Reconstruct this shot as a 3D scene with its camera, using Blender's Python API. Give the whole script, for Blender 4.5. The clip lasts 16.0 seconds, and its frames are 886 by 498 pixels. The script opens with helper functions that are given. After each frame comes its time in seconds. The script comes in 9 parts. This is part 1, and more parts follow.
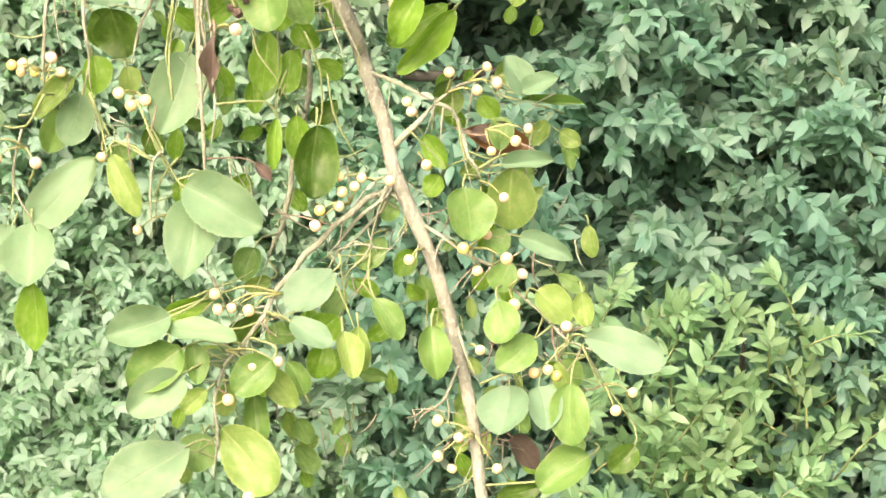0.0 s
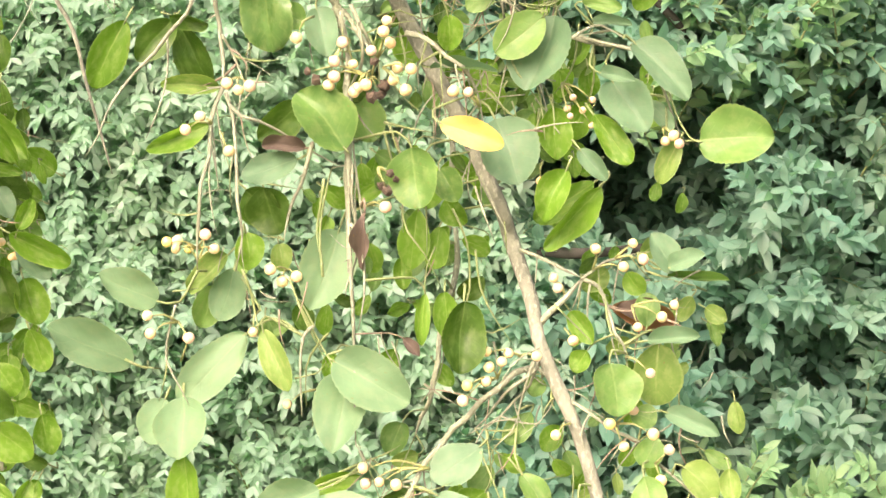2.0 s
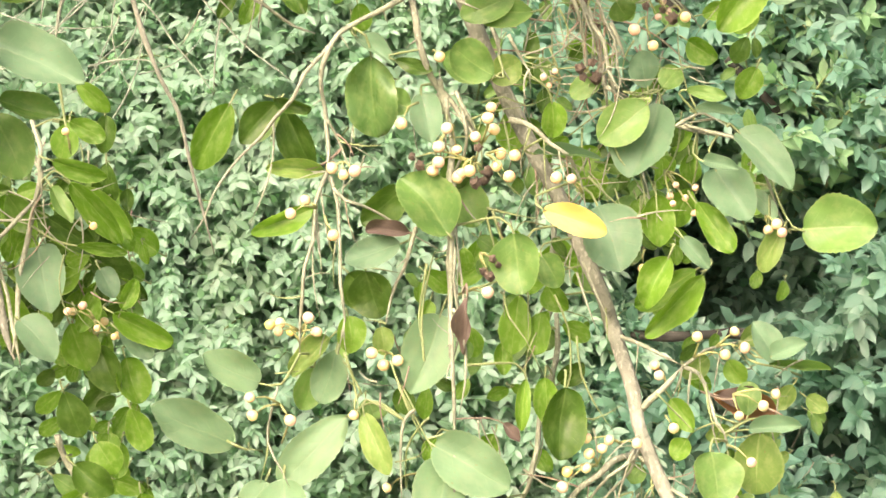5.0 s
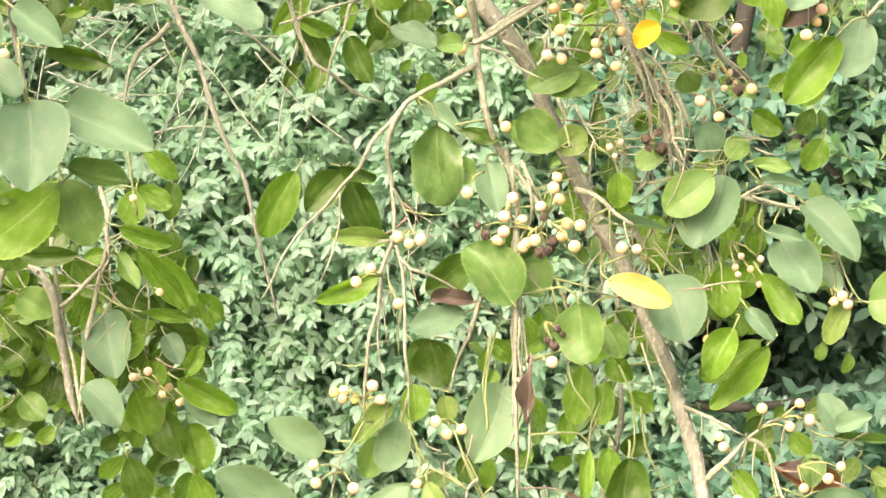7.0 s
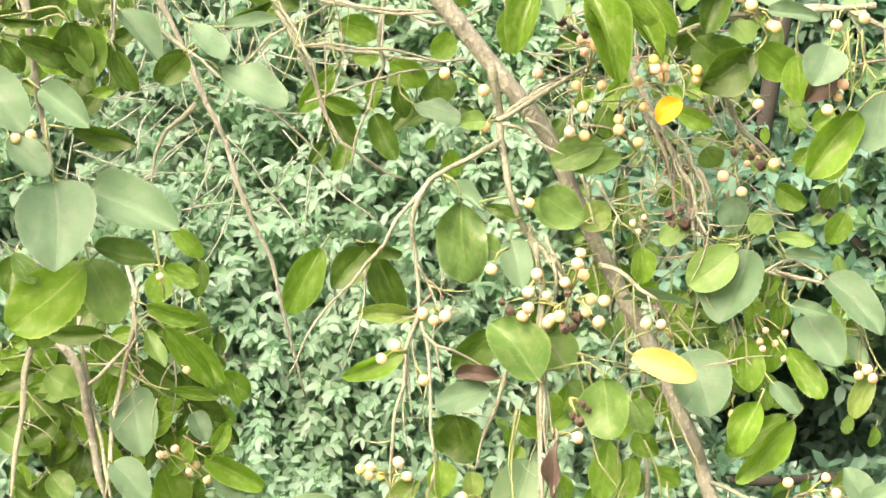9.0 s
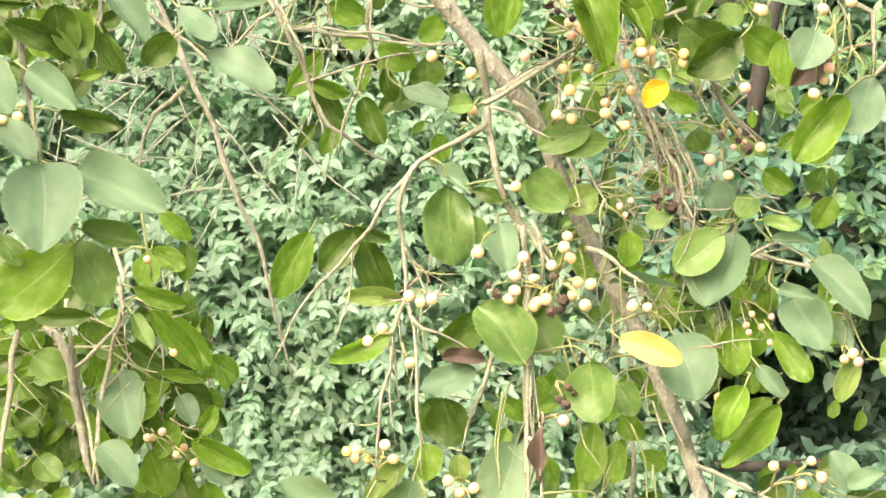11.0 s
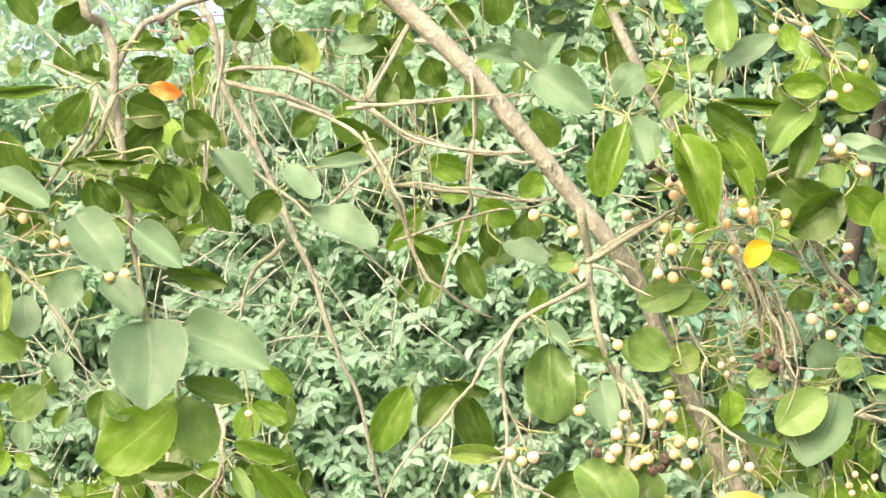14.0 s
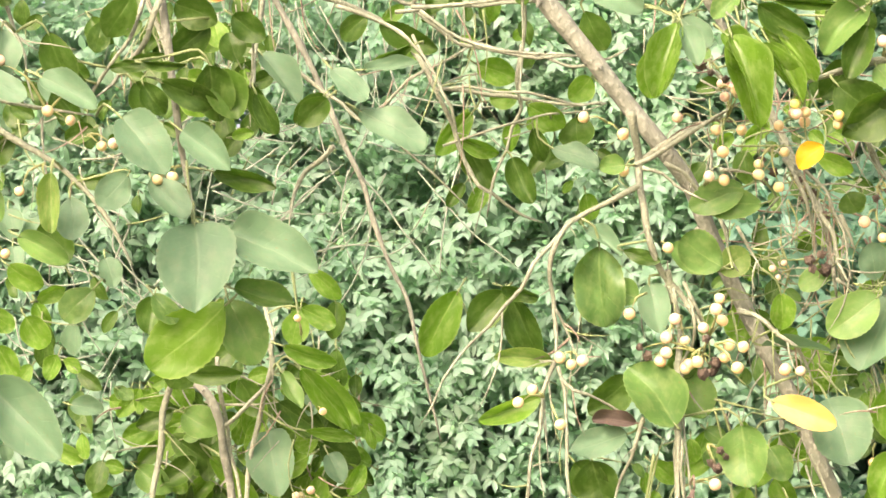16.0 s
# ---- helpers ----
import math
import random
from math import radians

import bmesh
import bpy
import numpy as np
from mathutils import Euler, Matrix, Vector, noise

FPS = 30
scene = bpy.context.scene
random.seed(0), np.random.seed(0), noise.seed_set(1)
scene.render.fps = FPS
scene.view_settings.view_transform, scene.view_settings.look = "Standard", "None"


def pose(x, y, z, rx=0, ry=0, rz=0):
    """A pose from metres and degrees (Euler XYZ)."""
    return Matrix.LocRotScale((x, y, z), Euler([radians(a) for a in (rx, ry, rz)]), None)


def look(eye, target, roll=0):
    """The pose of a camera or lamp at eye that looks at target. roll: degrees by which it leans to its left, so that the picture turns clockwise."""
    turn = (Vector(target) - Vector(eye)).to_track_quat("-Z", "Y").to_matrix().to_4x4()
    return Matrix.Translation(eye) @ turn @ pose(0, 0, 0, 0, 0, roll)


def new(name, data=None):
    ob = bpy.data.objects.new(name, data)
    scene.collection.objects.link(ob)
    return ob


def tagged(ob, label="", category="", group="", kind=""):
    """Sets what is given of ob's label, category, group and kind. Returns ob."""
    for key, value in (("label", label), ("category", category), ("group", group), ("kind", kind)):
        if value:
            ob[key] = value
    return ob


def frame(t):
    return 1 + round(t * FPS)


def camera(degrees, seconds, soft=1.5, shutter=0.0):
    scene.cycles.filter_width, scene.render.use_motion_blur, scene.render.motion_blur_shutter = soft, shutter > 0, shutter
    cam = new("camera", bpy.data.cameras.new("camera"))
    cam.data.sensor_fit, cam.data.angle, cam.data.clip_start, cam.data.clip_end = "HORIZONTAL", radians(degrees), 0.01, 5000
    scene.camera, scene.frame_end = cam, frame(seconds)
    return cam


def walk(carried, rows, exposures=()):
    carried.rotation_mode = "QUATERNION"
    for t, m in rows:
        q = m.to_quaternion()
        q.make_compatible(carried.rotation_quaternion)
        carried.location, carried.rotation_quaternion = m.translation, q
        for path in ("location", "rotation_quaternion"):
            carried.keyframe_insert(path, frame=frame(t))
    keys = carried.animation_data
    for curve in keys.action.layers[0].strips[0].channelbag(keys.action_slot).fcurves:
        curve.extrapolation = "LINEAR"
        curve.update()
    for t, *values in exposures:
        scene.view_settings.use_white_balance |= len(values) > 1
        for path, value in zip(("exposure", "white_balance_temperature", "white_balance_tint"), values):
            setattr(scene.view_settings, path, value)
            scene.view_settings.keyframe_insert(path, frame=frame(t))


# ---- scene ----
DEG = 22.0
EXPO = 2.05
cam = camera(DEG, 16.0, soft=1.5, shutter=0.15)
PATH = [
    (0.0, pose(0.0191, 0.0288, 1.5909, 83.635, -0.040, -4.375)),
    (0.5, pose(0.0182, 0.0255, 1.5847, 84.086, 0.223, -2.831)),
    (1.0, pose(0.0151, 0.0192, 1.5844, 85.491, 0.456, -1.768)),
    (1.5, pose(0.0131, 0.0161, 1.5863, 86.800, 0.187, -1.471)),
    (2.0, pose(0.0100, 0.0116, 1.5906, 88.097, 0.099, -0.926)),
    (2.5, pose(0.0077, 0.0100, 1.5930, 88.794, -0.130, -1.143)),
    (3.0, pose(0.0066, 0.0083, 1.5967, 89.528, 0.063, -0.870)),
    (3.5, pose(0.0048, 0.0085, 1.5985, 89.832, -0.041, -0.429)),
    (4.0, pose(0.0033, 0.0104, 1.5985, 90.000, 0.000, 0.000)),
    (4.5, pose(0.0010, 0.0070, 1.5969, 89.629, -0.255, 0.287)),
    (5.0, pose(-0.0037, 0.0053, 1.5987, 90.000, -0.538, 1.248)),
    (5.2, pose(-0.0062, 0.0016, 1.6021, 90.845, -0.787, 1.705)),
    (7.3, pose(-0.0090, 0.0003, 1.6001, 91.678, -0.859, 2.979)),
    (7.5, pose(-0.0082, -0.0009, 1.6006, 91.716, -0.664, 3.254)),
    (8.0, pose(-0.0055, -0.0009, 1.6015, 92.217, -0.577, 3.388)),
    (8.5, pose(-0.0037, -0.0029, 1.6009, 92.702, -0.576, 3.412)),
    (9.0, pose(-0.0034, -0.0073, 1.6022, 93.512, -0.670, 3.503)),
    (9.2, pose(-0.0037, -0.0089, 1.6019, 93.737, -0.712, 3.528)),
    (11.3, pose(0.0022, -0.0080, 1.5977, 92.937, -0.783, 3.305)),
    (11.5, pose(0.0002, -0.0062, 1.5983, 92.787, -0.827, 3.602)),
    (12.0, pose(0.0005, -0.0077, 1.6016, 93.256, -0.621, 3.955)),
    (12.5, pose(-0.0030, -0.0071, 1.6043, 93.722, -0.719, 3.795)),
    (13.0, pose(-0.0039, -0.0066, 1.6058, 94.322, -0.998, 3.852)),
    (13.5, pose(-0.0080, -0.0138, 1.6106, 95.702, -1.113, 4.579)),
    (14.0, pose(-0.0100, -0.0181, 1.6132, 96.666, -1.253, 5.479)),
    (14.5, pose(-0.0046, -0.0182, 1.6140, 96.887, -1.075, 5.845)),
    (15.0, pose(-0.0082, -0.0121, 1.6124, 95.958, -1.276, 6.285)),
    (15.5, pose(-0.0114, -0.0117, 1.6094, 95.561, -1.300, 7.560)),
    (16.0, pose(-0.0093, -0.0062, 1.6042, 94.493, -1.343, 6.756)),
]
walk(cam, PATH, [(0.0, EXPO, 7150, 32), (16.0, EXPO, 7150, 32)])

# ---- light ----
SUN_UP, SUN_ROUND = radians(38), radians(205)
world = bpy.data.worlds.new("overcast_sky")
scene.world = world
world.use_nodes = True
wn = world.node_tree
sky = wn.nodes.new("ShaderNodeTexSky")
sky.sky_type, sky.sun_disc = "NISHITA", False
sky.sun_elevation, sky.sun_rotation = SUN_UP, SUN_ROUND
sky.air_density, sky.dust_density, sky.ozone_density = 1.0, 9.0, 0.3
wn.links.new(sky.outputs["Color"], wn.nodes["Background"].inputs["Color"])
wn.nodes["Background"].inputs["Strength"].default_value = 0.15
sun = new("sun", bpy.data.lights.new("sun", "SUN"))
sun.data.energy, sun.data.angle, sun.data.color = 1.2, radians(60), (1.0, 0.97, 0.92)
sun.matrix_world = look((0, 0, 0), (-math.sin(SUN_ROUND) * math.cos(SUN_UP), -math.cos(SUN_ROUND) * math.cos(SUN_UP), -math.sin(SUN_UP)))


# ---- materials ----
def material(name, rough=0.5):
    m = bpy.data.materials.new(name)
    m.use_nodes = True
    n = m.node_tree.nodes
    b = n["Principled BSDF"]
    b.inputs["Roughness"].default_value = rough
    return m, n, m.node_tree.links, b


def math_node(n, l, op, a, b=None, c=None):
    x = n.new("ShaderNodeMath")
    x.operation = op
    for i, v in enumerate((a, b, c)):
        if v is None:
            continue
        if isinstance(v, (int, float)):
            x.inputs[i].default_value = v
        else:
            l.new(v, x.inputs[i])
    return x.outputs[0]


def mix_colour(n, l, fac, a, b, blend="MIX"):
    x = n.new("ShaderNodeMix")
    x.data_type, x.blend_type = "RGBA", blend
    for i, v in ((0, fac), (6, a), (7, b)):
        if isinstance(v, (int, float)):
            x.inputs[i].default_value = v
        elif isinstance(v, tuple):
            x.inputs[i].default_value = (*v, 1)
        else:
            l.new(v, x.inputs[i])
    return x.outputs[2]


def noise_node(n, l, scale, detail=3, where=None):
    x = n.new("ShaderNodeTexNoise")
    x.inputs["Scale"].default_value, x.inputs["Detail"].default_value = scale, detail
    if where is not None:
        l.new(where, x.inputs["Vector"])
    return x.outputs["Fac"]


def ramp(n, l, fac, lo, hi):
    x = n.new("ShaderNodeMapRange")
    l.new(fac, x.inputs[0])
    x.inputs[1].default_value, x.inputs[2].default_value = lo, hi
    return x.outputs[0]


def leaf_material(name, colour, other, rib, rough, thin, veins=True, island=False, spots=0.0, coat=0.0):
    """A leaf: two shades of blade, paler ribs along its own length, faint blotches, light passing through."""
    m, n, l, b = material(name, rough)
    uv = n.new("ShaderNodeUVMap").outputs[0]
    xy = n.new("ShaderNodeSeparateXYZ")
    l.new(uv, xy.inputs[0])
    side = math_node(n, l, "ABSOLUTE", math_node(n, l, "SUBTRACT", math_node(n, l, "MULTIPLY", xy.outputs[0], 2.0), 1.0))
    along = xy.outputs[1]
    if island:
        chance = n.new("ShaderNodeNewGeometry").outputs["Random Per Island"]
    else:
        chance = n.new("ShaderNodeObjectInfo").outputs["Random"]
    place = n.new("ShaderNodeTexCoord").outputs["Object"]
    blotch = noise_node(n, l, 2.2 if not island else 3.0, 4, place)
    shade = mix_colour(n, l, math_node(n, l, "MULTIPLY_ADD", chance, 0.55, math_node(n, l, "MULTIPLY", ramp(n, l, blotch, 0.38, 0.62), 0.45)), colour, other)
    taper = math_node(n, l, "MULTIPLY_ADD", along, 0.07, side)
    mid = math_node(n, l, "MULTIPLY", ramp(n, l, taper, 0.10, 0.03), ramp(n, l, noise_node(n, l, 7.0, 2, place), 0.25, 0.6))
    line = mid
    if veins:
        row = math_node(n, l, "FRACT", math_node(n, l, "SUBTRACT", math_node(n, l, "MULTIPLY", along, 6.5), math_node(n, l, "MULTIPLY", side, 1.6)))
        lateral = ramp(n, l, math_node(n, l, "ABSOLUTE", math_node(n, l, "SUBTRACT", row, 0.5)), 0.09, 0.02)
        lateral = math_node(n, l, "MULTIPLY", lateral, ramp(n, l, side, 0.95, 0.5))
        line = math_node(n, l, "MAXIMUM", mid, math_node(n, l, "MULTIPLY", math_node(n, l, "MULTIPLY", lateral, 0.34), ramp(n, l, noise_node(n, l, 3.5, 2, place), 0.4, 0.65)))
    shade = mix_colour(n, l, math_node(n, l, "MULTIPLY", line, 0.42), shade, rib)
    pale = ramp(n, l, noise_node(n, l, 6.0, 5, place), 0.48, 0.66)
    shade = mix_colour(n, l, math_node(n, l, "MULTIPLY", pale, 0.38), shade, (rib[0] * 0.8, rib[1] * 0.8, rib[2] * 0.8))
    if veins:
        rim = ramp(n, l, side, 0.88, 1.0)
        shade = mix_colour(n, l, math_node(n, l, "MULTIPLY", rim, 0.35), shade, rib)
    if spots:
        speck = ramp(n, l, noise_node(n, l, 9.0, 2, place), 0.68, 0.74)
        shade = mix_colour(n, l, math_node(n, l, "MULTIPLY", speck, spots), shade, (0.16, 0.11, 0.04))
    l.new(shade, b.inputs["Base Color"])
    b.inputs["Specular IOR Level"].default_value = 0.35 if island else 0.22
    if coat:
        b.inputs["Coat Weight"].default_value, b.inputs["Coat Roughness"].default_value = coat, 0.28
    fine = noise_node(n, l, 14.0, 3, place)
    sheen = math_node(n, l, "MULTIPLY_ADD", ramp(n, l, noise_node(n, l, 4.5, 3, place), 0.35, 0.65), 0.26, rough - 0.18)
    l.new(math_node(n, l, "MULTIPLY_ADD", fine, 0.12, sheen), b.inputs["Roughness"])
    bump = n.new("ShaderNodeBump")
    bump.inputs["Strength"].default_value, bump.inputs["Distance"].default_value = 0.3, 0.002
    l.new(math_node(n, l, "SUBTRACT", math_node(n, l, "MULTIPLY", fine, 0.4), line), bump.inputs["Height"])
    l.new(bump.outputs[0], b.inputs["Normal"])
    back = n.new("ShaderNodeBsdfTranslucent")
    l.new(mix_colour(n, l, 1.0, shade, (1.15, 1.45, 0.95) if island or not veins else (1.45, 1.6, 0.75), "MULTIPLY"), back.inputs["Color"])
    mixed = n.new("ShaderNodeMixShader")
    mixed.inputs[0].default_value = thin
    l.new(b.outputs[0], mixed.inputs[1])
    l.new(back.outputs[0], mixed.inputs[2])
    l.new(mixed.outputs[0], n["Material Output"].inputs["Surface"])
    return m


RIB = (0.28, 0.42, 0.15)
LEAF = {
    # grey in this green is partly sky reflection put into the base colour
    "s": leaf_material("leaf_grey_green", (0.056, 0.123, 0.065), (0.102, 0.203, 0.112), (0.150, 0.230, 0.135), 0.56, 0.28, spots=0.3, coat=0.03),
    # paler copy of the above: stronger light on upturned leaves, held in the colour
    "p": leaf_material("leaf_pale_lit_green", (0.076, 0.158, 0.081), (0.133, 0.249, 0.130), (0.19, 0.28, 0.15), 0.54, 0.34, spots=0.3, coat=0.04),
    "q": leaf_material("leaf_puckered_green", (0.048, 0.123, 0.030), (0.096, 0.205, 0.052), (0.200, 0.290, 0.105), 0.30, 0.30, spots=0.2, coat=0.5),
    "m": leaf_material("leaf_mid_green", (0.053, 0.130, 0.030), (0.104, 0.217, 0.052), (0.200, 0.290, 0.105), 0.42, 0.32, spots=0.3, coat=0.03),
    "g": leaf_material("leaf_fresh_green", (0.057, 0.151, 0.011), (0.109, 0.239, 0.025), (0.26, 0.38, 0.12), 0.42, 0.42, coat=0.01),
    "d": leaf_material("leaf_dark_green", (0.021, 0.062, 0.007), (0.047, 0.116, 0.014), (0.120, 0.195, 0.050), 0.40, 0.32, coat=0.03),
    "l": leaf_material("leaf_yellow_green", (0.086, 0.167, 0.037), (0.154, 0.262, 0.066), (0.30, 0.38, 0.15), 0.44, 0.38, spots=0.5, coat=0.02),
    "G": leaf_material("leaf_glossy_green", (0.064, 0.157, 0.013), (0.109, 0.234, 0.025), RIB, 0.28, 0.38, coat=0.40),
    "L": leaf_material("leaf_pale_lime", (0.124, 0.207, 0.037), (0.202, 0.310, 0.068), (0.36, 0.40, 0.15), 0.45, 0.45, spots=0.7),
    "y": leaf_material("leaf_turned_yellow", (0.450, 0.355, 0.085), (0.500, 0.405, 0.120), (0.613, 0.50, 0.18), 0.45, 0.35, spots=0.4),
    "Y": leaf_material("leaf_turned_amber", (0.521, 0.301, 0.013), (0.576, 0.344, 0.022), (0.613, 0.396, 0.069), 0.45, 0.35, spots=0.6),
    "O": leaf_material("leaf_turned_orange", (0.446, 0.146, 0.026), (0.501, 0.189, 0.039), (0.521, 0.258, 0.086), 0.5, 0.4, spots=0.6),
    "B": leaf_material("leaf_rust_brown", (0.150, 0.080, 0.038), (0.200, 0.112, 0.056), (0.24, 0.15, 0.08), 0.7, 0.25, spots=0.5),
    "b": leaf_material("leaf_withered_brown", (0.066, 0.055, 0.044), (0.100, 0.082, 0.064), (0.15, 0.125, 0.098), 0.75, 0.2, spots=0.6),
}
HEDGE_TONES = ((0.190, 0.330, 0.248), (0.274, 0.430, 0.334), (0.31, 0.40, 0.31), 0.50, 0.58)
SHRUB_TONES = ((0.074, 0.196, 0.142), (0.132, 0.276, 0.202), (0.21, 0.29, 0.20), 0.48, 0.50)
SHOOT_TONES = ((0.108, 0.245, 0.118), (0.170, 0.325, 0.165), (0.26, 0.36, 0.18), 0.45, 0.45)
HEDGE_LEAF = leaf_material("hedge_leaf", *HEDGE_TONES, False, True, coat=0.08)
SHRUB_LEAF = leaf_material("shrub_leaf", *SHRUB_TONES, False, True, coat=0.08)
SHOOT_LEAF = leaf_material("young_shoot_leaf", *SHOOT_TONES, False, True)
WOOD_LEAF = leaf_material("far_wood_leaf", (0.080, 0.140, 0.065), (0.140, 0.210, 0.095), (0.17, 0.24, 0.11), 0.5, 0.45, False, True)
HEDGE_SINGLE = leaf_material("hedge_leaf_single", *HEDGE_TONES, False, coat=0.08)
SHRUB_SINGLE = leaf_material("shrub_leaf_single", *SHRUB_TONES, False, coat=0.08)
SHOOT_SINGLE = leaf_material("young_shoot_leaf_single", *SHOOT_TONES, False)


def bark_material(name, a, b_, c, scale=60.0, rough=0.85):
    m, n, l, b = material(name, rough)
    place = n.new("ShaderNodeTexCoord").outputs["Object"]
    stretch = n.new("ShaderNodeMapping")
    stretch.inputs["Scale"].default_value = (1, 1, 0.7)
    l.new(place, stretch.inputs[0])
    grain = noise_node(n, l, scale * 4, 5, stretch.outputs[0])
    patch = noise_node(n, l, scale * 0.5, 3, place)
    col = mix_colour(n, l, ramp(n, l, patch, 0.35, 0.65), a, b_)
    col = mix_colour(n, l, math_node(n, l, "MULTIPLY", ramp(n, l, grain, 0.52, 0.7), 0.7), col, c)
    l.new(col, b.inputs["Base Color"])
    bump = n.new("ShaderNodeBump")
    bump.inputs["Strength"].default_value, bump.inputs["Distance"].default_value = 0.7, 0.004
    l.new(grain, bump.inputs["Height"])
    l.new(bump.outputs[0], b.inputs["Normal"])
    return m


BARK = bark_material("branch_bark", (0.172, 0.198, 0.142), (0.100, 0.116, 0.082), (0.265, 0.298, 0.225))
TWIG = bark_material("twig_bark", (0.205, 0.246, 0.162), (0.136, 0.162, 0.104), (0.300, 0.342, 0.240), 90)
STALK = bark_material("green_stalk", (0.155, 0.215, 0.075), (0.120, 0.180, 0.060), (0.21, 0.26, 0.125), 90, 0.55)
FRUIT_STALK = bark_material("fruit_stalk", (0.230, 0.262, 0.085), (0.175, 0.220, 0.07), (0.29, 0.30, 0.14), 90, 0.6)
# near-black base colour carries the shade inside and behind the bushes
SHADED_BARK = bark_material("shaded_bark", (0.010, 0.012, 0.007), (0.016, 0.018, 0.011), (0.026, 0.029, 0.019), 20)
HEDGE_TWIG = bark_material("hedge_twig", (0.188, 0.240, 0.172), (0.130, 0.172, 0.120), (0.270, 0.328, 0.246), 60)
DRY = bark_material("dry_stalk", (0.195, 0.165, 0.108), (0.135, 0.115, 0.076), (0.29, 0.255, 0.178), 90)
WITHERED = bark_material("withered_calyx", (0.082, 0.064, 0.040), (0.12, 0.097, 0.062), (0.19, 0.16, 0.10), 150)


def berry_material(name, a, b_):
    m, n, l, b = material(name, 0.38)
    chance = n.new("ShaderNodeObjectInfo").outputs["Random"]
    place = n.new("ShaderNodeTexCoord").outputs["Object"]
    col = mix_colour(n, l, math_node(n, l, "MULTIPLY_ADD", chance, 0.6, math_node(n, l, "MULTIPLY", noise_node(n, l, 3.0, 3, place), 0.4)), a, b_)
    l.new(col, b.inputs["Base Color"])
    b.inputs["Subsurface Weight"].default_value, b.inputs["Subsurface Scale"].default_value = 0.3, 0.003
    b.inputs["Coat Weight"].default_value = 0.3
    return m


BERRY = {"c": berry_material("ripening_berry", (0.50, 0.395, 0.175), (0.56, 0.475, 0.250)),
         "p": berry_material("pink_berry", (0.48, 0.345, 0.22), (0.54, 0.43, 0.28)),
         "n": berry_material("unripe_berry", (0.40, 0.40, 0.09), (0.54, 0.46, 0.14))}
# ground is never in view; its tone is raised to bounce light upward
soil, sn, sl, sb = material("leaf_litter_soil", 0.95)
sl.new(mix_colour(sn, sl, ramp(sn, sl, noise_node(sn, sl, 3.0, 6), 0.35, 0.65), (0.125, 0.125, 0.080), (0.205, 0.205, 0.135)), sb.inputs["Base Color"])


# ---- makers ----
def mesh_of(name, verts, faces, mat, uvs=None):
    me = bpy.data.meshes.new(name)
    me.from_pydata([tuple(v) for v in verts], [], faces)
    me.materials.append(mat)
    me.polygons.foreach_set("use_smooth", [True] * len(me.polygons))
    if uvs is not None:
        layer = me.uv_layers.new(name="UVMap")
        idx = np.empty(len(me.loops), dtype=np.int32)
        me.loops.foreach_get("vertex_index", idx)
        layer.data.foreach_set("uv", np.asarray(uvs, dtype=np.float32)[idx].ravel())
    return me


def thing(name, at, label, category, group=""):
    ob = new(name)
    ob.location = at
    ob.empty_display_size = 0.02
    return tagged(ob, label, category, group)


def child(name, me, parent, basis=None, label=""):
    """A mesh under parent. basis is its pose in the world (the top thing only moves, it never turns)."""
    ob = new(name, me)
    ob.parent = parent
    root = parent
    while root.parent:
        root = root.parent
    m = Matrix() if basis is None else basis
    ob.matrix_basis = Matrix.Translation(-root.location) @ m if parent is root else m
    if label:
        ob["label"] = label
    return ob


def curve_points(pts, step):
    """A smooth line through the points (Catmull-Rom)."""
    p = [Vector(q) for q in pts]
    p = [p[0] * 2 - p[1]] + p + [p[-1] * 2 - p[-2]]
    out = []
    for i in range(1, len(p) - 2):
        a, b, c, d = p[i - 1:i + 3]
        n = max(2, min(14, int((c - b).length / step)))
        for k in range(n):
            t = k / n
            out.append(0.5 * (2 * b + (c - a) * t + (2 * a - 5 * b + 4 * c - d) * t * t + (3 * b - a - 3 * c + d) * t ** 3))
    return out + [p[-2]]


def tube(pts, r0, r1, sides=7, step=0.012, knot=0.10):
    """Verts and faces of a tapering, slightly knotty stem along the points."""
    line = curve_points(pts, step)
    verts, faces = [], []
    n = len(line)
    up = Vector((0.13, 1, 0.21)).normalized()
    for i, q in enumerate(line):
        d = (line[min(i + 1, n - 1)] - line[max(i - 1, 0)]).normalized()
        s = d.cross(up).normalized()
        w = s.cross(d)
        r = r0 + (r1 - r0) * i / (n - 1)
        if i > n - 4 and r1 < 0.006:
            r *= (0.85, 0.62, 0.35)[i - n + 3]
        r *= 1 + knot * (noise.noise(q * 45) + 0.8 * max(0, noise.noise(q * 23 + Vector((7, 1, 3)))))
        for k in range(sides):
            a = 2 * math.pi * k / sides
            verts.append(q + (s * math.cos(a) + w * math.sin(a)) * r * (1 + 0.06 * noise.noise(q * 90 + Vector((k, 0, 0)))))
    for i in range(n - 1):
        for k in range(sides):
            a, b = i * sides + k, i * sides + (k + 1) % sides
            faces.append((a, b, b + sides, a + sides))
    faces.append(tuple(range(sides))[::-1])
    faces.append(tuple(range((n - 1) * sides, n * sides)))
    return verts, faces


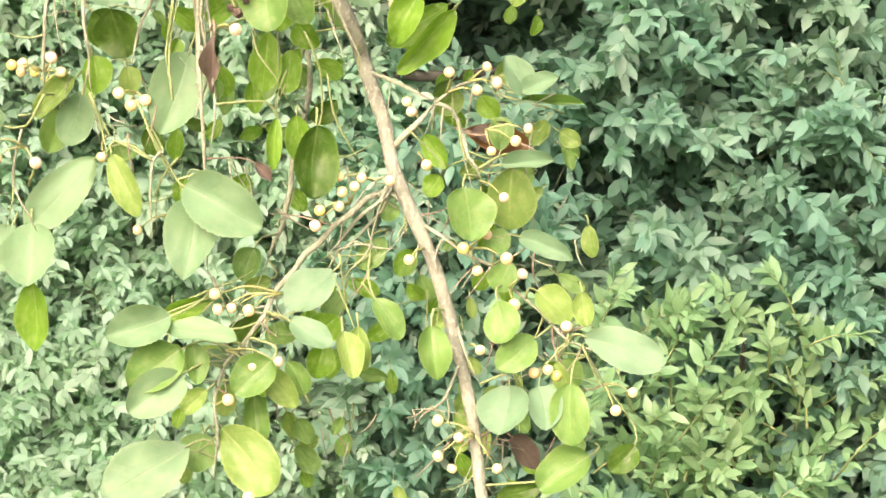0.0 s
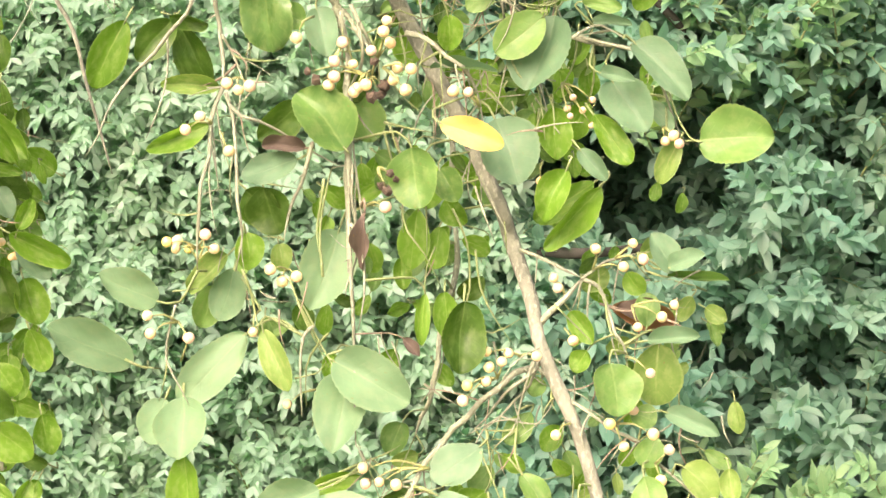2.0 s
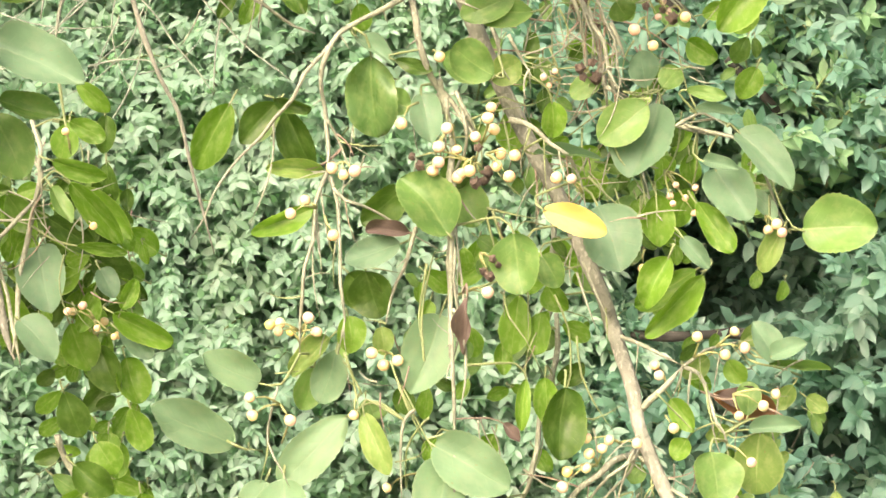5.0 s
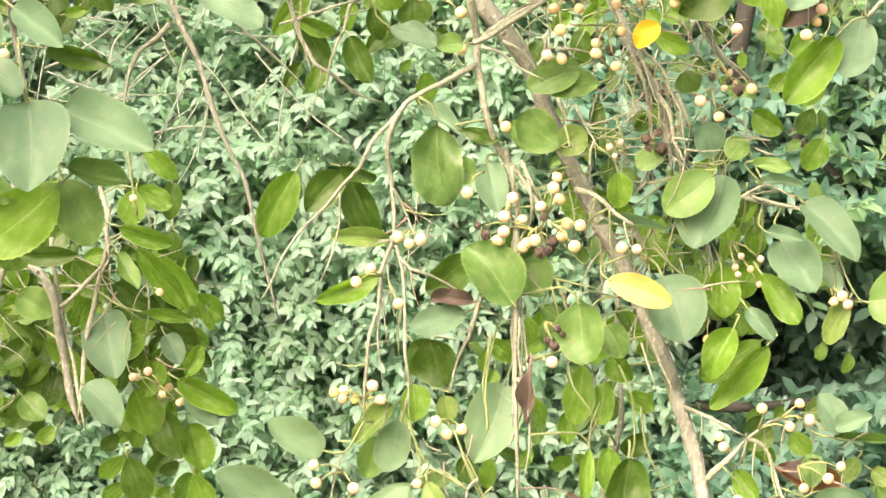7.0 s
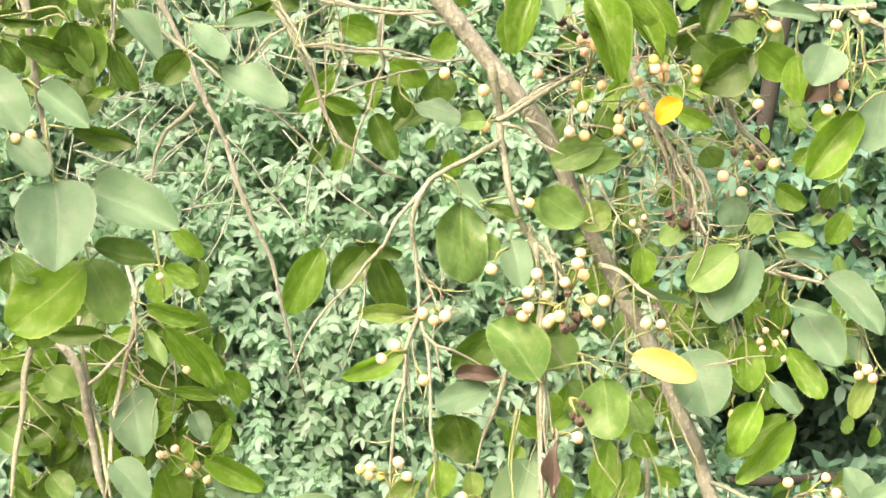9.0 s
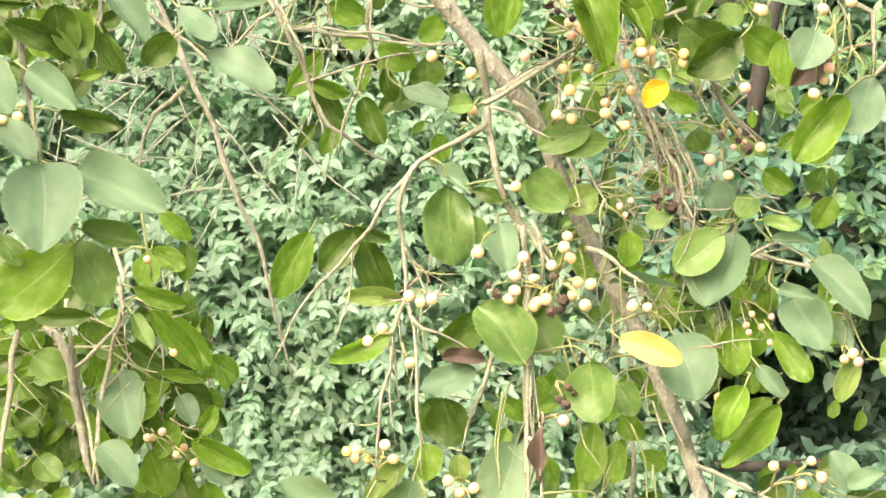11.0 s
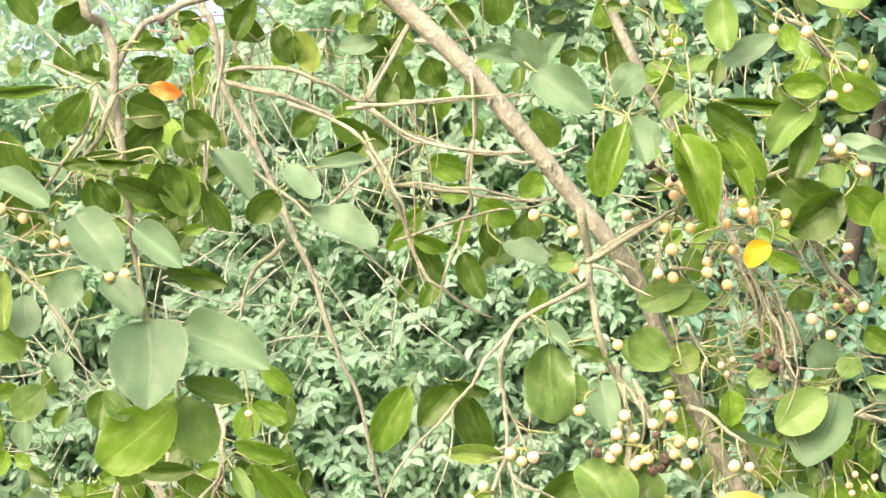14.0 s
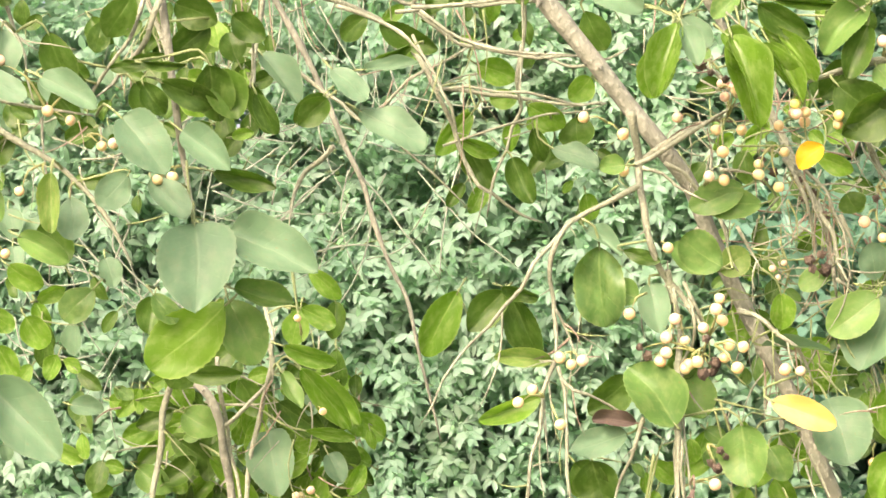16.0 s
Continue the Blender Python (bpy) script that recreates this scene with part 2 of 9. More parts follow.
def stem(parent, name, width, end, *pts):
    sides = 10 if width > 0.008 else 6
    v, f = tube(pts, width / 2, end / 2, sides, knot=0.12 if width > 0.012 else 0.26)
    if name != "stalk" and len(v) > 40 * sides // 4:
        r = random.Random(len(v) * 31 + int(abs(pts[0][0]) * 1e4))
        for k in range(3, len(v) // sides - 3, r.randint(5, 9)):
            ring = [Vector(q) for q in v[k * sides:(k + 1) * sides]]
            mid = sum(ring, Vector()) / sides
            out = (ring[r.randrange(sides)] - mid)
            grow = out.normalized() * r.uniform(0.6, 1.6) + Vector((0, -0.2, -0.7))
            rad = out.length * r.uniform(0.35, 0.6)
            tv, tf = tube((mid, mid + out * 1.1, mid + out * 1.2 + grow * (0.002 + rad * r.uniform(0.4, 1.2) if width > 0.011 else 0.002 + rad * r.uniform(1.5, 6))), rad, rad * 0.5, 4, 0.01, 0.0)
            f += [tuple(i + len(v) for i in q) for q in tf]
            v += tv
    if name in ("stem", "twig") and width > 0.0027 and pts[0][1] < 3:
        WOOD.setdefault(parent.name, []).extend(tuple(q) for q in curve_points(pts, 0.012))
    mat = HEDGE_TWIG if pts[0][1] > 3 else STALK if name == "stalk" else DRY if name == "dry_stalk" else (BARK if width > 0.008 else TWIG)
    return child(name, mesh_of(name, v, f, mat), parent)


def blade(kind, variant):
    """A broad leaf of unit length and width: ovate to obovate, gently folded along the rib, curled, finely toothed at the edge."""
    rng = random.Random(variant * 7 + 1)
    peak, fold, curl, wave = rng.uniform(0.86, 1.22), rng.uniform(0.04, 0.24), rng.uniform(-0.28, 0.35), rng.uniform(0.015, 0.05)
    full = rng.uniform(0.50, 0.60) if kind in "smlypL" else rng.uniform(0.52, 0.72)
    point = rng.uniform(0.0, 0.5)
    if kind in "bBO":
        fold, curl, wave = rng.uniform(0.15, 0.4), rng.uniform(0.2, 0.6), 0.11
    if kind == "q":
        fold, wave = 0.10, 0.09
    if kind in "sp":
        curl = rng.uniform(-0.10, 0.25)
    if kind == "G":
        fold, curl, wave = 0.30, 0.35, 0.05
    rows, cols, phase = 30, 8, rng.uniform(0, 6)
    verts, faces, uvs = [], [], []
    for i in range(rows + 1):
        v = 0.55 * 0.5 * (1 - math.cos(math.pi * i / rows)) + 0.45 * i / rows
        u = v ** peak
        half = 0.5 * max(0.0, 4 * u * (1 - u)) ** full
        half *= 1 - point * max(0.0, v - 0.72) * (1 - v) * 4
        if i in (0, rows):
            half = 0.010
        tooth = (0.010 if i % 2 else -0.010) * min(1.0, 8 * v * (1 - v))
        lobe = 0.035 * math.sin(v * 7 + phase)
        bend = 0.05 * (math.sin(v * 3 + phase) - math.sin(phase))
        for j in range(cols + 1):
            s = 2 * j / cols - 1
            x = s * half * (1 + (lobe * (1 if s > 0 else -1) + tooth * 2) * s * s) + bend
            z = (fold * (abs(s) + s * s) * half - curl * (v - 0.4) ** 2 + wave * math.sin(v * 9 + phase + (2 if s < 0 else 0)) * s * s
                 + (0.11 if kind == "q" else 0.05) * noise.noise(Vector((x * 2.6, v * 2.6, variant * 3.0))) + 0.008 * math.sin((v * 6.5 - abs(s) * 1.6) * 6.283) * (1 - s * s))
            verts.append((x, v, z))
            uvs.append((j / cols, v))
    for i in range(rows):
        for j in range(cols):
            a = i * (cols + 1) + j
            faces.append((a, a + 1, a + cols + 2, a + cols + 1))
    return mesh_of("leaf", verts, faces, LEAF[kind], uvs)


BLADES = {}
WOOD = {}


def nearest_wood(parent, p, reach):
    """The point of the branch's own stems and twigs that lies nearest to p, rather above it than below."""
    if parent.name not in WOOD:
        return None
    pts = np.array(WOOD[parent.name])
    gap = pts - np.array(p)
    cost = np.sqrt(gap[:, 0] ** 2 + 0.5 * gap[:, 1] ** 2 + gap[:, 2] ** 2) + np.where(gap[:, 2] < 0, -0.7 * gap[:, 2], 0)
    k = int(np.argmin(cost))
    return Vector(pts[k]) if cost[k] < reach else None


def leaf(parent, kind, base, tip, width, face, reach=0.06):
    """One broad leaf from its base to its tip, with a stalk to the nearest twig; face is the way its upper side looks."""
    variant = len([o for o in parent.children if o.name.startswith("leaf")]) % 9
    if (kind, variant) not in BLADES:
        BLADES[kind, variant] = blade(kind, variant)
    b, y = Vector(base), Vector(tip) - Vector(base)
    size = y.length
    y.normalize()
    x = y.cross(Vector(face)).normalized()
    z = x.cross(y)
    m = Matrix((x * width, y * size, z * size)).transposed().to_4x4()
    words = {"y": "yellow turning leaf", "Y": "amber withering leaf", "O": "orange withering leaf", "b": "curled brown dead leaf", "B": "rust-brown dead leaf", "L": "pale lime leaf"}
    start = b - z * (size * 0.01)
    out = nearest_wood(parent, b, reach)
    if out is None:
        out = b - y * size * 0.16 + Vector((0, 0.02, 0.06 * size))
    bow = b - y * min(0.3 * size, 0.5 * (out - b).length)
    bow = bow.lerp(out, 0.2)
    r = min(0.0011, 0.018 * size + 0.0003)
    tv, tf = tube((out, bow, start, start + y * size * 0.06), r * 1.2, r * 0.8, 5, 0.008, 0.0)
    child("stalk", mesh_of("stalk", tv, tf, DRY if kind in "bBO" else STALK), parent)
    return child("leaf", BLADES[kind, variant], parent, Matrix.Translation(b) @ m, words.get(kind, ""))


def ball(mat):
    """A berry of unit radius, a little flattened, with a dimpled tip and a small cup of sepals at the stalk."""
    bm = bmesh.new()
    bmesh.ops.create_uvsphere(bm, u_segments=14, v_segments=9, radius=1)
    for v in bm.verts:
        v.co.z *= 0.94
        if v.co.z < -0.85:
            v.co.z += 0.06
        if v.co.z > 0.80:
            v.co.z += 0.10
    for f in bm.faces:
        f.smooth = True
        if f.calc_center_median().z > 0.72:
            f.material_index = 1
    me = bpy.data.meshes.new("berry")
    bm.to_mesh(me)
    bm.free()
    me.materials.append(mat)
    me.materials.append(FRUIT_STALK)
    return me


def lump():
    """A withered calyx: a shrivelled, lobed little star."""
    bm = bmesh.new()
    bmesh.ops.create_icosphere(bm, subdivisions=2, radius=1)
    for v in bm.verts:
        a = math.atan2(v.co.y, v.co.x)
        v.co *= 0.50 + 0.6 * abs(math.sin(a * 2.5)) ** 2 + 0.35 * noise.noise(v.co * 2.4)
    for f in bm.faces:
        f.smooth = True
    me = bpy.data.meshes.new("withered_fruit")
    bm.to_mesh(me)
    bm.free()
    me.materials.append(WITHERED)
    return me


BALLS = {k: ball(m) for k, m in BERRY.items()}
LUMP = lump()


def cluster(parent, anchor, *berries):
    """A spray of berries on thin forked stalks from the anchor. Each berry is its place, radius and ripeness."""
    a = Vector(anchor)
    for x, y, z, r, kind in berries:
        p = Vector((x, y, z))
        top = p + (a - p).normalized() * r * 0.8
        mid = a.lerp(top, 0.55) + Vector((0.10 * (z - a.z), -0.004, 0.12 * (a - p).length))
        v, f = tube((a, mid, top), 0.0012, 0.0008, 5, 0.008, 0.05)
        stalk = child("fruit_stalk", mesh_of("fruit_stalk", v, f, FRUIT_STALK), parent)
        turn = (a - p).to_track_quat("Z", "Y").to_matrix().to_4x4()
        child("withered_fruit" if kind == "w" else "berry", LUMP if kind == "w" else BALLS[kind], stalk,
              Matrix.Translation(p) @ turn @ Matrix.Scale(r, 4))


def scatter_leaves(parent, seed, count, x0, x1, z0, z1, y, size, kinds):
    """Small leaves of mixed shades within a stretch of the branch."""
    r = random.Random(seed)
    for _ in range(count):
        b = Vector((r.uniform(x0, x1), y + r.uniform(-0.05, 0.09), r.uniform(z0, z1)))
        a, length = r.gauss(-1.57, 0.9), size * r.uniform(0.6, 1.25)
        tip = b + Vector((math.cos(a) * length, r.uniform(-0.3, 0.3) * length, math.sin(a) * length))
        kind = r.choice(kinds)
        leaf(parent, kind, b, tip, length * r.uniform(0.5, 0.78), (r.uniform(-0.4, 0.4), -1, (0.35 if kind in "sm" else -0.2) + r.uniform(-0.2, 0.2)), 0.045)


def strands(parent, seed, count, x0, x1, z0, z1, y, size, hanging):
    """Thin bare stalks and twiglets, hanging straight or wandering."""
    r = random.Random(seed)
    for _ in range(count):
        p = Vector((r.uniform(x0, x1), y + r.uniform(-0.04, 0.05), r.uniform(z0, z1)))
        length, a, turn = size * r.uniform(0.5, 1.3) * (1.5 if y > 3 else 1), r.uniform(-3.5, 0.4), r.uniform(-1.1, 1.1)
        if hanging:
            a, turn = r.gauss(-1.57, 0.2), r.gauss(0, 0.5)
        held = nearest_wood(parent, p, 0.035) if y < 3 else None
        if held is not None:
            p = held
        pts = [p.copy()]
        for k in range(3):
            p = p + Vector((math.cos(a + turn * k / 3), r.uniform(-0.1, 0.1), math.sin(a + turn * k / 3))) * (length / 3)
            pts.append(p.copy())
        w = r.uniform(0.0011, 0.0022) * (1.6 if y > 3 else 1)
        stem(parent, "twig" if y > 3 else r.choice(("stalk", "twig", "twig", "dry_stalk")), w, w * 0.5, *pts)


# small lance leaves of the bushes behind
LANCE = np.array([(0, 0, 0), (-0.40, 0.27, 0.06), (0, 0.46, 0.02), (0.40, 0.27, 0.06), (-0.42, 0.64, 0.05), (0.42, 0.64, 0.05), (0, 1.0, -0.14)])
LANCE_UV = np.array([(0.5, 0), (0, 0.3), (0.5, 0.46), (1, 0.3), (0, 0.66), (1, 0.66), (0.5, 1)])
LANCE_FACES = [(0, 2, 1), (0, 3, 2), (1, 2, 4), (3, 5, 2), (4, 2, 6), (5, 6, 2)]


def unit(a):
    return a / np.maximum(np.linalg.norm(a, axis=-1, keepdims=True), 1e-9)


def shoots(rng, starts, lean, reach, pairs, size, droop, slim=0.30):
    """Leafy shoots from the start points. Returns the stems' points and, for all leaves, place, axes and size."""
    n = len(starts)
    d0 = unit(lean + rng.normal(0, 0.45, (n, 3)))
    length = reach * rng.uniform(0.6, 1.25, n)
    P, Y, Z, S = [], [], [], []
    side = unit(np.cross(d0, rng.normal(0, 1, (n, 3))))
    for k in range(pairs):
        t = (k + 0.6) / pairs
        p = starts + d0 * (length * t)[:, None] + np.array([0, 0, -1.0]) * (0.32 * length * t * t)[:, None]
        d = unit(d0 + np.array([0, 0, -0.64]) * t)
        turn = k * 1.35 + rng.uniform(-0.3, 0.3, n)
        other = np.cross(d, side)
        for flip in (0, math.pi):
            a = (turn + flip)[:, None]
            out = np.cos(a) * side + np.sin(a) * other
            y = unit(d * (0.45 + 0.5 * t) + out * (1.0 - 0.35 * t) + np.array([0, 0, -droop]) + rng.normal(0, 0.22, (n, 3)))
            z = unit(np.array([0, -0.95, 0.80]) + 0.2 * d + rng.normal(0, 0.34, (n, 3)))
            P.append(p), Y.append(y), Z.append(z)
            S.append(size * rng.uniform(0.65, 1.2, n) * (1.0 - 0.25 * abs(t - 0.5)))
    P, Y, Z, S = np.concatenate(P), np.concatenate(Y), np.concatenate(Z), np.concatenate(S)
    X = unit(np.cross(Y, Z))
    Z = np.cross(X, Y)
    ends = starts + d0 * length[:, None] + np.array([0, 0, -0.32]) * length[:, None]
    mids = starts + d0 * (length * 0.5)[:, None] + np.array([0, 0, -0.08]) * length[:, None]
    return (starts, mids, ends), (P, X, Y, Z, S, S * slim * rng.uniform(0.8, 1.25, len(S)))


def leaf_mass(name, leaves, mat):
    P, X, Y, Z, S, W = leaves
    v = (P[:, None] + X[:, None] * (LANCE[None, :, 0:1] * W[:, None, None]) + Y[:, None] * (LANCE[None, :, 1:2] * S[:, None, None])
         + Z[:, None] * (LANCE[None, :, 2:3] * S[:, None, None] * 0.9)).reshape(-1, 3)
    n = len(P)
    me = bpy.data.meshes.new(name)
    sizes = np.array([len(f) for f in LANCE_FACES])
    flat = np.array([i for f in LANCE_FACES for i in f])
    loops = (np.arange(n)[:, None] * len(LANCE) + flat[None]).ravel().astype(np.int32)
    totals = np.tile(sizes, n).astype(np.int32)
    me.vertices.add(len(v))
    me.vertices.foreach_set("co", v.ravel().astype(np.float32))
    me.loops.add(len(loops))
    me.loops.foreach_set("vertex_index", loops)
    me.polygons.add(len(totals))
    me.polygons.foreach_set("loop_start", (np.cumsum(totals) - totals).astype(np.int32))
    layer = me.uv_layers.new(name="UVMap")
    layer.data.foreach_set("uv", LANCE_UV[np.tile(flat, n)].ravel().astype(np.float32))
    me.materials.append(mat)
    me.update(calc_edges=True)
    me.validate()
    return me


def bush(name, label, category, root, seed, starts, lean, reach, pairs, size, droop, mat, single, stems, singles=260, slim=0.30, twig_mat=None):
    """A bush: upright stems from the ground, leafy shoots, the nearest leaves as parts of their own, the rest joined."""
    rng = np.random.default_rng(seed)
    ob = thing(name, root, label, category)
    (a, b, c), leaves = shoots(rng, starts, lean, reach, pairs, size, droop, slim)
    verts, faces = [], []
    for i in range(0, len(a), 5 if len(a) > 6000 else 1):
        v, f = tube((a[i], b[i], c[i]), 0.0022, 0.0010, 4, 0.08, 0.0)
        faces += [tuple(k + len(verts) for k in q) for q in f]
        verts += v
    tagged(child("shoot_wood", mesh_of("shoot_wood", verts, faces, twig_mat or STALK), ob), kind="stuff")
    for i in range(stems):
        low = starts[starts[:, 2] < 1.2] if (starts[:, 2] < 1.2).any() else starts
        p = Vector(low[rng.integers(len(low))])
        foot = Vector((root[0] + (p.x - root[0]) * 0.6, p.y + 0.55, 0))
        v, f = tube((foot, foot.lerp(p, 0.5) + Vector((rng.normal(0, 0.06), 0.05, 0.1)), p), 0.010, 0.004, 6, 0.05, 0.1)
        child("stem", mesh_of("stem", v, f, SHADED_BARK), ob)
    P, X, Y, Z, S, W = leaves
    near = np.argsort(P[:, 1] + 0.3 * np.abs(P[:, 2] - 1.7) + rng.uniform(0, 0.4, len(P)))
    pick = np.zeros(len(P), bool)
    pick[near[:singles]] = True
    one = mesh_of("leaf", LANCE * np.array([1, 1, 0.9]), LANCE_FACES, single, LANCE_UV)
    for i in np.nonzero(pick)[0]:
        m = Matrix((X[i] * W[i], Y[i] * S[i], Z[i] * S[i])).transposed().to_4x4()
        child("leaf", one, ob, Matrix.Translation(P[i]) @ m)
    rest = tuple(q[~pick] for q in leaves)
    tagged(child("foliage", leaf_mass("foliage", rest, mat), ob), kind="stuff")
    return ob


# ---- ground and the bushes behind ----
bm = bmesh.new()
bmesh.ops.create_grid(bm, x_segments=60, y_segments=60, size=400)
for v in bm.verts:
    v.co.z = 0.02 * noise.noise(v.co * 0.3)
gm = bpy.data.meshes.new("ground")
bm.to_mesh(gm)
bm.free()
gm.materials.append(soil)
tagged(new("ground", gm), "unseen soil with leaf litter, paled to bounce light upward", "ground", kind="structure")

rng = np.random.default_rng(11)


def spread(n, x0, x1, y0, y1, z0, z1):
    return np.stack([rng.uniform(x0, x1, n), rng.uniform(y0, y1, n), rng.uniform(z0, z1, n)], 1)


def front(p, base, rough):
    """Pushes the points back where the hedge's face hollows out."""
    h = np.array([noise.noise(Vector((q[0] * 1.7, 3.1, q[2] * 1.7))) + 0.5 * noise.noise(Vector((q[0] * 4.5, 7.7, q[2] * 4.5))) for q in p])
    p[:, 1] += base + rough * h
    return p


def hollow_out(p):
    """Dark gaps between the hedge and the shrub."""
    for x, z, a, b in ((0.38, 1.56, 0.23, 0.17), (0.59, 1.26, 0.11, 0.06), (0.56, 1.20, 0.07, 0.085)):
        inside = ((p[:, 0] - x) / a) ** 2 + ((p[:, 2] - z) / b) ** 2 < 1
        p[inside, 1] += 0.55
    return p


hedge = front(spread(16500, -1.45, 0.66, 0, 0.30, 0.62, 2.4), 3.9, 0.05)
inner = front(spread(1000, -1.5, 0.66, 0.36, 0.55, 0.62, 2.2), 3.9, 0.07)
outer = front(spread(900, -2.3, -1.45, 0, 0.5, 0.3, 2.4), 3.9, 0.1)
# crown's upper part is out of view, added to shade the foliage below
crown = front(spread(2000, -0.75, 0.2, 0, 0.6, 2.2, 3.2), 3.95, 0.15)
thin_top = front(spread(900, -2.1, -0.7, 0, 0.8, 2.25, 2.75), 4.1, 0.3)
hedge = hedge[(hedge[:, 0] < np.where(hedge[:, 2] > 1.8, 0.10, 0.26)) | (rng.uniform(0, 1, len(hedge)) < 0.3)]
airy = (hedge[:, 0] < -0.45) & (hedge[:, 2] > 1.95)
hedge = np.concatenate([hedge[~airy | (rng.uniform(0, 1, len(hedge)) < 0.55)], inner, outer, crown, thin_top, front(spread(1000, -2.2, 0.6, 0.05, 0.5, 0.04, 0.7), 3.9, 0.1)])
hedge = hollow_out(hedge)
hedge_thing = bush("hedge", "dense hedge of narrow pale green glossy leaves", "hedge", (-0.8, 4.4, 0), 21, hedge, np.array([0.05, -0.75, 0.45]),
     0.15, 8, 0.0325, 0.22, HEDGE_LEAF, HEDGE_SINGLE, 4, 300, 0.42)
right = hollow_out(front(np.concatenate([spread(5600, 0.46, 1.30, 0, 0.55, 0.45, 2.6), spread(700, 1.3, 2.0, 0, 0.7, 0.3, 2.9), spread(420, 0.5, 1.9, 0.1, 0.5, 0.04, 0.5), spread(1500, 0.16, 0.46, 0.15, 0.5, 0.7, 1.8), spread(1700, 0.08, 0.50, 0.15, 0.5, 1.8, 2.8), spread(350, 0.5, 1.0, 0.1, 0.5, 2.5, 3.1)]), 3.75, 0.2))
shrub = bush("shrub", "tall shrub with drooping blue-green lance leaves", "shrub", (1.2, 4.3, 0), 22, right, np.array([-0.1, -0.8, 0.75]),
     0.18, 9, 0.042, 0.12, SHRUB_LEAF, SHRUB_SINGLE, 3, 300, 0.44)
young = np.concatenate([front(spread(120, 0.50, 0.92, 0, 0.22, 0.50, 1.06), 3.52, 0.10), front(spread(150, 0.40, 1.05, 0, 0.3, 1.62, 2.35), 3.66, 0.15)])
bush("young_shrub", "bright lime green young shoots of a shrub", "shrub", (0.7, 3.7, 0), 23, young, np.array([0.0, -0.35, 1.0]),
     0.19, 9, 0.043, 0.10, SHOOT_LEAF, SHOOT_SINGLE, 3, 280, 0.40)
far = front(spread(3000, -3.2, 3.2, 0, 1.2, 0.1, 3.0), 5.6, 0.4)
far[:, 2] = np.where(far[:, 0] < -0.9, far[:, 2] * 0.74, far[:, 2] * 1.35)
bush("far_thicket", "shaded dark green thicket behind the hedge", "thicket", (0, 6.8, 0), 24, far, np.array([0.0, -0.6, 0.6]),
     0.42, 7, 0.15, 0.4, WOOD_LEAF, WOOD_LEAF, 8, 0, 0.5, SHADED_BARK)

# dark trunk and limbs in the hollow between hedge and shrub, shade coloured in
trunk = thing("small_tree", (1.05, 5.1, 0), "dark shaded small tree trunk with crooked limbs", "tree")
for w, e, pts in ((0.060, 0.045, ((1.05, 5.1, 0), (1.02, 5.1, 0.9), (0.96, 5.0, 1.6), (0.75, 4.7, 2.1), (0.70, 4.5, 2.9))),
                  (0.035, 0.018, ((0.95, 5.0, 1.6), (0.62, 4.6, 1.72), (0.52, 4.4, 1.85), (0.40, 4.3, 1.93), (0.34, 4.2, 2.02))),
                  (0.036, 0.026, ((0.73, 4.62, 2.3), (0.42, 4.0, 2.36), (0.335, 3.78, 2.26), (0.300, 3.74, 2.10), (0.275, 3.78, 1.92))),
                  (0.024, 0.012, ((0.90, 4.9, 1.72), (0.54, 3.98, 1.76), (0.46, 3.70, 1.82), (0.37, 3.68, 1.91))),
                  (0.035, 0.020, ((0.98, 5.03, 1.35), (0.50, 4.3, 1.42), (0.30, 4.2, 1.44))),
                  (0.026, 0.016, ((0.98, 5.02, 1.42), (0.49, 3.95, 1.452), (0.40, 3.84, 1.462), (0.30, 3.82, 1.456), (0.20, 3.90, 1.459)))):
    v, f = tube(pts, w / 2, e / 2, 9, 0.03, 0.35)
    child("limb" if w < 0.05 else "trunk", mesh_of("limb", v, f, SHADED_BARK), trunk)

# the limb that carries the hanging branches
limb_tree = thing("overhanging_tree", (-1.35, 2.5, 0), "grey-brown tree with a long overhanging limb", "tree")
for name, w, e, pts in (("trunk", 0.24, 0.05, ((-1.35, 2.5, 0), (-1.32, 2.5, 0.9), (-1.38, 2.5, 1.8), (-1.30, 2.5, 2.7), (-1.36, 2.52, 3.4), (-1.28, 2.6, 4.4))),
                        ("limb", 0.09, 0.04, ((-1.34, 2.5, 2.15), (-1.0, 2.35, 2.36), (-0.55, 2.1, 2.42), (-0.1, 1.95, 2.40), (0.35, 1.95, 2.45), (0.8, 1.9, 2.40)))):
    v, f = tube(pts, w / 2, e / 2, 12, 0.03, 0.1)
    child(name, mesh_of(name, v, f, BARK), limb_tree)

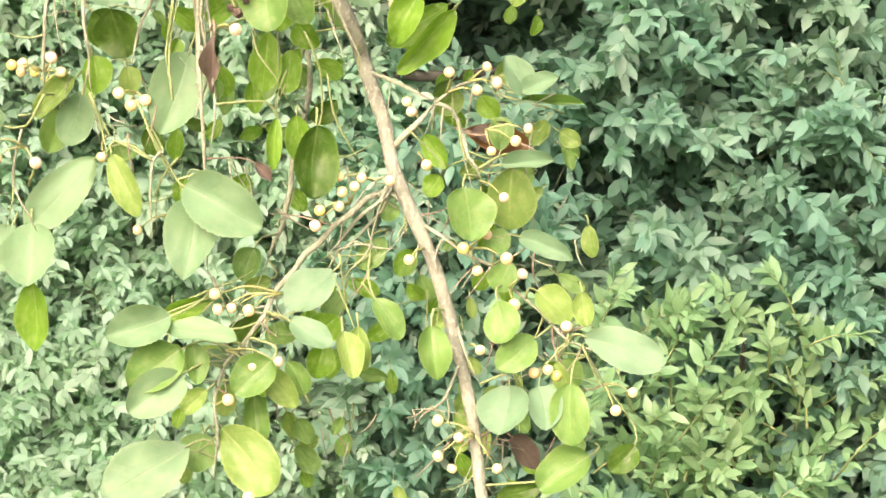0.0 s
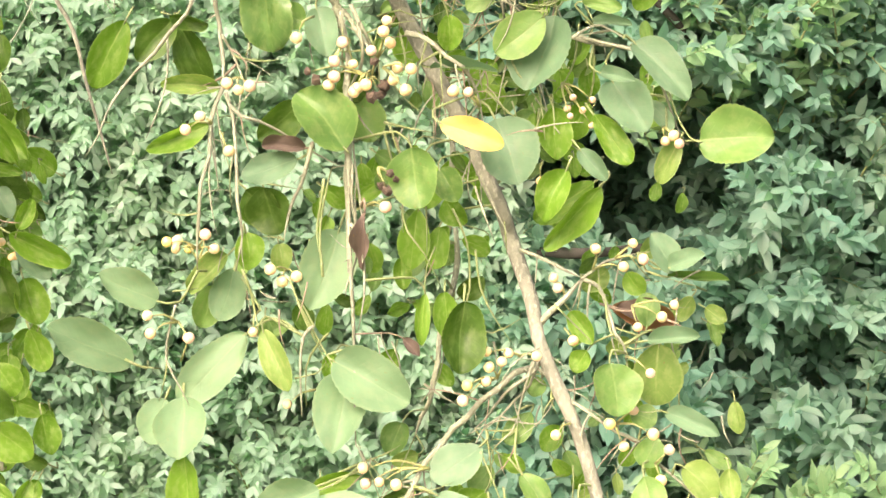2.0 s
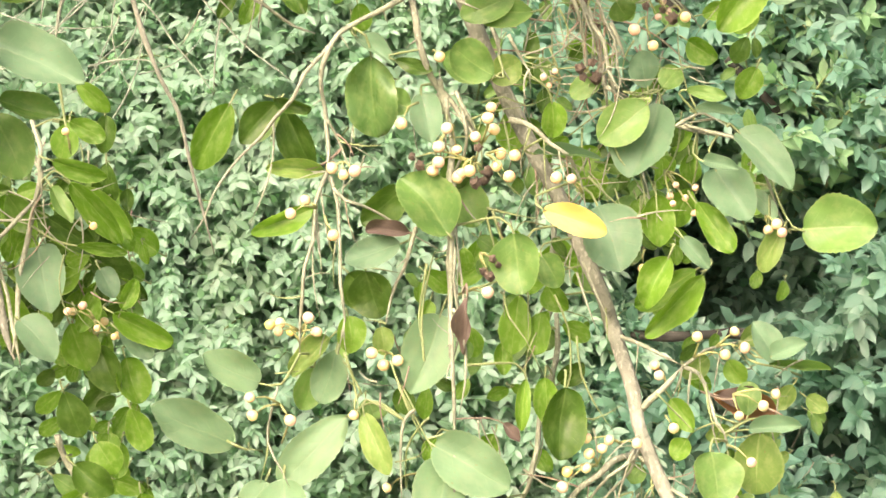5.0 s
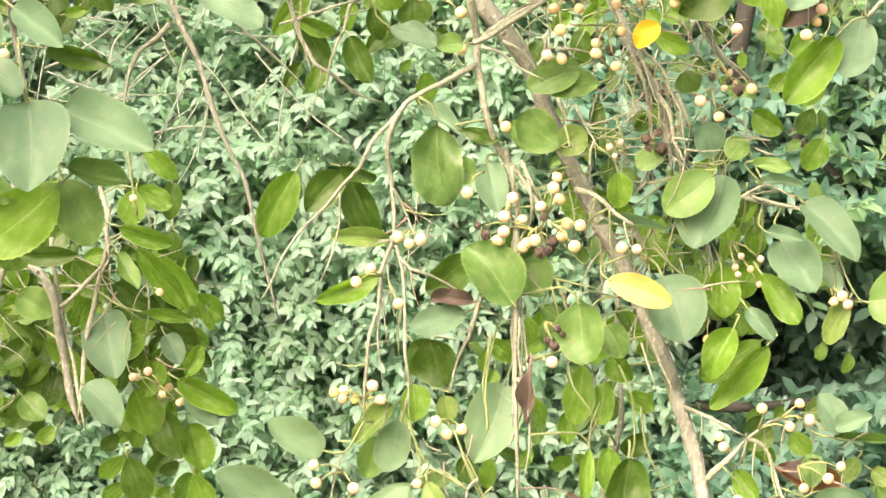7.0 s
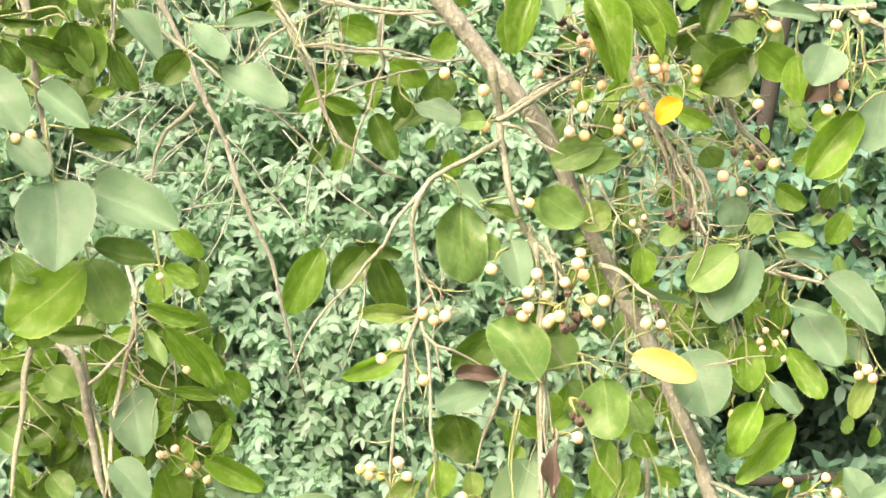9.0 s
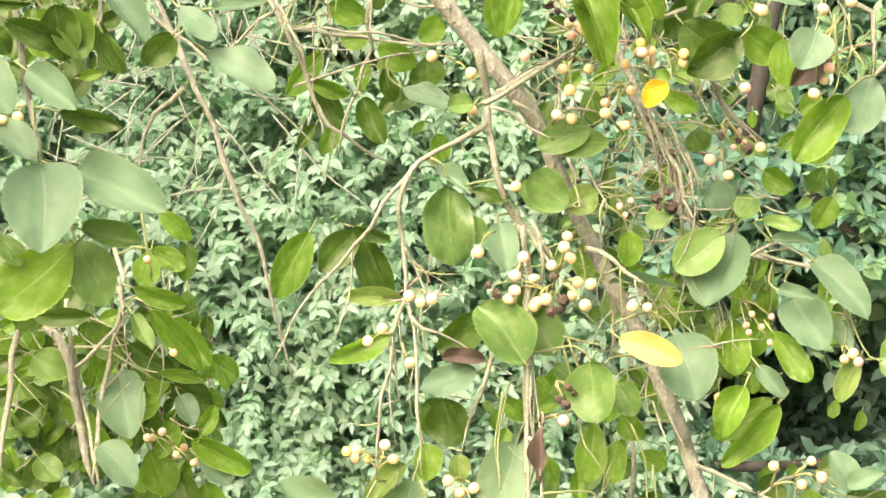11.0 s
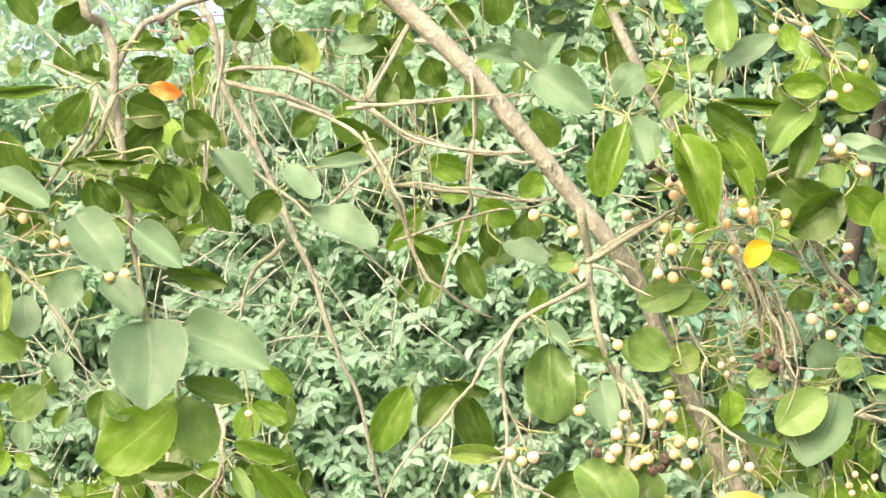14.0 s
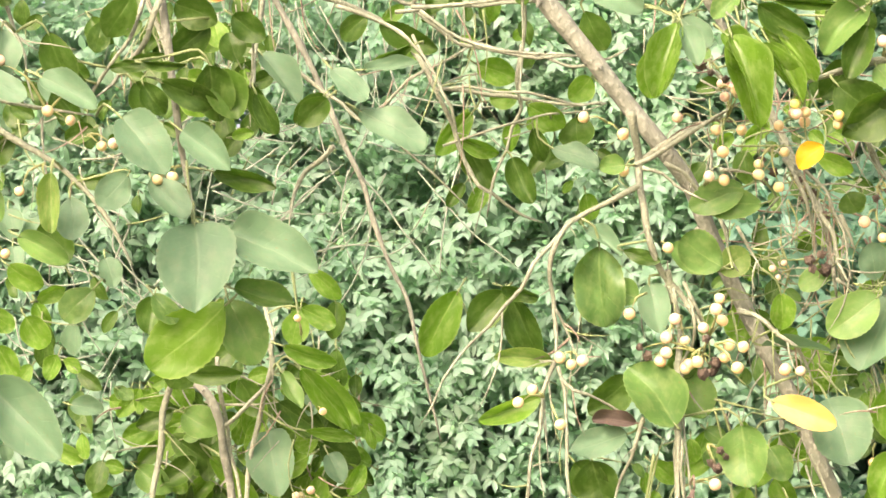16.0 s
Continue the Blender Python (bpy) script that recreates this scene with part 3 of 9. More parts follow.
# ---- the branches in front ----
fruiting_branch = thing("fruiting_branch", (-0.42, 1.97, 2.4), "drooping fruiting branch with rounded leaves and cream berries", "branch")
stem(fruiting_branch, "stem", 0.0192, 0.0102, (-0.4200, 1.9700, 2.4000), (-0.2959, 1.9307, 2.1024), (-0.2609, 1.9379, 2.0734), (-0.2260, 1.9452, 2.0432), (-0.1810, 1.9551, 2.0005), (-0.1459, 1.9636, 1.9606), (-0.1134, 1.9717, 1.9215), (-0.0858, 1.9788, 1.8874), (-0.0559, 1.9863, 1.8517), (-0.0333, 1.9982, 1.8219), (-0.0181, 2.0013, 1.7871), (-0.0003, 2.0048, 1.7475), (0.0174, 2.0080, 1.7128), (0.0351, 2.0113, 1.6782), (0.0553, 2.0147, 1.6435), (0.0753, 2.0133, 1.5990), (0.0951, 2.0061, 1.5547), (0.1008, 2.0275, 1.5373), (0.1201, 2.0035, 1.4769), (0.1244, 1.9928, 1.4482), (0.1387, 1.9875, 1.4108), (0.1578, 1.9812, 1.3672), (0.1721, 1.9748, 1.3196), (0.1829, 1.9691, 1.2759), (0.1937, 1.9623, 1.2225), (0.1991, 1.9559, 1.1692), (0.2084, 1.9486, 1.1109))
stem(fruiting_branch, "twig", 0.0076, 0.0046, (-0.084, 1.9398, 1.8787), (-0.0806, 1.951, 1.8606), (-0.0771, 1.9612, 1.8422), (-0.0769, 1.9631, 1.8276), (-0.0751, 1.9566, 1.8121), (-0.071, 1.9476, 1.7942), (-0.0685, 1.9434, 1.7766), (-0.0636, 1.9484, 1.761), (-0.0579, 1.9596, 1.7462), (-0.0497, 1.9695, 1.7352), (-0.0394, 1.9716, 1.7251), (-0.0334, 1.965, 1.7147), (-0.0268, 1.9556, 1.7047), (-0.0145, 1.9522, 1.6876))
stem(fruiting_branch, "twig", 0.0068, 0.0046, (-0.0517, 1.9656, 1.7443), (-0.0487, 1.9716, 1.7298), (-0.0442, 1.9685, 1.715), (-0.0387, 1.9602, 1.6904), (-0.0405, 1.9533, 1.6655), (-0.0403, 1.9548, 1.6364), (-0.0392, 1.9647, 1.6074), (-0.0419, 1.976, 1.5879), (-0.0401, 1.982, 1.5682), (-0.0397, 1.9796, 1.5364), (-0.0398, 1.9714, 1.5051))
stem(fruiting_branch, "twig", 0.0036, 0.0023, (-0.0448, 1.9479, 1.7284), (-0.0426, 1.9547, 1.7068), (-0.038, 1.9667, 1.6856), (-0.0418, 1.9752, 1.6664), (-0.0437, 1.9752, 1.6466), (-0.0448, 1.9679, 1.6213), (-0.0361, 1.96, 1.5977), (-0.0368, 1.9579, 1.5734), (-0.0338, 1.9651, 1.5491), (-0.0321, 1.977, 1.5267), (-0.0367, 1.9855, 1.5045))
stem(fruiting_branch, "twig", 0.0040, 0.0023, (-0.0367, 1.953, 1.7337), (-0.0308, 1.9491, 1.7212), (-0.0244, 1.9543, 1.7095), (-0.0192, 1.9655, 1.6975), (-0.0121, 1.9751, 1.6862))
stem(fruiting_branch, "twig", 0.0032, 0.0019, (-0.0318, 1.9552, 1.7241), (-0.0289, 1.9502, 1.7093), (-0.0267, 1.954, 1.6949), (-0.029, 1.9645, 1.6798), (-0.0365, 1.974, 1.6662), (-0.0364, 1.9777, 1.6344), (-0.0344, 1.9728, 1.6026), (-0.0287, 1.9652, 1.5614), (-0.0253, 1.962, 1.5203))
stem(fruiting_branch, "twig", 0.0056, 0.0038, (-0.077, 1.9618, 1.8364), (-0.0618, 1.9625, 1.8489), (-0.0452, 1.9551, 1.8588), (-0.0241, 1.9455, 1.8688), (-0.0014, 1.9415, 1.8753))
stem(fruiting_branch, "twig", 0.0048, 0.0034, (-0.0762, 1.9437, 1.8156), (-0.0935, 1.9529, 1.8067), (-0.1059, 1.9616, 1.8009), (-0.1184, 1.9627, 1.7953), (-0.1278, 1.9554, 1.7884), (-0.1367, 1.9448, 1.7812), (-0.145, 1.9394, 1.766), (-0.1508, 1.9432, 1.7497), (-0.1515, 1.954, 1.7329), (-0.149, 1.964, 1.719), (-0.1481, 1.9664, 1.7042), (-0.1455, 1.9605, 1.6844), (-0.1455, 1.9513, 1.6644))
stem(fruiting_branch, "twig", 0.0036, 0.0015, (-0.1376, 1.9582, 1.7814), (-0.151, 1.9482, 1.7635), (-0.1652, 1.9403, 1.7465), (-0.1742, 1.9412, 1.7262), (-0.19, 1.9496, 1.7103), (-0.2042, 1.9599, 1.6931), (-0.2205, 1.9641, 1.6779), (-0.2331, 1.9595, 1.6617), (-0.2429, 1.9497, 1.6439), (-0.2498, 1.9426, 1.6234), (-0.2611, 1.9434, 1.6048))
stem(fruiting_branch, "twig", 0.0020, 0.0011, (-0.1936, 1.9618, 1.7085), (-0.1931, 1.9648, 1.6864), (-0.1952, 1.9589, 1.6642), (-0.2013, 1.9495, 1.6415), (-0.2102, 1.9444, 1.6199))
stem(fruiting_branch, "twig", 0.0028, 0.0019, (-0.1465, 1.9579, 1.7087), (-0.1402, 1.9669, 1.6973), (-0.1346, 1.9676, 1.6847), (-0.1266, 1.9609, 1.6649))
stem(fruiting_branch, "twig", 0.0040, 0.0023, (-0.1468, 1.9694, 1.665), (-0.1569, 1.965, 1.6363), (-0.1574, 1.9564, 1.606), (-0.1644, 1.95, 1.5822), (-0.1662, 1.9527, 1.5574), (-0.1689, 1.963, 1.5323), (-0.1698, 1.9744, 1.507))
stem(fruiting_branch, "twig", 0.0036, 0.0023, (-0.1443, 1.969, 1.6601), (-0.1382, 1.9702, 1.6385), (-0.136, 1.9631, 1.616), (-0.1341, 1.9547, 1.5917), (-0.1337, 1.9522, 1.5675), (-0.13, 1.9594, 1.5376), (-0.1367, 1.9712, 1.5076))
stem(fruiting_branch, "twig", 0.0032, 0.0015, (-0.1405, 1.9514, 1.6499), (-0.1298, 1.948, 1.6395), (-0.1161, 1.9535, 1.6356), (-0.099, 1.9653, 1.6271), (-0.0826, 1.9752, 1.6167), (-0.0657, 1.9769, 1.6066), (-0.048, 1.9704, 1.5975))
stem(fruiting_branch, "twig", 0.0036, 0.0023, (-0.0696, 1.9535, 1.6167), (-0.0742, 1.9565, 1.5996), (-0.0795, 1.9667, 1.5825), (-0.0871, 1.9765, 1.5682), (-0.092, 1.9795, 1.5529), (-0.0955, 1.9739, 1.5334))
stem(fruiting_branch, "twig", 0.0056, 0.0030, (0.0477, 1.9629, 1.8429), (0.0612, 1.9718, 1.8274), (0.0727, 1.9721, 1.8096), (0.0794, 1.9644, 1.7932), (0.0891, 1.9562, 1.7787), (0.0922, 1.9544, 1.7614), (0.0968, 1.9617, 1.7451), (0.1024, 1.9736, 1.7263))
stem(fruiting_branch, "twig", 0.0036, 0.0019, (0.0524, 1.9531, 1.8344), (0.06, 1.9489, 1.8183), (0.0671, 1.9537, 1.8028), (0.0709, 1.9648, 1.7867), (0.0754, 1.9749, 1.7705), (0.0749, 1.9768, 1.7581), (0.0778, 1.9703, 1.7455))
stem(fruiting_branch, "twig", 0.0032, 0.0019, (0.0575, 1.9624, 1.8405), (0.0712, 1.9719, 1.828), (0.0849, 1.9732, 1.8147), (0.0906, 1.9663, 1.7962), (0.0989, 1.9578, 1.7789), (0.1015, 1.9552, 1.7566), (0.1066, 1.9617, 1.7354))
stem(fruiting_branch, "twig", 0.0040, 0.0023, (0.1178, 1.9557, 1.857), (0.1234, 1.9673, 1.8432), (0.1314, 1.9759, 1.8301), (0.1469, 1.9764, 1.8175), (0.1602, 1.9692, 1.8024))
stem(fruiting_branch, "twig", 0.0036, 0.0023, (-0.0212, 1.9509, 1.9198), (-0.0099, 1.9608, 1.9146), (-0.0016, 1.9631, 1.9045), (0.0107, 1.9567, 1.9001), (0.0227, 1.9473, 1.8948))
stem(fruiting_branch, "twig", 0.0040, 0.0023, (-0.0544, 1.9407, 1.8349), (-0.0371, 1.9462, 1.8268), (-0.0253, 1.9579, 1.8125), (-0.012, 1.9682, 1.7971), (-0.0006, 1.9706, 1.7795), (0.0005, 1.9639, 1.7606), (0.0094, 1.9552, 1.744))
stem(fruiting_branch, "twig", 0.0048, 0.0030, (0.0097, 1.9761, 1.711), (0.0228, 1.9709, 1.7081), (0.034, 1.9615, 1.7006), (0.045, 1.9562, 1.6893), (0.0583, 1.9595, 1.6813), (0.0678, 1.9703, 1.668), (0.0739, 1.9811, 1.6528))
stem(fruiting_branch, "twig", 0.0032, 0.0019, (0.0429, 1.9667, 1.8483), (0.057, 1.9715, 1.8356), (0.0675, 1.9673, 1.8189), (0.0739, 1.9585, 1.7981), (0.0818, 1.9531, 1.7784))
stem(fruiting_branch, "twig", 0.0036, 0.0019, (0.1538, 1.9767, 1.7073), (0.1725, 1.986, 1.7026), (0.1912, 1.9868, 1.7008), (0.206, 1.9794, 1.6969), (0.2186, 1.9706, 1.6881), (0.2224, 1.9677, 1.6749), (0.231, 1.974, 1.664), (0.2386, 1.9858, 1.6473), (0.2457, 1.995, 1.6304), (0.2555, 1.9959, 1.6158))
stem(fruiting_branch, "twig", 0.0024, 0.0015, (0.0744, 1.9861, 1.5891), (0.0818, 1.9886, 1.572), (0.0891, 1.9826, 1.5552), (0.0985, 1.974, 1.5361))
stem(fruiting_branch, "twig", 0.0024, 0.0015, (0.0696, 1.988, 1.5793), (0.0742, 1.9831, 1.5646), (0.079, 1.9738, 1.5504), (0.0861, 1.9685, 1.5313))
stem(fruiting_branch, "twig", 0.0057, 0.0054, (0.0505, 2.1586, 1.641), (0.0535, 2.1497, 1.6197), (0.053, 2.1434, 1.5984), (0.0469, 2.1455, 1.572), (0.0521, 2.1561, 1.5452), (0.0453, 2.167, 1.5235), (0.0448, 2.1721, 1.5008))
stem(fruiting_branch, "stalk", 0.0024, 0.0015, (-0.0093, 1.9792, 1.6347), (0.0104, 1.9794, 1.63), (0.0347, 1.9723, 1.6253))
stem(fruiting_branch, "stalk", 0.0024, 0.0015, (-0.0043, 1.9725, 1.6322), (0.0057, 1.9821, 1.603), (0.0181, 1.983, 1.5787))
stem(fruiting_branch, "stalk", 0.0020, 0.0015, (-0.0092, 1.9722, 1.6273), (-0.0016, 1.9819, 1.5981), (0.0109, 1.9833, 1.5688))
stem(fruiting_branch, "stalk", 0.0024, 0.0015, (0.1029, 1.9805, 1.7071), (0.1229, 1.9853, 1.6682), (0.1275, 1.9796, 1.6435), (0.1294, 1.9709, 1.6191))
stem(fruiting_branch, "stalk", 0.0016, 0.0011, (-0.0002, 1.9533, 1.7243), (-0.0146, 1.9512, 1.7094), (-0.0193, 1.9591, 1.6854))
stem(fruiting_branch, "stalk", 0.0020, 0.0015, (0.0086, 1.9649, 1.8529), (0.0773, 1.9714, 1.855))
stem(fruiting_branch, "stalk", 0.0020, 0.0015, (0.0784, 1.9745, 1.6625), (0.0985, 1.9849, 1.6433), (0.1182, 1.9868, 1.6289))
stem(fruiting_branch, "stalk", 0.0016, 0.0011, (-0.0036, 1.9578, 1.8421), (-0.0099, 1.9467, 1.8505), (-0.0062, 1.9418, 1.8646), (-0.0014, 1.9463, 1.875))
stem(fruiting_branch, "stalk", 0.0016, 0.0011, (0.0259, 1.9695, 1.8377), (0.0281, 1.964, 1.8677), (0.0376, 1.954, 1.8762))
stem(fruiting_branch, "stalk", 0.0020, 0.0011, (0.2141, 1.9742, 1.6979), (0.2005, 1.9831, 1.7081), (0.1912, 1.9874, 1.7131), (0.1761, 1.9823, 1.7176))
stem(fruiting_branch, "twig", 0.0048, 0.0029, (-0.0788, 1.9290, 1.8318), (-0.0655, 1.9350, 1.8384), (-0.0513, 1.9410, 1.8489), (-0.0366, 1.9290, 1.8571), (-0.0176, 1.9350, 1.8700), (0.0016, 1.9410, 1.8831), (0.0121, 1.9290, 1.8871))
stem(fruiting_branch, "twig", 0.0033, 0.0019, (-0.0728, 1.9240, 1.8283), (-0.0556, 1.9300, 1.8243), (-0.0436, 1.9360, 1.8143), (-0.0290, 1.9240, 1.8054), (-0.0170, 1.9300, 1.8012))
stem(fruiting_branch, "twig", 0.0029, 0.0019, (-0.0076, 1.9340, 1.8288), (0.0117, 1.9400, 1.8281), (0.0272, 1.9460, 1.8244))
stem(fruiting_branch, "twig", 0.0029, 0.0019, (-0.0064, 1.9340, 1.7862), (-0.0024, 1.9400, 1.7762), (0.0001, 1.9460, 1.7632))
stem(fruiting_branch, "twig", 0.0034, 0.0019, (0.0081, 1.9340, 1.7805), (0.0145, 1.9400, 1.7690), (0.0218, 1.9460, 1.7574), (0.0285, 1.9340, 1.7450))
stem(fruiting_branch, "stalk", 0.0019, 0.0014, (0.0216, 1.9340, 1.7613), (0.0409, 1.9400, 1.7604), (0.0459, 1.9460, 1.7547))
stem(fruiting_branch, "twig", 0.0076, 0.0046, (0.0324, 2.0440, 1.9032), (0.0505, 2.0500, 1.8682), (0.0661, 2.0560, 1.8331), (0.0785, 2.0440, 1.8139), (0.0874, 2.0500, 1.7916), (0.0918, 2.0560, 1.7718), (0.0949, 2.0440, 1.7479), (0.0978, 2.0500, 1.7280))
stem(fruiting_branch, "twig", 0.0039, 0.0024, (0.0947, 1.9440, 1.7925), (0.1037, 1.9500, 1.7737), (0.1079, 1.9560, 1.7626))
stem(fruiting_branch, "stalk", 0.0019, 0.0015, (0.0504, 1.9440, 1.8049), (0.0584, 1.9500, 1.7890), (0.0592, 1.9560, 1.7672))
stem(fruiting_branch, "twig", 0.0034, 0.0024, (0.0925, 1.9540, 1.7381), (0.1006, 1.9600, 1.7337), (0.1106, 1.9660, 1.7273))
stem(fruiting_branch, "twig", 0.0029, 0.0019, (0.1513, 1.9540, 1.7055), (0.1647, 1.9600, 1.7137), (0.1773, 1.9660, 1.7170), (0.1954, 1.9540, 1.7058))
stem(fruiting_branch, "twig", 0.0029, 0.0019, (0.1126, 1.9440, 1.8574), (0.1226, 1.9500, 1.8480), (0.1279, 1.9560, 1.8366), (0.1367, 1.9440, 1.8231), (0.1492, 1.9500, 1.8141), (0.1579, 1.9560, 1.8056))
stem(fruiting_branch, "twig", 0.0024, 0.0019, (0.1012, 1.9440, 1.7360), (0.0952, 1.9500, 1.7485), (0.0921, 1.9560, 1.7557), (0.1083, 1.9440, 1.7529))
stem(fruiting_branch, "twig", 0.0044, 0.0024, (-0.0395, 1.9540, 1.6487), (-0.0392, 1.9600, 1.5860), (-0.0390, 1.9660, 1.5423), (-0.0373, 1.9540, 1.5041), (-0.0355, 1.9600, 1.4650), (-0.0348, 1.9660, 1.4258), (-0.0336, 1.9540, 1.3592))
stem(fruiting_branch, "twig", 0.0034, 0.0019, (-0.0370, 1.9440, 1.5477), (-0.0309, 1.9500, 1.5379), (-0.0262, 1.9560, 1.5136), (-0.0260, 1.9440, 1.4853), (-0.0310, 1.9500, 1.4575))
stem(fruiting_branch, "stalk", 0.0024, 0.0020, (-0.0831, 1.9640, 1.4794), (-0.0727, 1.9700, 1.4596), (-0.0608, 1.9760, 1.4372), (-0.0507, 1.9640, 1.4211))
stem(fruiting_branch, "twig", 0.0029, 0.0020, (-0.0696, 1.9640, 1.4600), (-0.0785, 1.9700, 1.4508), (-0.0818, 1.9760, 1.4250), (-0.0798, 1.9640, 1.3824))
stem(fruiting_branch, "stalk", 0.0024, 0.0015, (-0.0602, 1.9640, 1.5860), (-0.0638, 1.9700, 1.5617), (-0.0670, 1.9760, 1.5421), (-0.0651, 1.9640, 1.5230))
stem(fruiting_branch, "stalk", 0.0024, 0.0015, (-0.1305, 1.9640, 1.5086), (-0.1237, 1.9700, 1.4889), (-0.1202, 1.9760, 1.4690), (-0.1161, 1.9640, 1.4552))
stem(fruiting_branch, "twig", 0.0024, 0.0015, (-0.1866, 1.9540, 1.4793), (-0.1931, 1.9600, 1.4557), (-0.1961, 1.9660, 1.4310), (-0.1829, 1.9540, 1.4079), (-0.1763, 1.9600, 1.3928))
leaf(fruiting_branch, "m", (-0.1620, 2.0400, 1.4911), (-0.1711, 2.0400, 1.4529), 0.0283, (0.2, -1, 0.1))
leaf(fruiting_branch, "m", (-0.0876, 1.9237, 1.8303), (-0.1091, 1.9196, 1.8263), 0.0185, (0.12, -0.99, 0.21))
leaf(fruiting_branch, "m", (0.03, 1.9674, 1.804), (-0.0203, 1.9566, 1.7977), 0.0287, (0.07, -0.99, 0.07))
leaf(fruiting_branch, "m", (-0.0043, 1.9306, 1.7459), (-0.0412, 1.919, 1.7674), 0.0352, (-0.3, -1, 0.09))
leaf(fruiting_branch, "l", (-0.0062, 1.9625, 1.7444), (0.02, 1.9633, 1.7583), 0.0274, (0.19, -1, -0.07))
cluster(fruiting_branch, (-0.0145, 1.9562, 1.6878), (-0.0060, 1.9343, 1.7192, 0.0046, "c"), (-0.0088, 1.9303, 1.7098, 0.0053, "c"), (-0.0034, 1.9538, 1.7014, 0.0054, "c"), (-0.0193, 1.9451, 1.6945, 0.0048, "p"))
cluster(fruiting_branch, (-0.0379, 1.9537, 1.7045), (-0.0505, 1.9399, 1.6853, 0.0052, "p"), (-0.0348, 1.9502, 1.6834, 0.0044, "c"), (-0.0504, 1.9370, 1.6721, 0.0054, "p"), (-0.0435, 1.9429, 1.7015, 0.0051, "p"), (-0.0553, 1.9447, 1.6651, 0.0053, "c"))
cluster(fruiting_branch, (-0.0193, 1.9565, 1.678), (-0.0312, 1.9528, 1.6632, 0.0051, "c"), (-0.0346, 1.9540, 1.6598, 0.0054, "c"), (-0.0238, 1.9320, 1.6650, 0.0054, "c"))
cluster(fruiting_branch, (-0.0096, 1.957, 1.6805), (0.0026, 1.9549, 1.6806, 0.0054, "c"), (0.0145, 1.9365, 1.6785, 0.0051, "c"), (-0.0008, 1.9501, 1.6697, 0.0050, "c"), (0.0098, 1.9334, 1.6606, 0.0054, "c"))
cluster(fruiting_branch, (0.0732, 1.9641, 1.6475), (0.0502, 1.9569, 1.6607, 0.0054, "c"), (0.0632, 1.9555, 1.6598, 0.0044, "p"))
cluster(fruiting_branch, (-0.1296, 1.93, 1.6711), (-0.1398, 1.9248, 1.6660, 0.0053, "c"), (-0.1293, 1.9126, 1.6600, 0.0045, "c"), (-0.1200, 1.9163, 1.6636, 0.0053, "p"))
cluster(fruiting_branch, (-0.1533, 1.9309, 1.6324), (-0.1727, 1.9048, 1.6270, 0.0049, "c"), (-0.1625, 1.9247, 1.6384, 0.0049, "c"))
cluster(fruiting_branch, (-0.1461, 1.9318, 1.6253), (-0.1375, 1.9160, 1.6094, 0.0050, "c"))
cluster(fruiting_branch, (-0.0682, 1.9507, 1.7236), (-0.0816, 1.9252, 1.7041, 0.0052, "c"))
cluster(fruiting_branch, (-0.0232, 1.9633, 1.5639), (-0.0076, 1.9403, 1.5621, 0.0053, "p"))
cluster(fruiting_branch, (-0.0014, 1.9455, 1.8749), (-0.0110, 1.9385, 1.8631, 0.0049, "c"), (0.0107, 1.9327, 1.8624, 0.0047, "c"), (-0.0050, 1.9239, 1.8428, 0.0054, "c"), (0.0066, 1.9310, 1.8947, 0.0050, "p"), (-0.0065, 1.9361, 1.9028, 0.0048, "p"), (0.0008, 1.9228, 1.8983, 0.0044, "p"))
cluster(fruiting_branch, (-0.0204, 1.9479, 1.8164), (-0.0164, 1.9319, 1.8229, 0.0047, "p"), (-0.0034, 1.9437, 1.8209, 0.0052, "c"))
cluster(fruiting_branch, (0.0376, 1.9494, 1.851), (0.0470, 1.9362, 1.8445, 0.0045, "c"), (0.0256, 1.9453, 1.8348, 0.0047, "c"), (0.0254, 1.9317, 1.8245, 0.0051, "c"), (0.0426, 1.9430, 1.8152, 0.0049, "c"))
cluster(fruiting_branch, (-0.0564, 1.9487, 1.7674), (-0.0500, 1.9293, 1.7610, 0.0049, "c"))
cluster(fruiting_branch, (-0.1033, 1.9396, 1.8688), (-0.1238, 1.9305, 1.8724, 0.0053, "c"), (-0.0897, 1.9313, 1.8580, 0.0055, "c"))
cluster(fruiting_branch, (-0.0788, 1.9433, 1.8327), (-0.0892, 1.9389, 1.8272, 0.0050, "c"))
cluster(fruiting_branch, (-0.0305, 1.9437, 1.8745), (-0.0437, 1.9243, 1.8718, 0.0048, "p"))
cluster(fruiting_branch, (0.1254, 1.9581, 1.7987), (0.1151, 1.9468, 1.7868, 0.0053, "p"), (0.1314, 1.9524, 1.7738, 0.0048, "c"))
cluster(fruiting_branch, (0.1496, 1.9589, 1.8086), (0.1575, 1.9373, 1.7968, 0.0047, "c"))
cluster(fruiting_branch, (0.2312, 1.975, 1.63), (0.2329, 1.9692, 1.6178, 0.0044, "c"), (0.2437, 1.9595, 1.6154, 0.0045, "p"), (0.2396, 1.9648, 1.6227, 0.0050, "c"))
cluster(fruiting_branch, (0.127, 1.9704, 1.5996), (0.1255, 1.9677, 1.5836, 0.0044, "c"))
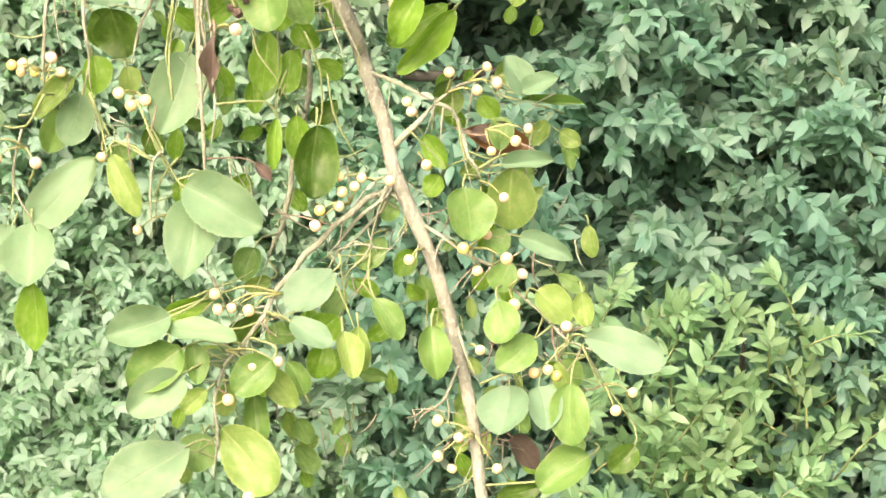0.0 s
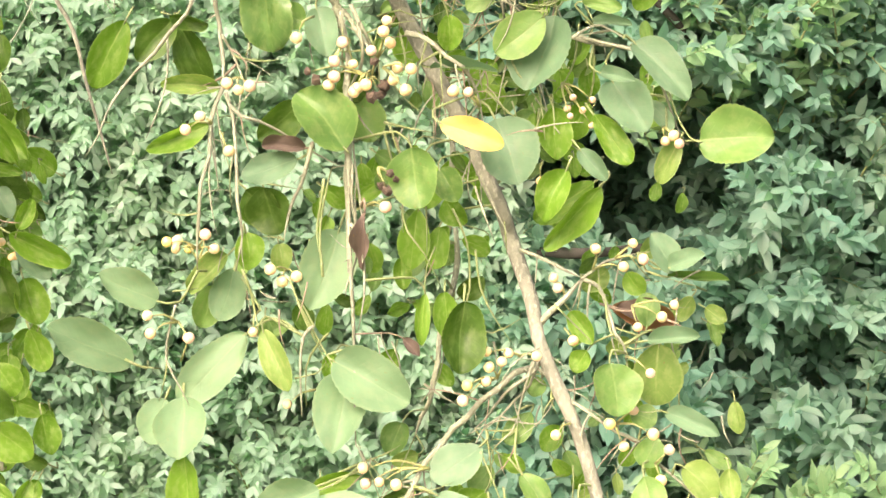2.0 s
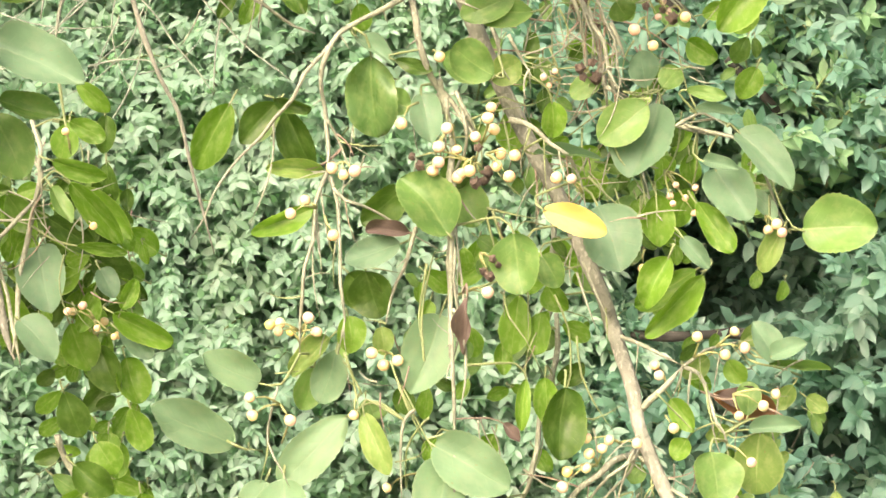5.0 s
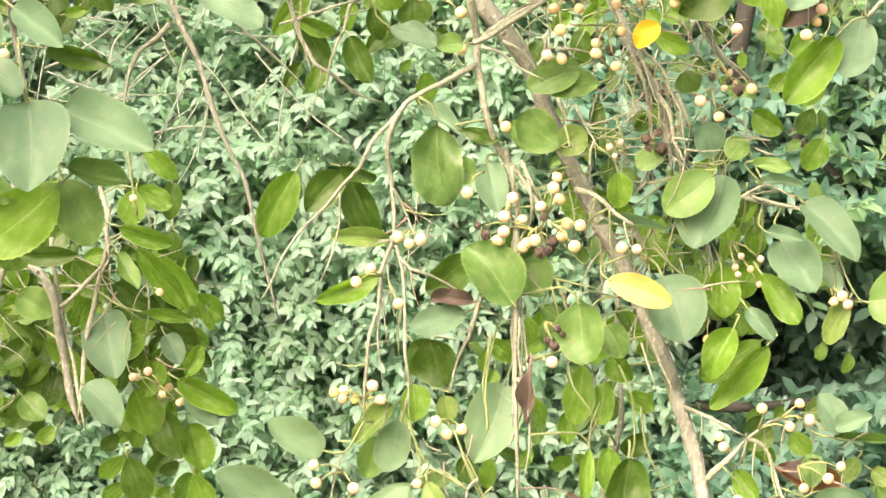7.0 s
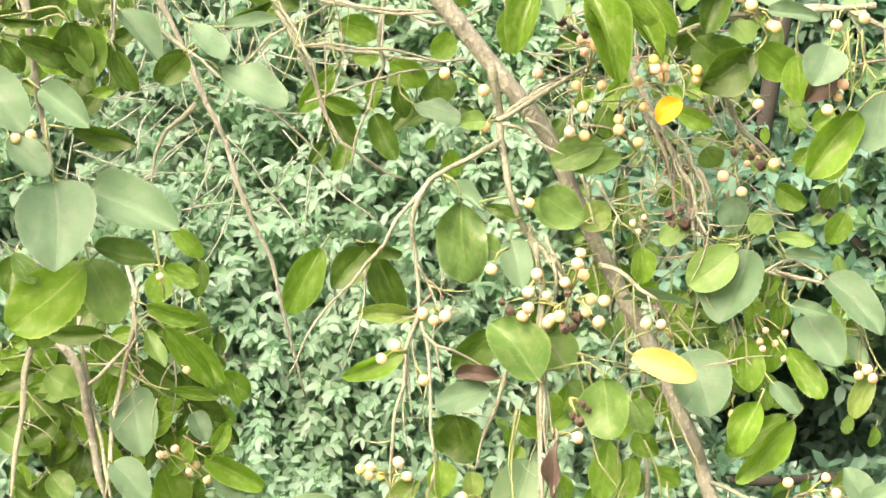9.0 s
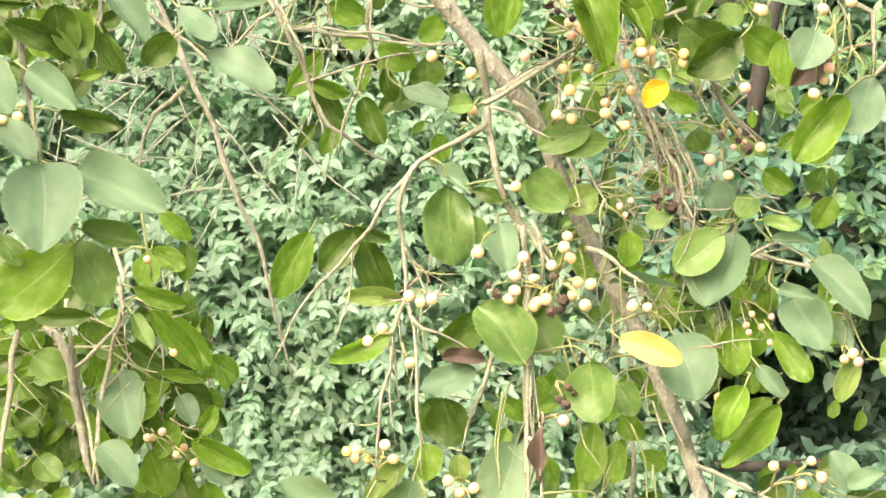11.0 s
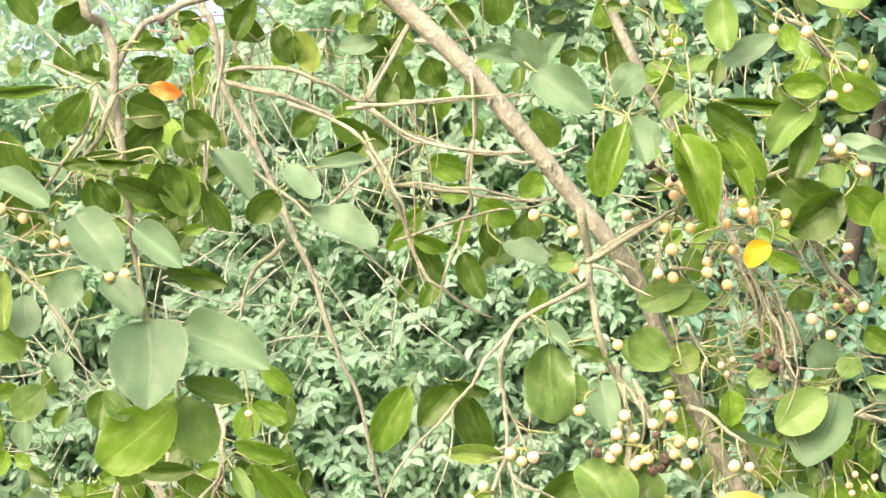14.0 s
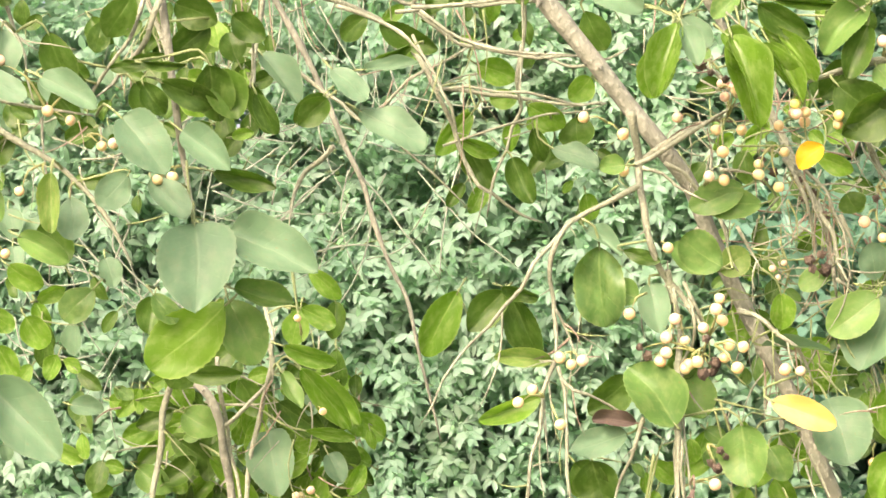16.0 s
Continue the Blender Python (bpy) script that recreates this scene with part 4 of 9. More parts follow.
cluster(fruiting_branch, (-0.0192, 1.9568, 1.6731), (-0.0168, 1.9374, 1.6845, 0.0042, "w"), (-0.0094, 1.9518, 1.6658, 0.0057, "w"), (-0.0189, 1.9356, 1.6555, 0.0057, "w"), (-0.0118, 1.9547, 1.6586, 0.0048, "w"), (-0.0723, 1.9429, 1.6770, 0.0037, "w"), (-0.0651, 1.9481, 1.6700, 0.0049, "w"))
cluster(fruiting_branch, (0.0748, 1.9578, 1.7519), (0.0791, 1.9460, 1.7583, 0.0044, "w"), (0.0717, 1.9374, 1.7455, 0.0042, "w"), (0.0820, 1.9541, 1.7468, 0.0059, "w"), (0.0692, 1.9381, 1.7528, 0.0054, "w"))
cluster(fruiting_branch, (-0.0138, 1.9619, 1.5955), (-0.0040, 1.9497, 1.5909, 0.0039, "w"), (-0.0112, 1.9598, 1.5810, 0.0043, "w"), (0.0009, 1.9608, 1.5860, 0.0036, "w"), (-0.0063, 1.9450, 1.5764, 0.0049, "w"))
cluster(fruiting_branch, (0.1301, 1.9568, 1.823), (0.1348, 1.9539, 1.8154, 0.0040, "w"), (0.1240, 1.9371, 1.8062, 0.0038, "w"), (0.1394, 1.9515, 1.8054, 0.0038, "w"), (0.1458, 1.9396, 1.7969, 0.0058, "w"))
leaf(fruiting_branch, "l", (-0.1492, 1.9694, 1.6646), (-0.1995, 1.9623, 1.6668), 0.0176, (0.46, -0.96, 0))
leaf(fruiting_branch, "g", (-0.1583, 1.9611, 1.6329), (-0.2121, 1.9581, 1.6125), 0.0200, (-0.3, -1.03, -0.39))
leaf(fruiting_branch, "q", (-0.110, 1.96, 1.7643), (-0.1063, 1.98, 1.6937), 0.0465, (-0.13, -1.01, -0.3))
leaf(fruiting_branch, "m", (-0.0756, 1.9746, 1.7198), (-0.1069, 1.9756, 1.7281), 0.0255, (-0.13, -1.01, 0.3))
leaf(fruiting_branch, "s", (-0.0667, 1.9708, 1.7327), (-0.0537, 1.959, 1.6908), 0.0284, (-0.01, -1, 0.41))
leaf(fruiting_branch, "s", (-0.1225, 1.9685, 1.7811), (-0.091, 1.9498, 1.7567), 0.0166, (0.07, -0.99, 0.42))
leaf(fruiting_branch, "d", (-0.0901, 1.9511, 1.7602), (-0.0564, 1.9507, 1.752), 0.0138, (0.23, -0.99, -0.27))
leaf(fruiting_branch, "m", (-0.0045, 1.9641, 1.7482), (-0.0494, 1.9604, 1.7595), 0.0304, (0.15, -0.99, 0.28))
leaf(fruiting_branch, "m", (0.0134, 1.9639, 1.8179), (-0.0334, 1.9548, 1.8005), 0.0300, (-0.29, -1, 0))
leaf(fruiting_branch, "m", (-0.041, 1.9492, 1.611), (-0.0824, 1.9514, 1.6606), 0.0490, (0.31, -0.99, 0.13))
leaf(fruiting_branch, "d", (-0.0821, 2.0123, 1.6536), (-0.1211, 2.0246, 1.623), 0.0317, (0.01, -1, -0.4))
leaf(fruiting_branch, "s", (-0.0836, 1.9675, 1.6029), (-0.1312, 1.9541, 1.5884), 0.0272, (-0.21, -1.01, 0.31))
leaf(fruiting_branch, "d", (-0.1169, 2.0383, 1.5789), (-0.0997, 2.0471, 1.5384), 0.0441, (-0.3, -1.02, -0.15))
leaf(fruiting_branch, "b", (-0.0752, 1.9636, 1.6126), (-0.1152, 1.9692, 1.6165), 0.0149, (-0.02, -1, 0.19))
leaf(fruiting_branch, "m", (-0.0382, 2.0027, 1.6583), (-0.0174, 1.998, 1.6177), 0.0408, (0.17, -1, 0.35))
leaf(fruiting_branch, "s", (0.1289, 1.9743, 1.7392), (0.1198, 1.9681, 1.7699), 0.0307, (0.31, -1.02, 0.35))
leaf(fruiting_branch, "m", (0.1415, 1.9737, 1.7392), (0.1547, 1.968, 1.7572), 0.0227, (-0.2, -0.98, 0.28))
leaf(fruiting_branch, "m", (0.128, 1.9607, 1.7247), (0.0845, 1.9611, 1.6957), 0.0376, (0.07, -1, 0.23))
leaf(fruiting_branch, "s", (0.1391, 1.9818, 1.7261), (0.1169, 1.9683, 1.6592), 0.0571, (-0.37, -0.98, 0.47))
leaf(fruiting_branch, "s", (0.1693, 1.9747, 1.7208), (0.2039, 1.9651, 1.7173), 0.0106, (-0.12, -0.99, 0.37))
leaf(fruiting_branch, "m", (0.22, 1.9879, 1.701), (0.2165, 1.9834, 1.7223), 0.0119, (-0.28, -0.97, 0.07))
leaf(fruiting_branch, "s", (0.2052, 1.9683, 1.7034), (0.2518, 1.9455, 1.6556), 0.0330, (0.08, -1.02, 0.39))
leaf(fruiting_branch, "s", (0.175, 1.9564, 1.6762), (0.2042, 1.9399, 1.6698), 0.0135, (-0.42, -0.96, 0.45))
leaf(fruiting_branch, "s", (0.1875, 1.9763, 1.6702), (0.2111, 1.9505, 1.6259), 0.0401, (-0.36, -0.97, 0.52))
leaf(fruiting_branch, "s", (0.2196, 1.9888, 1.6539), (0.2404, 1.9702, 1.6291), 0.0162, (-0.21, -0.98, 0.48))
leaf(fruiting_branch, "g", (0.1717, 1.9733, 1.6404), (0.2033, 1.9683, 1.598), 0.0249, (0.28, -1.03, -0.19))
leaf(fruiting_branch, "y", (0.0384, 1.9275, 1.6332), (0.0908, 1.9194, 1.6122), 0.0249, (-0.35, -0.99, 0.15))
leaf(fruiting_branch, "s", (0.0867, 1.9783, 1.6371), (0.1089, 1.9647, 1.5806), 0.0538, (0.04, -1, 0.33))
leaf(fruiting_branch, "m", (0.2631, 1.9726, 1.6185), (0.3246, 1.9506, 1.6173), 0.0518, (-0.52, -0.93, 0.21))
leaf(fruiting_branch, "l", (0.2463, 1.9786, 1.6185), (0.2284, 1.9846, 1.5814), 0.0208, (-0.27, -0.97, 0.09))
leaf(fruiting_branch, "g", (0.1371, 1.98, 1.6478), (0.1425, 1.9882, 1.6029), 0.0310, (0.19, -1.02, -0.28))
leaf(fruiting_branch, "g", (0.0456, 1.9491, 1.7249), (0.0486, 1.9571, 1.6946), 0.0228, (0.15, -1, -0.18))
leaf(fruiting_branch, "s", (0.0306, 1.9786, 1.682), (0.0872, 1.9563, 1.6781), 0.0094, (-0.3, -0.99, 0.4))
leaf(fruiting_branch, "m", (0.0884, 1.9613, 1.7489), (0.0631, 1.9579, 1.7284), 0.0207, (-0.05, -1, 0.11))
leaf(fruiting_branch, "m", (0.16, 1.9496, 1.736), (0.1938, 1.9409, 1.7301), 0.0128, (-0.42, -0.96, 0.12))
leaf(fruiting_branch, "g", (0.2143, 1.9537, 1.8177), (0.1996, 1.961, 1.7866), 0.0297, (-0.49, -0.95, -0.48))
leaf(fruiting_branch, "g", (0.1469, 1.955, 1.5942), (0.1265, 1.9519, 1.5499), 0.0288, (-0.42, -0.97, -0.32))
leaf(fruiting_branch, "g", (0.1777, 1.9752, 1.5795), (0.1282, 1.9937, 1.5272), 0.0252, (0.23, -1.02, -0.23))
leaf(fruiting_branch, "d", (0.1005, 1.962, 1.8129), (0.1108, 1.964, 1.7966), 0.0247, (0.21, -1.01, -0.26))
leaf(fruiting_branch, "m", (0.0149, 1.9582, 1.6125), (0.0264, 1.9575, 1.5613), 0.0464, (-0.39, -1, 0.14))
leaf(fruiting_branch, "m", (0.0384, 1.9803, 1.5941), (0.0559, 1.9763, 1.5678), 0.0258, (-0.35, -0.99, 0.31))
leaf(fruiting_branch, "s", (0.1577, 1.9514, 1.611), (0.1787, 1.9439, 1.5837), 0.0166, (-0.26, -0.98, 0.31))
leaf(fruiting_branch, "d", (-0.0429, 1.9895, 1.6824), (-0.0283, 1.9971, 1.6532), 0.0299, (0.25, -1, -0.43))
leaf(fruiting_branch, "g", (0.0062, 2.0098, 1.718), (0.0211, 2.0108, 1.6883), 0.0334, (-0.39, -1, -0.35))
leaf(fruiting_branch, "g", (0.0765, 2.0327, 1.6692), (0.0865, 2.0339, 1.6442), 0.0308, (0.22, -1.01, -0.13))
leaf(fruiting_branch, "g", (0.1696, 2.007, 1.6535), (0.1556, 2.0178, 1.6189), 0.0251, (-0.23, -0.98, -0.13))
stem(fruiting_branch, "stalk", 0.0024, 0.0015, (-0.062, 1.9756, 1.5016), (-0.0648, 1.986, 1.5402), (-0.0577, 1.9922, 1.5843), (-0.0527, 1.9894, 1.5985))
stem(fruiting_branch, "stalk", 0.0020, 0.0011, (-0.1162, 1.9845, 1.4718), (-0.1264, 1.9918, 1.4909), (-0.1337, 1.9905, 1.5008))
stem(fruiting_branch, "stalk", 0.0020, 0.0015, (-0.1907, 1.9713, 1.4896), (-0.1697, 1.9809, 1.4915))
stem(fruiting_branch, "stalk", 0.0024, 0.0015, (-0.2319, 1.9698, 1.4314), (-0.2172, 1.9694, 1.4251), (-0.2011, 1.9773, 1.4225))
stem(fruiting_branch, "stalk", 0.0020, 0.0015, (-0.1956, 1.9713, 1.4434), (-0.1968, 1.9686, 1.4194), (-0.2033, 1.9749, 1.3944))
stem(fruiting_branch, "twig", 0.0024, 0.0015, (0.1859, 1.9691, 1.7131), (0.1719, 1.9766, 1.7111), (0.1581, 1.9869, 1.7093))
stem(fruiting_branch, "stalk", 0.0024, 0.0015, (0.2047, 1.9874, 1.7019), (0.2273, 1.9924, 1.6825), (0.2357, 1.9883, 1.6677), (0.2428, 1.9782, 1.6429), (0.2539, 1.9698, 1.6209), (0.2685, 1.9694, 1.616))
stem(fruiting_branch, "twig", 0.0032, 0.0023, (0.1579, 1.9836, 1.7091), (0.1813, 1.9733, 1.7021), (0.2052, 1.9684, 1.6961), (0.2151, 1.9726, 1.6898), (0.2262, 1.9827, 1.6846))
stem(fruiting_branch, "stalk", 0.0020, 0.0015, (0.2346, 1.9788, 1.6478), (0.2336, 1.9701, 1.6184), (0.2272, 1.9692, 1.6111))
leaf(fruiting_branch, "p", (-0.2037, 1.9700, 1.4813), (-0.2509, 1.9500, 1.5066), 0.0322, (-0.16, -1.02, 0.42))
leaf(fruiting_branch, "p", (-0.2271, 1.9787, 1.4272), (-0.2932, 1.9357, 1.4644), 0.0413, (0.35, -0.96, 0.37))
cluster(fruiting_branch, (-0.185, 1.9624, 1.4635), (-0.2093, 1.9411, 1.4707, 0.0046, "c"), (-0.2073, 1.9451, 1.4551, 0.0050, "c"), (-0.1743, 1.9410, 1.4516, 0.0051, "p"))
cluster(fruiting_branch, (-0.1689, 1.9724, 1.526), (-0.1936, 1.9515, 1.5326, 0.0047, "n"), (-0.1878, 1.9662, 1.5263, 0.0043, "c"), (-0.1614, 1.9583, 1.5386, 0.0052, "p"), (-0.1536, 1.9637, 1.5264, 0.0043, "c"))
stem(fruiting_branch, "twig", 0.0036, 0.0023, (0.1098, 2.0117, 1.5231), (0.1242, 2.0005, 1.518), (0.1379, 1.9893, 1.5117), (0.1496, 1.9855, 1.5054), (0.1624, 1.9906, 1.4994))
stem(fruiting_branch, "twig", 0.0056, 0.0046, (0.1247, 1.9991, 1.4561), (0.1338, 1.9893, 1.4688), (0.1448, 1.983, 1.4795), (0.1537, 1.9856, 1.4889), (0.1627, 1.9954, 1.4982))
stem(fruiting_branch, "twig", 0.0032, 0.0019, (0.1619, 1.9835, 1.4988), (0.172, 1.988, 1.5057), (0.1825, 1.9982, 1.5127), (0.198, 2.0057, 1.5163), (0.2127, 2.0051, 1.5207))
stem(fruiting_branch, "twig", 0.0040, 0.0023, (0.1633, 2.0031, 1.4979), (0.1783, 2.0056, 1.4913), (0.1851, 1.9985, 1.4745), (0.1879, 1.9866, 1.463), (0.1906, 1.9771, 1.4515), (0.1978, 1.9757, 1.4418), (0.2009, 1.9822, 1.4266))
stem(fruiting_branch, "twig", 0.0036, 0.0019, (0.1237, 2.0005, 1.4206), (0.1371, 1.9985, 1.409), (0.1475, 1.9882, 1.396), (0.1617, 1.9759, 1.3878), (0.1754, 1.969, 1.3782), (0.1917, 1.9708, 1.3667), (0.2106, 1.9786, 1.3582), (0.2248, 1.984, 1.3414), (0.2406, 1.9814, 1.3279), (0.2551, 1.9708, 1.3153), (0.2674, 1.958, 1.3013), (0.2758, 1.952, 1.295), (0.2867, 1.955, 1.2893), (0.298, 1.9625, 1.2721), (0.3085, 1.968, 1.2548))
stem(fruiting_branch, "twig", 0.0060, 0.0023, (0.1287, 2.0019, 1.4254), (0.1166, 1.9963, 1.4199), (0.1035, 1.9865, 1.417), (0.0895, 1.979, 1.4044), (0.074, 1.9805, 1.3934), (0.0634, 1.9889, 1.3789), (0.0498, 1.9984, 1.3671), (0.041, 2.0006, 1.3537), (0.0301, 1.9942, 1.343), (0.0213, 1.9831, 1.3317), (0.0152, 1.975, 1.3187), (0.0053, 1.9761, 1.3053), (-0.0045, 1.9844, 1.2905), (-0.0134, 1.9935, 1.2794), (-0.0219, 1.9959, 1.269), (-0.025, 1.9887, 1.2577), (-0.029, 1.9773, 1.2475), (-0.0287, 1.9686, 1.2317), (-0.0268, 1.9685, 1.2145), (-0.0286, 1.9756, 1.1934), (-0.03, 1.9829, 1.1719))
stem(fruiting_branch, "twig", 0.0036, 0.0019, (0.1228, 1.9825, 1.4221), (0.111, 1.9777, 1.412), (0.0984, 1.9821, 1.4028), (0.0886, 1.9917, 1.39), (0.0793, 1.9992, 1.3766), (0.0695, 1.9988, 1.3669))
stem(fruiting_branch, "twig", 0.0032, 0.0015, (0.1203, 1.9812, 1.4272), (0.1155, 1.9781, 1.4154), (0.1121, 1.9836, 1.4026), (0.108, 1.9925, 1.3848), (0.1062, 1.997, 1.3668))
stem(fruiting_branch, "twig", 0.0032, 0.0015, (0.1228, 1.9828, 1.4246), (0.1169, 1.9914, 1.4058), (0.1039, 1.999, 1.3913), (0.0923, 1.9983, 1.3783), (0.079, 1.9898, 1.3678))
stem(fruiting_branch, "twig", 0.0032, 0.0015, (0.1828, 1.9681, 1.2761), (0.176, 1.9581, 1.263), (0.1696, 1.9555, 1.2488), (0.1604, 1.9622, 1.2369), (0.1416, 1.9737, 1.2335))
stem(fruiting_branch, "twig", 0.0028, 0.0015, (0.1806, 1.971, 1.3053), (0.1874, 1.959, 1.2816), (0.1988, 1.9545, 1.2584))
stem(fruiting_branch, "twig", 0.0054, 0.0040, (0.055, 2.0971, 1.5407), (0.057, 2.098, 1.5125), (0.052, 2.0903, 1.4849), (0.0409, 2.0772, 1.4535), (0.0386, 2.0658, 1.4205), (0.0341, 2.0648, 1.403), (0.0309, 2.0716, 1.3845), (0.023, 2.0805, 1.3688), (0.018, 2.0831, 1.3526))
stem(fruiting_branch, "twig", 0.0025, 0.0016, (0.0258, 2.0515, 1.4017), (0.0425, 2.0593, 1.3891), (0.0611, 2.0626, 1.3801))
stem(fruiting_branch, "twig", 0.0032, 0.0019, (-0.0305, 1.9827, 1.3499), (-0.0234, 1.9832, 1.3351), (-0.0208, 1.9779, 1.3456))
stem(fruiting_branch, "stalk", 0.0020, 0.0011, (0.0153, 1.9561, 1.3237), (0.0296, 1.9545, 1.319), (0.049, 1.962, 1.325))
stem(fruiting_branch, "stalk", 0.0020, 0.0011, (0.0738, 1.9805, 1.3493), (0.0878, 1.9691, 1.3163), (0.0974, 1.9673, 1.287))
stem(fruiting_branch, "stalk", 0.0020, 0.0011, (0.0984, 1.9867, 1.3434), (0.1181, 1.9906, 1.3229), (0.1475, 1.988, 1.3279))
stem(fruiting_branch, "stalk", 0.0020, 0.0011, (0.0701, 1.9936, 1.5238), (0.0748, 1.9958, 1.4897), (0.0896, 2.0019, 1.46), (0.1043, 2.0052, 1.44))
stem(fruiting_branch, "stalk", 0.0020, 0.0011, (0.2863, 1.9525, 1.2921), (0.3067, 1.9552, 1.252), (0.3278, 1.9651, 1.265))
stem(fruiting_branch, "stalk", 0.0016, 0.0011, (-0.0584, 1.993, 1.2749), (-0.0292, 1.9975, 1.2788), (0.0003, 1.9931, 1.2841))
stem(fruiting_branch, "stalk", 0.0020, 0.0011, (-0.0268, 1.971, 1.214), (-0.0443, 1.9809, 1.1975), (-0.0592, 1.9903, 1.2008))
leaf(fruiting_branch, "p", (-0.0488, 2.0159, 1.5418), (-0.0702, 1.9868, 1.4728), 0.0489, (0.22, -0.99, 0.46))
leaf(fruiting_branch, "g", (-0.1293, 1.9925, 1.5396), (-0.1245, 1.9915, 1.507), 0.0270, (0.3, -0.98, -0.1))
leaf(fruiting_branch, "l", (-0.1462, 2.0083, 1.5199), (-0.1775, 2.0025, 1.4844), 0.0222, (-0.29, -1.03, 0.26))
leaf(fruiting_branch, "p", (-0.1414, 2.0235, 1.5086), (-0.1506, 1.9975, 1.4623), 0.0332, (0.47, -0.97, 0.43))
leaf(fruiting_branch, "p", (-0.13, 2.0017, 1.4512), (-0.1896, 1.9823, 1.396), 0.0394, (0.42, -0.97, 0.59))
leaf(fruiting_branch, "l", (-0.1143, 1.977, 1.4563), (-0.0936, 1.9598, 1.4043), 0.0239, (-0.28, -1.01, 0.21))
leaf(fruiting_branch, "p", (-0.1831, 1.9798, 1.3977), (-0.1823, 1.9621, 1.3451), 0.0458, (-0.16, -1.01, 0.65))
leaf(fruiting_branch, "g", (-0.1818, 1.9807, 1.3466), (-0.1828, 1.9898, 1.2877), 0.0314, (-0.3, -1.02, 0.02))
leaf(fruiting_branch, "p", (-0.2, 1.9898, 1.3943), (-0.2129, 1.9634, 1.3587), 0.0395, (0.09, -0.99, 0.45))
leaf(fruiting_branch, "p", (-0.041, 1.9872, 1.4203), (-0.0508, 1.9435, 1.3549), 0.0475, (-0.11, -1, 0.55))
leaf(fruiting_branch, "p", (-0.0532, 1.9670, 1.4296), (0.0147, 1.9550, 1.3986), 0.0488, (-0.14, -1, 0.26))
leaf(fruiting_branch, "d", (0.0597, 1.9717, 1.4804), (0.056, 1.971, 1.4177), 0.0403, (0.29, -1.01, -0.33))
leaf(fruiting_branch, "g", (0.0205, 2.0117, 1.5598), (0.0167, 2.0076, 1.5059), 0.0299, (0.17, -1, -0.26))
leaf(fruiting_branch, "g", (0.039, 2.0216, 1.5435), (0.0338, 2.0157, 1.5055), 0.0243, (0.33, -1.01, -0.17))
leaf(fruiting_branch, "g", (0.0248, 2.0239, 1.6021), (0.0269, 2.0173, 1.5592), 0.0372, (-0.05, -1, -0.16))
leaf(fruiting_branch, "g", (0.044, 2.0174, 1.568), (0.0619, 2.0142, 1.5456), 0.0240, (-0.23, -0.99, -0.27))
leaf(fruiting_branch, "g", (0.0434, 2.0124, 1.4865), (0.0442, 2.0125, 1.4447), 0.0228, (-0.12, -1, -0.26))
leaf(fruiting_branch, "g", (0.0262, 1.9792, 1.4869), (0.022, 1.9788, 1.4415), 0.0137, (-0.05, -1, -0.14))
leaf(fruiting_branch, "d", (-0.1329, 2.0483, 1.5765), (-0.0991, 2.0492, 1.5479), 0.0406, (-0.31, -1.02, -0.37))
leaf(fruiting_branch, "l", (-0.1022, 2.0145, 1.5293), (-0.0971, 2.0137, 1.505), 0.0196, (0.09, -1, 0.33))
leaf(fruiting_branch, "d", (-0.084, 2.0233, 1.4765), (-0.0759, 2.021, 1.4516), 0.0199, (0.2, -0.99, -0.29))
leaf(fruiting_branch, "b", (0.0066, 1.9823, 1.4481), (0.0219, 1.977, 1.4339), 0.0109, (0.16, -1, 0.18))
leaf(fruiting_branch, "g", (0.1764, 2.0268, 1.5826), (0.1249, 2.0374, 1.548), 0.0270, (-0.36, -0.98, -0.29))
leaf(fruiting_branch, "g", (0.1771, 2.0423, 1.5667), (0.1372, 2.0428, 1.528), 0.0228, (0.18, -1.02, -0.12))
leaf(fruiting_branch, "p", (-0.0654, 1.9644, 1.3185), (-0.1196, 1.9575, 1.3007), 0.0354, (0.44, -0.97, 0.41))
leaf(fruiting_branch, "g", (-0.0726, 1.9958, 1.3162), (-0.0295, 1.9894, 1.3275), 0.0179, (-0.02, -0.99, -0.07))
leaf(fruiting_branch, "p", (-0.0715, 1.9688, 1.3082), (-0.0095, 1.9341, 1.3002), 0.0238, (0.1, -0.99, 0.69))
leaf(fruiting_branch, "m", (-0.0582, 1.9664, 1.2889), (-0.0993, 1.9563, 1.256), 0.0424, (0.2, -0.98, 0.48))
leaf(fruiting_branch, "p", (-0.0562, 1.9579, 1.2688), (-0.0988, 1.944, 1.2358), 0.0391, (0.39, -0.97, 0.45))
leaf(fruiting_branch, "l", (-0.034, 1.9316, 1.2604), (-0.0529, 1.9363, 1.2396), 0.0178, (-0.16, -0.99, 0.31))
leaf(fruiting_branch, "p", (-0.0516, 1.9694, 1.2058), (-0.1217, 1.9561, 1.1624), 0.0539, (0.16, -0.97, 0.56))
leaf(fruiting_branch, "l", (-0.023, 1.9737, 1.2194), (0.0247, 1.9499, 1.1693), 0.0460, (-0.2, -0.98, 0.31))
leaf(fruiting_branch, "s", (0.0363, 1.9553, 1.3149), (0.0713, 1.9356, 1.2962), 0.0250, (0.03, -0.99, 0.68))
leaf(fruiting_branch, "g", (0.0666, 1.9769, 1.2918), (0.0586, 1.9759, 1.2605), 0.0258, (0.06, -0.99, -0.21))
leaf(fruiting_branch, "l", (0.0815, 1.9562, 1.3046), (0.0877, 1.9435, 1.2656), 0.0235, (0.25, -1, 0.25))
